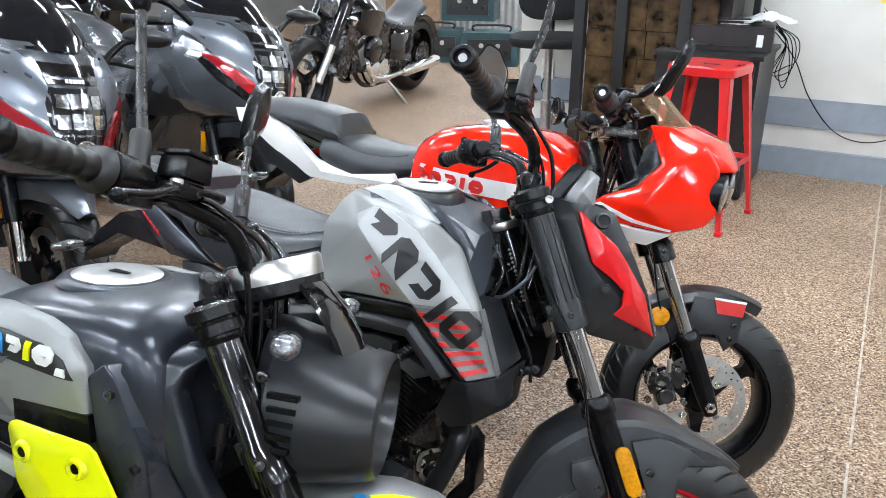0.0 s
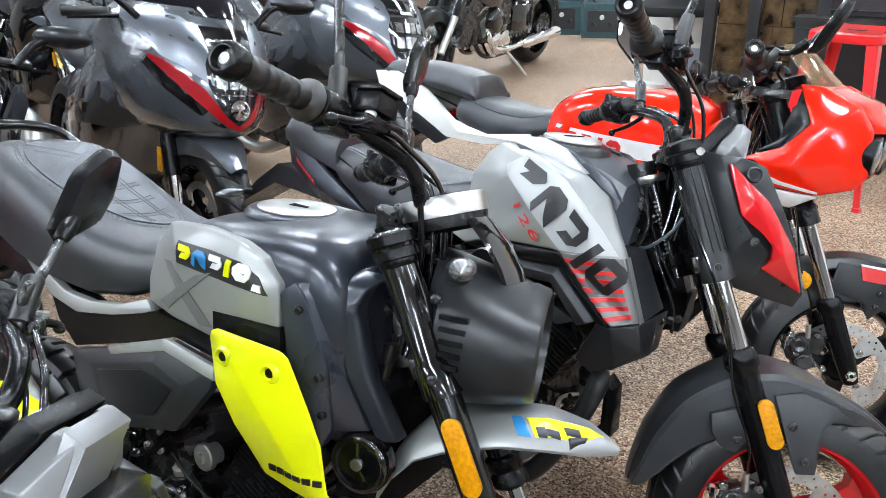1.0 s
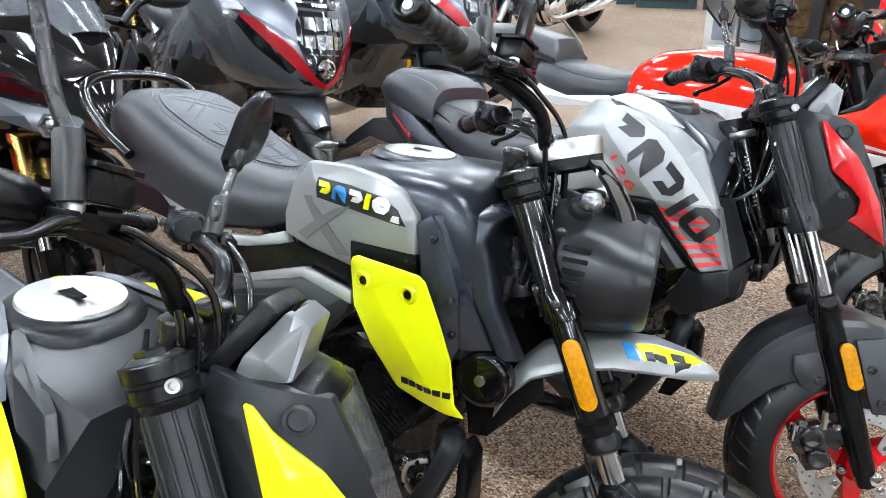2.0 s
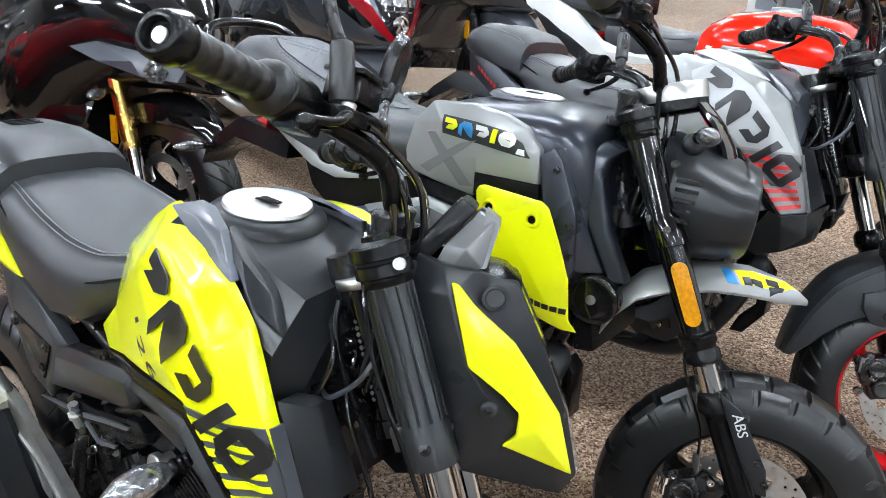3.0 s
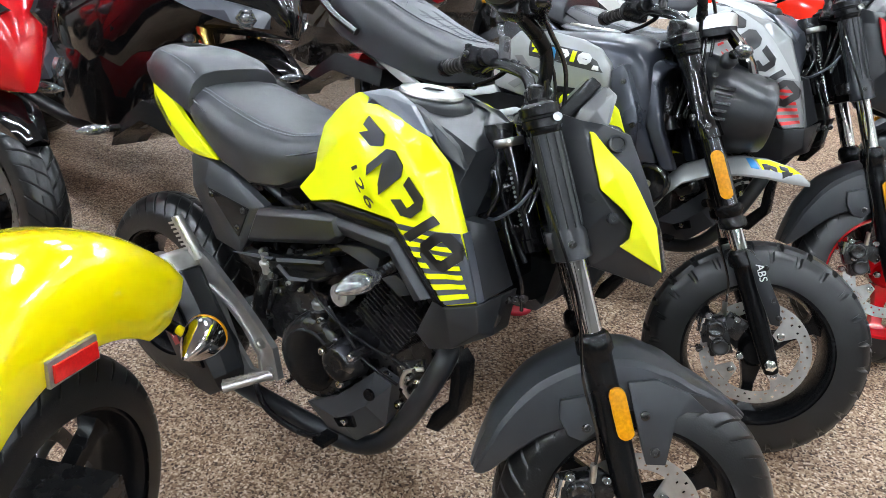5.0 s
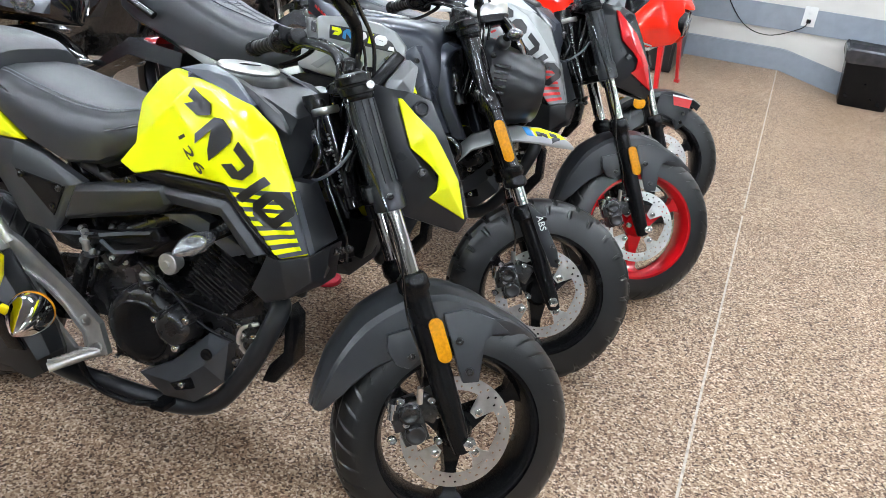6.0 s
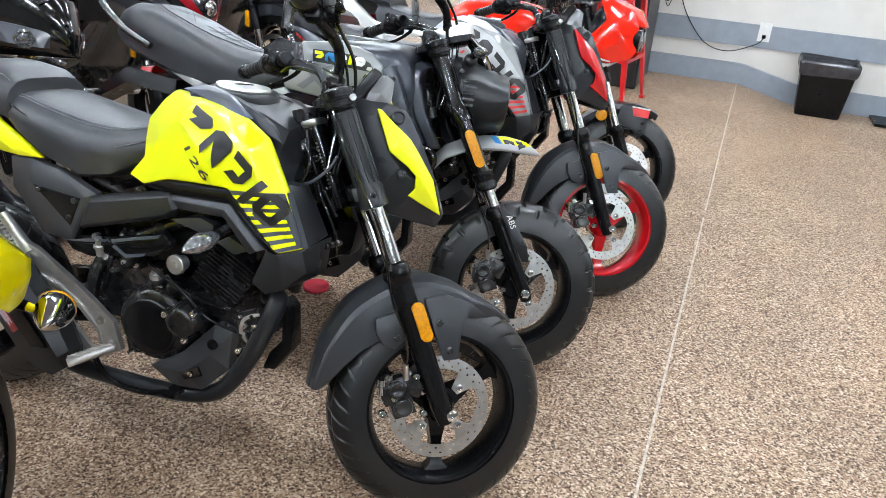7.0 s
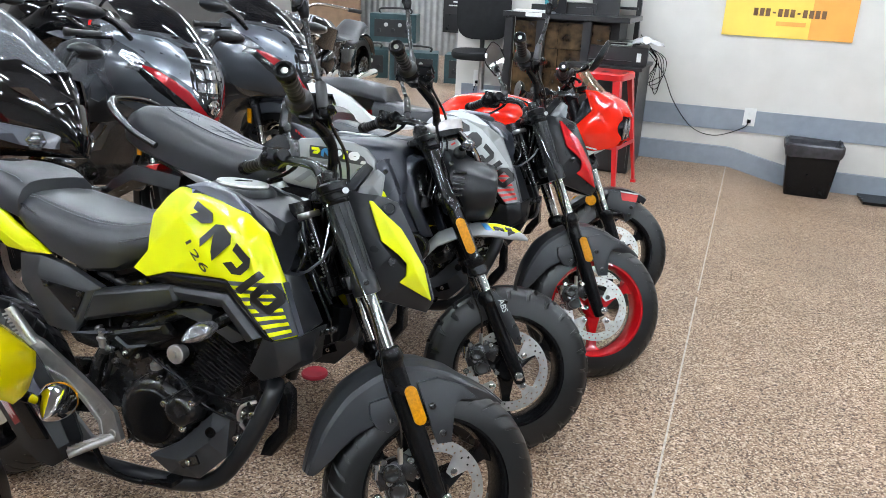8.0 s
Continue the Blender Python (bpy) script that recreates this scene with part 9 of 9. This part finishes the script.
# ---- the yellow machine whose tail shows beside the camera ----
def yellow_tail(m):
    root = thing("yellow_motorcycle", m, "gloss yellow motorcycle with a rounded rear mudguard and chrome indicators", "motorcycle")
    big_wheel(root, 0, 0.280, 0.135, "rear")
    big_wheel(root, 1.46, 0.30, 0.12, "front")
    b = BM()
    rows = []
    for k in range(29):
        t = k / 28
        a = radians(60 + 96 * t)
        w = 0.118 * min(1, (1.001 - t) * 7) ** 0.42
        rr = 0.445
        d = 0.155 * min(1, (1.05 - t) * 4.0)
        pr = [(-w, rr - d), (-w * 1.03, rr - d * 0.6), (-w * 0.96, rr - d * 0.3), (-w * 0.72, rr - d * 0.1), (-w * 0.4, rr - d * 0.02), (0, rr)]
        pr += [(-y, q) for y, q in pr[-2::-1]]
        rows.append([V(q * math.cos(a), y, 0.315 + q * math.sin(a)) for y, q in pr + [(y * 0.95, q - 0.006) for y, q in pr[::-1]]])
    skin(b, rows)
    part("rear_fender", b, YELLOWG, root, "gloss yellow rear mudguard", angle=60)
    for s in (-1, 1):
        b = BM()
        plate(b, [(-0.075, s * 0.117, 0.618), (0.025, s * 0.117, 0.640), (0.030, s * 0.117, 0.600), (-0.072, s * 0.117, 0.578)], s * 0.008)
        rf = part("reflector_frame", b, ALU, root, bevel=0.002)
        b = BM()
        plate(b, [(-0.068, s * 0.1255, 0.612), (0.019, s * 0.1255, 0.632), (0.024, s * 0.1255, 0.606), (-0.065, s * 0.1255, 0.585)], s * 0.005)
        part("side_reflector", b, REDL, rf, "red side reflector", bevel=0.002)
        b = BM()
        tube(b, [(-0.30, s * 0.02, 0.49), (-0.305, s * 0.06, 0.482), (-0.30, s * 0.10, 0.470)], 0.012, 10)
        st = part("indicator_stalk", b, MATTE, root)
        b = BM()
        rod(b, (-0.302, s * 0.098, 0.471), (-0.295, s * 0.125, 0.462), 0.009)
        part("stalk_end", b, YELLOWG, st)
        c, ax = V(-0.318, s * 0.146, 0.456), V(1, 0.05 * s, 0.10).normalized()
        b = BM()
        turned(b, c, ax, [(0.0, 0.0385), (0.012, 0.039), (0.030, 0.035), (0.052, 0.026), (0.072, 0.014), (0.086, 0.005), (0.089, 0.001)], 26)
        part("indicator_shell", b, CHROME, st, "chrome teardrop indicator shell", angle=60)
        b = BM()
        turned(b, c, ax, [(-0.020, 0.004), (-0.018, 0.020), (-0.012, 0.032), (-0.004, 0.0385), (0.0, 0.0395), (0.003, 0.0395)], 26)
        part("indicator_lens", b, ORANGEL, st, "amber indicator lens")
    b = BM()
    box(b, (-0.345, 0, 0.50), (0.05, 0.05, 0.05))
    part("plate_bracket", b, MATTE, root, bevel=0.008)
    b = BM()
    loft(b, seat_stations([(0.05, 0.79, 0.10, 0.72), (0.2, 0.79, 0.15, 0.68), (0.4, 0.74, 0.17, 0.64), (0.6, 0.76, 0.12, 0.66)]))
    part("seat", b, VINYL, root, angle=45)
    b = BM()
    loft(b, [(x, [(0, zt), (w * 0.6, zt - 0.02), (w, zt - 0.09), (w * 0.8, zb), (0, zb)]) for x, zt, w, zb in ((0.6, 0.80, 0.10, 0.66), (0.75, 0.90, 0.17, 0.64), (0.95, 0.92, 0.17, 0.66), (1.1, 0.86, 0.10, 0.72))])
    part("tank", b, YELLOWG, root, angle=45)
    b = BM()
    box(b, (0.7, 0, 0.4), (0.5, 0.3, 0.36))
    box(b, (0.25, 0, 0.34), (0.6, 0.26, 0.06))
    part("engine", b, ENGINE, root, bevel=0.02)
    for s in (-1, 1):
        b = BM()
        rod(b, (1.16, s * 0.1, 0.9), (1.42, s * 0.1, 0.30), 0.024)
        part("fork_leg", b, CHROME, root)
        b = BM()
        tube(b, [(1.12, 0, 0.95), (1.08, s * 0.2, 1.02), (0.98, s * 0.4, 1.0)], 0.013, 8)
        part("handlebar", b, MATTE, root)
    return root


YELLOWG = mat("gloss yellow paint", (0.86, 0.70, 0.0), 0.12, coat=0.8, var=0.03, scale=5)
yellow_tail(pose(-1.32, -0.07, GROUND, 0, 0, -90))


# ---- furniture and small things of the shop ----
def at(u, v, z=0.0, turn=0.0):
    return ROOM @ pose(u, v, z, 0, 0, turn)


st = thing("stool", at(-0.83, 3.92, 0, -9), "red painted sheet metal bar stool", "stool")
H = 0.765
for sx in (-1, 1):
    for sy in (-1, 1):
        b = BM()
        t, f = V(sx * 0.148, sy * 0.148, H - 0.03), V(sx * 0.222, sy * 0.222, 0.012)
        for d in (V(-sx * 0.05, 0, 0), V(0, -sy * 0.05, 0)):
            d2 = d * 0.45
            n = V(0, -sy * 0.004, 0) if d.x else V(-sx * 0.004, 0, 0)
            skin(b, [[t, t + d, t + d + n, t + n], [f, f + d2, f + d2 + n, f + n]])
        lg = part("leg", b, REDM, st)
        b = BM()
        box(b, f + V(-sx * 0.008, -sy * 0.008, -0.003), (0.032, 0.032, 0.02))
        part("rubber_foot", b, REDM, lg, bevel=0.004)
b = BM()
n = 40
def rr_ring(h, z, r=0.05):
    out = []
    for k in range(n):
        a = 2 * math.pi * k / n
        c, s = math.cos(a), math.sin(a)
        out.append(V(h * math.copysign(abs(c) ** 0.28, c), h * math.copysign(abs(s) ** 0.28, s), z))
    return out
skin(b, [rr_ring(0.158, H - 0.045), rr_ring(0.163, H - 0.04), rr_ring(0.163, H - 0.008), rr_ring(0.156, H), rr_ring(0.135, H - 0.003), rr_ring(0.05, H - 0.006)])
sp = part("seat", b, REDM, st, "red square seat pan", angle=40)
# black oval laid on the pan paints the shade inside the grip hole
b = BM()
o = [V(0.045 * math.cos(2 * math.pi * k / 20), 0.014 * math.sin(2 * math.pi * k / 20), H - 0.0055) for k in range(20)]
skin(b, [o, [p + V(0, 0, 0.002) for p in o]])
part("hand_hole", b, BLACKBOX, sp, "black disc for the shade in the grip hole")
q = 0.192
for a, c in (((-q, -q), (q, -q)), ((q, -q), (q, q)), ((q, q), (-q, q)), ((-q, q), (-q, -q))):
    b = BM()
    skin(b, [[V(*a, 0.285), V(*a, 0.31), V(a[0] * 0.97, a[1] * 0.97, 0.31), V(a[0] * 0.97, a[1] * 0.97, 0.285)], [V(*c, 0.285), V(*c, 0.31), V(c[0] * 0.97, c[1] * 0.97, 0.31), V(c[0] * 0.97, c[1] * 0.97, 0.285)]])
    part("foot_rail", b, REDM, st)

cab = thing("cabinet", at(-0.92, 4.56), "black laminate cabinet against the wall", "cabinet")
b = BM()
box(b, (0, 0, 0.38), (0.52, 0.58, 0.72))
part("body", b, BLACKBOX, cab, bevel=0.004)
b = BM()
box(b, (0, 0, 0.752), (0.56, 0.62, 0.022))
part("top", b, BLACKBOX, cab, bevel=0.003)
b = BM()
box(b, (0.0, -0.296, 0.38), (0.48, 0.012, 0.66))
part("door", b, BLACKBOX, cab, bevel=0.003)
b = BM()
box(b, (0.12, -0.314, 0.69), (0.10, 0.004, 0.03))
part("paper_label", b, PAPER, cab, "white paper label")
b = BM()
box(b, (0, 0, 0.01), (0.5, 0.5, 0.02))
part("plinth", b, BLACKBOX, cab)

pr = thing("printer", at(-0.88, 4.56, 0.764, 6), "black printer with a paper stack on it", "printer")
b = BM()
box(b, (0, 0, 0.066), (0.46, 0.38, 0.125))
part("housing", b, BLACKBOX, pr, bevel=0.012)
b = BM()
box(b, (0.17, -0.193, 0.06), (0.03, 0.006, 0.06))
part("control_panel", b, PAPER, pr)
b = BM()
box(b, (-0.03, -0.20, 0.03), (0.30, 0.03, 0.008))
part("paper_tray", b, DARK, pr)
for k in range(5):
    sh = BM()
    box(sh, (0, 0, 0), (0.30, 0.22, 0.006))
    ps = finish("document_folder", sh, (PAPER, BLACKBOX, DARK, PAPER, BLACKBOX)[k], None, bevel=0.001)
    ps.matrix_basis = at(-0.91 + 0.02 * (k % 3), 4.58 - 0.01 * k, 0.8965 + 0.0065 * k, 5 * (k - 2) + 8)
    tagged(ps, "paper folder in a loose stack on the printer", "folder", "folders on the printer")
b = BM()
random.seed(4)
g = [[b.verts.new((0.026 * i, 0.022 * j, 0.03 + 0.022 * random.random() + 0.05 * math.exp(-((i - 5) ** 2 + (j - 4) ** 2) / 9))) for j in range(9)] for i in range(11)]
for i in range(10):
    for j in range(8):
        b.faces.new((g[i][j], g[i + 1][j], g[i + 1][j + 1], g[i][j + 1]))
bag = finish("plastic_bag", b, mat("clear film", (0.75, 0.76, 0.78), 0.2, var=0.1), None, angle=20)
bag.matrix_basis = at(-0.78, 4.40, 0.872, 15)
tagged(bag, "crumpled clear plastic bag on the printer", "bag")

# counter with a stone front, black top and uprights
ct = thing("counter", at(-1.36, 4.62), "black topped counter with a brown stone front", "counter")
b = BM()
box(b, (0.13, 0.0, 1.072), (0.92, 0.62, 0.035))
part("countertop", b, BLACKBOX, ct, bevel=0.004)
random.seed(7)
rz = 0.0
while rz < 0.99:
    h = 0.12 + 0.10 * random.random()
    x = -0.26
    while x < 0.44:
        w = 0.10 + 0.12 * random.random()
        w = min(w, 0.50 - x)
        b = BM()
        box(b, (x + w / 2, -0.20 + 0.012 * random.random(), min(rz + h / 2, 1.02)), (w - 0.003, 0.05 + 0.02 * random.random(), h - 0.003))
        part("stone", b, STONE, ct, bevel=0.006)
        x += w
    rz += h
b = BM()
box(b, (0.11, 0.03, 0.527), (0.78, 0.36, 1.05))
part("core", b, BLACKBOX, ct)
for x in (-0.29, -0.05, 0.29):
    b = BM()
    box(b, (x, -0.26, 0.527), (0.06, 0.05, 1.05))
    part("upright", b, BLACKBOX, ct, bevel=0.004)
b = BM()
box(b, (-0.1, -0.3135, 1.075), (0.12, 0.006, 0.028))
part("edge_label", b, PAPER, ct, "white edge label")
# black shelf uprights behind the counter's end
sf = thing("shelf_unit", at(-0.86, 4.90), "black metal shelf unit behind the counter", "shelf")
for x in (-0.24, 0.06):
    b = BM()
    box(b, (x, 0.0, 0.80), (0.035, 0.045, 1.60))
    part("upright", b, BLACKBOX, sf, bevel=0.003)
for z in (1.14, 1.30, 1.50):
    b = BM()
    box(b, (-0.09, 0.0, z), (0.30, 0.10, 0.018))
    part("shelf_board", b, BLACKBOX, sf, bevel=0.003)
for u, v, s, mt, nm, lb in ((-1.02, 4.72, (0.20, 0.22, 0.15), BLACKBOX, "till", "black till with a sloping lid on the counter"), (-1.42, 4.78, (0.16, 0.10, 0.12), TEALBOX, "carton", "teal cardboard carton on the counter"), (-1.28, 4.38, (0.07, 0.05, 0.11), DARK, "scanner", "dark hand scanner on the counter"), (-1.12, 4.42, (0.12, 0.08, 0.05), BLACKBOX, "telephone", "black telephone on the counter"), (-1.20, 4.55, (0.28, 0.24, 0.08), BLACKBOX, "receiver", "black electronic box on the counter"), (-1.52, 4.45, (0.24, 0.20, 0.012), PAPER, "notepad", "white notepad on the counter"), (-1.48, 4.75, (0.22, 0.18, 0.05), DARK, "card_reader", "dark terminal on the counter")):
    b = BM()
    box(b, (0, 0, s[2] / 2), s)
    ob = finish(nm, b, mt, None, bevel=min(0.006, s[2] * 0.2))
    ob.matrix_basis = at(u, v, 1.0905, 10)
    tagged(ob, lb, nm.replace("_", " "))

# drafting chair
CLOTH = mat("black upholstery cloth", (0.012, 0.012, 0.013), 0.8, spec=0.2, var=0.2, bump=0.4, bscale=500)
ch = thing("office_chair", at(-1.95, 4.66, 0, 20), "black padded drafting chair on a steel post", "chair")
b = BM()
rows = []
for z, k in ((0.70, 0.86), (0.705, 0.95), (0.73, 1.0), (0.755, 0.97), (0.765, 0.86)):
    rows.append([V(0.25 * k * math.copysign(abs(math.cos(a)) ** 0.6, math.cos(a)), 0.24 * k * math.copysign(abs(math.sin(a)) ** 0.6, math.sin(a)), z) for a in [2 * math.pi * i / 32 for i in range(32)]])
skin(b, rows)
part("seat", b, CLOTH, ch, "black padded seat", angle=50)
b = BM()
rows = []
for y, k in ((0.20, 0.88), (0.21, 1.0), (0.25, 1.0), (0.27, 0.9)):
    rows.append([V(0.22 * k * math.copysign(abs(math.cos(a)) ** 0.55, math.cos(a)), y + 0.02 * math.cos(a) ** 2 * -1, 1.07 + 0.24 * k * math.copysign(abs(math.sin(a)) ** 0.55, math.sin(a))) for a in [2 * math.pi * i / 32 for i in range(32)]])
skin(b, rows)
part("backrest", b, CLOTH, ch, "black padded backrest", angle=50)
b = BM()
tube(b, [(0, 0.05, 0.69), (0, 0.22, 0.70), (0, 0.29, 0.82), (0, 0.28, 1.0)], 0.02, 8)
part("back_bracket", b, BLACKBOX, ch)
b = BM()
turned(b, (0, 0, 0.06), (0, 0, 1), [(0, 0.035), (0.3, 0.035), (0.3, 0.024), (0.64, 0.024)], 16)
part("post", b, ALU, ch, "grey steel post")
for k in range(5):
    a = 2 * math.pi * k / 5
    b = BM()
    skin(b, [[V(math.cos(a) * r - math.sin(a) * w, math.sin(a) * r + math.cos(a) * w, z) for w, z in ((-hw, z0), (hw, z0), (hw, z1), (-hw, z1))] for r, hw, z0, z1 in ((0.02, 0.03, 0.06, 0.11), (0.30, 0.018, 0.055, 0.075))])
    lg = part("base_arm", b, BLACKBOX, ch)
    b = BM()
    turned(b, (0.30 * math.cos(a), 0.30 * math.sin(a) - 0.02, 0.03), (0, 1, 0), [(0, 0.024), (0.004, 0.03), (0.036, 0.03), (0.04, 0.024)], 14)
    part("castor", b, BLACKBOX, lg)

# waste bin with its liner
bn = thing("waste_bin", at(0.58, 4.845, -RAMP), "black plastic waste bin with a liner", "bin")
def rect_ring(w, d, z, r=0.03, k=6):
    out = []
    for cx, cy, a0 in ((w - r, d - r, 0), (-(w - r), d - r, 90), (-(w - r), -(d - r), 180), (w - r, -(d - r), 270)):
        for i in range(k + 1):
            a = radians(a0 + 90 * i / k)
            out.append(V(cx + r * math.cos(a), cy + r * math.sin(a), z))
    return out
b = BM()
skin(b, [rect_ring(0.148, 0.105, 0.0), rect_ring(0.15, 0.107, 0.004), rect_ring(0.185, 0.135, 0.36), rect_ring(0.193, 0.142, 0.362), rect_ring(0.193, 0.142, 0.378), rect_ring(0.182, 0.132, 0.378), rect_ring(0.145, 0.102, 0.012)])
part("shell", b, MATTE, bn, "black moulded shell", angle=40)
b = BM()
random.seed(5)
rings = []
for w, d, z in ((0.188, 0.137, 0.30), (0.196, 0.146, 0.335), (0.200, 0.150, 0.375), (0.194, 0.143, 0.39), (0.178, 0.128, 0.385), (0.165, 0.118, 0.30), (0.14, 0.10, 0.22)):
    rings.append([p + V(random.uniform(-0.004, 0.004), random.uniform(-0.004, 0.004), random.uniform(-0.012, 0.012)) for p in rect_ring(w, d, z)])
skin(b, rings, cap=False)
part("liner", b, BAG, bn, "thin dark liner folded over the rim", angle=25)

b = BM()
box(b, (0, 0, 0.012), (0.42, 0.26, 0.02))
mt = finish("floor_tray", b, MATTE, None, bevel=0.008)
mt.matrix_basis = at(1.16, 4.86, -RAMP + 0.002, 3)
tagged(mt, "flat black plastic tray on the floor", "tray")

# outlet plates with plugs and leads
def outlet(u, z):
    o = thing("wall_outlet", at(u, WALL_V - 0.019, z), "white wall outlet with a black plug", "outlet")
    b = BM()
    box(b, (0, 0, 0), (0.085, 0.006, 0.135))
    part("cover_plate", b, WHITEP, o, bevel=0.002)
    for dz in (-0.03, 0.03):
        b = BM()
        turned(b, (0, -0.002, dz), (0, -1, 0), [(0, 0.018), (0.003, 0.018), (0.004, 0.016)], 16)
        part("socket", b, WHITEP, o)
    b = BM()
    box(b, (0, -0.018, -0.03), (0.028, 0.028, 0.024))
    part("plug", b, MATTE, o, bevel=0.004)
    return o


outlet(0.11, 0.40)
outlet(-2.09, 0.50)


def lead(pts, r=0.0032, label="thin black power lead"):
    b = BM()
    tube(b, pts, r, 6, 8)
    c = finish("power_lead", b, MATTE)
    c.matrix_basis = ROOM
    return tagged(c, label, "cable")


W = WALL_V - 0.03
lead([(0.11, W - 0.02, 0.37), (0.07, W, 0.31), (-0.12, W, 0.235), (-0.30, W, 0.28), (-0.46, W, 0.46), (-0.56, W - 0.02, 0.66), (-0.66, W - 0.10, 0.80), (-0.74, W - 0.24, 0.90)])
lead([(-2.09, W - 0.02, 0.47), (-2.12, W, 0.36), (-1.98, W, 0.30), (-1.82, W - 0.02, 0.36), (-1.72, W - 0.06, 0.55)])
random.seed(9)
for k in range(4):
    o = 0.02 * k
    lead([(-0.72, 4.80 + o, 0.88), (-0.62 + o, 4.86, 0.80), (-0.58 + 0.5 * o, 4.88, 0.62 + o), (-0.60, 4.88, 0.52 + 2 * o), (-0.63 - o, 4.87, 0.60), (-0.62, 4.87, 0.78), (-0.75, 4.80, 0.90 + o)], 0.0028)

# sign on the wall: bars stand for its lettering
sg = thing("wall_sign", at(0.255, WALL_V - 0.004, 1.29), "yellow and orange printed wall sign", "sign")
for k, (x0, x1, mt_) in enumerate(((-0.445, -0.15, SIGNY), (-0.15, 0.15, SIGNY), (0.15, 0.445, SIGNO))):
    b = BM()
    box(b, ((x0 + x1) / 2, -0.004, 0), (x1 - x0, 0.008, 0.60))
    part("sign_panel", b, mt_, sg)
INK = mat("brown sign ink", (0.13, 0.06, 0.02), 0.5)
for z, h, w0, n in ((-0.125, 0.055, 0.50, 12), (0.02, 0.04, 0.55, 10), (0.12, 0.06, 0.6, 9)):
    for k in range(n):
        b = BM()
        w = w0 / n
        if n == 12 and k in (3, 7):
            box(b, (-w0 / 2 + w * (k + 0.5), -0.0095, z), (w * 0.5, 0.003, 0.012))
        else:
            box(b, (-w0 / 2 + w * (k + 0.5), -0.0095, z), (w * 0.72, 0.003, h))
        part("text_bar", b, INK, sg)
b = BM()
box(b, (0.02, -0.0095, -0.20), (0.20, 0.003, 0.03))
part("badge_strip", b, SIGNO, sg)

# red puck under a stand
b = BM()
turned(b, (0, 0, 0), (0, 0, 1), [(0.0, 0.036), (0.002, 0.045), (0.010, 0.045), (0.013, 0.040), (0.009, 0.034)], 28)
pk = finish("stand_puck", b, PUCK)
pk.matrix_basis = at(-1.165, 0.715, 0.001)
tagged(pk, "red rubber stand puck on the floor", "puck")

# stacked tool cases and what stands at the far wall
def tool_case(u, v, z, turn, s=(0.62, 0.42, 0.36)):
    t = thing("tool_case", at(u, v, z, turn), "teal and black portable power case", "tool case", "tool cases")
    b = BM()
    box(b, (0, 0, s[2] / 2), s)
    part("shell", b, TEAL, t, bevel=0.03)
    b = BM()
    box(b, (0, -s[1] / 2 - 0.004, s[2] * 0.5), (s[0] * 0.8, 0.012, s[2] * 0.62))
    f = part("front_panel", b, BLACKBOX, t, bevel=0.004)
    for k in range(5):
        b = BM()
        turned(b, (-s[0] * 0.3 + s[0] * 0.15 * k, -s[1] / 2 - 0.009, s[2] * (0.62 if k % 2 else 0.42)), (0, -1, 0), [(0, 0.026), (0.01, 0.026), (0.012, 0.016)], 14)
        part("socket", b, ALU if k % 2 else DARK, f)
    b = BM()
    tube(b, [(-0.2, 0, s[2] - 0.01), (-0.19, 0, s[2] + 0.06), (0.19, 0, s[2] + 0.06), (0.2, 0, s[2] - 0.01)], 0.014, 8)
    part("carry_handle", b, BLACKBOX, t)


for u, v, z, tn in ((-4.05, 8.15, 0, 20), (-3.35, 8.35, 0, 14), (-4.75, 8.1, 0, 24), (-4.5, 8.5, 0.44, 16)):
    tool_case(u, v, z, tn)

b = BM()
n = 120
fr, bk = [], []
for k in range(n + 1):
    u = -7.6 + 3.4 * k / n
    fr.append((u, 0.018 * math.sin(2 * math.pi * k / 4.0 + 0.4)))
for z0, z1 in ((0.0, 2.2),):
    a = [b.verts.new((u, 11.40 + d, z0)) for u, d in fr]
    c = [b.verts.new((u, 11.40 + d, z1)) for u, d in fr]
    for k in range(n):
        b.faces.new((a[k], a[k + 1], c[k + 1], c[k]))
    a2 = [b.verts.new((u, 11.47, z0)) for u, d in fr]
    c2 = [b.verts.new((u, 11.47, z1)) for u, d in fr]
    for k in range(n):
        b.faces.new((a2[k + 1], a2[k], c2[k], c2[k + 1]))
        b.faces.new((c[k], c[k + 1], c2[k + 1], c2[k]))
cg = setting("trim_corrugated_sheet", b, CORR, angle=60)

po = thing("poster", at(-4.55, 11.33, 0.95), "dark printed poster with rows of lines", "poster")
b = BM()
box(b, (0, 0, 0), (0.75, 0.01, 1.1))
part("board", b, BLACKBOX, po)
for k in range(7):
    b = BM()
    box(b, (-0.03 + 0.02 * (k % 3), -0.007, 0.25 - 0.06 * k), (0.5 - 0.04 * (k % 3), 0.004, 0.02))
    part("text_bar", b, PAPER, po)
b = BM()
box(b, (0, -0.007, -0.38), (0.68, 0.004, 0.26))
part("picture_field", b, DARK, po)
b = BM()
box(b, (0, 0, 1.0), (0.9, 0.06, 2.0))
ps = finish("display_panel", b, BRICKY, None, bevel=0.004)
ps.matrix_basis = at(-6.6, 10.6, 0, 8)
tagged(ps, "tan free standing display panel", "panel")
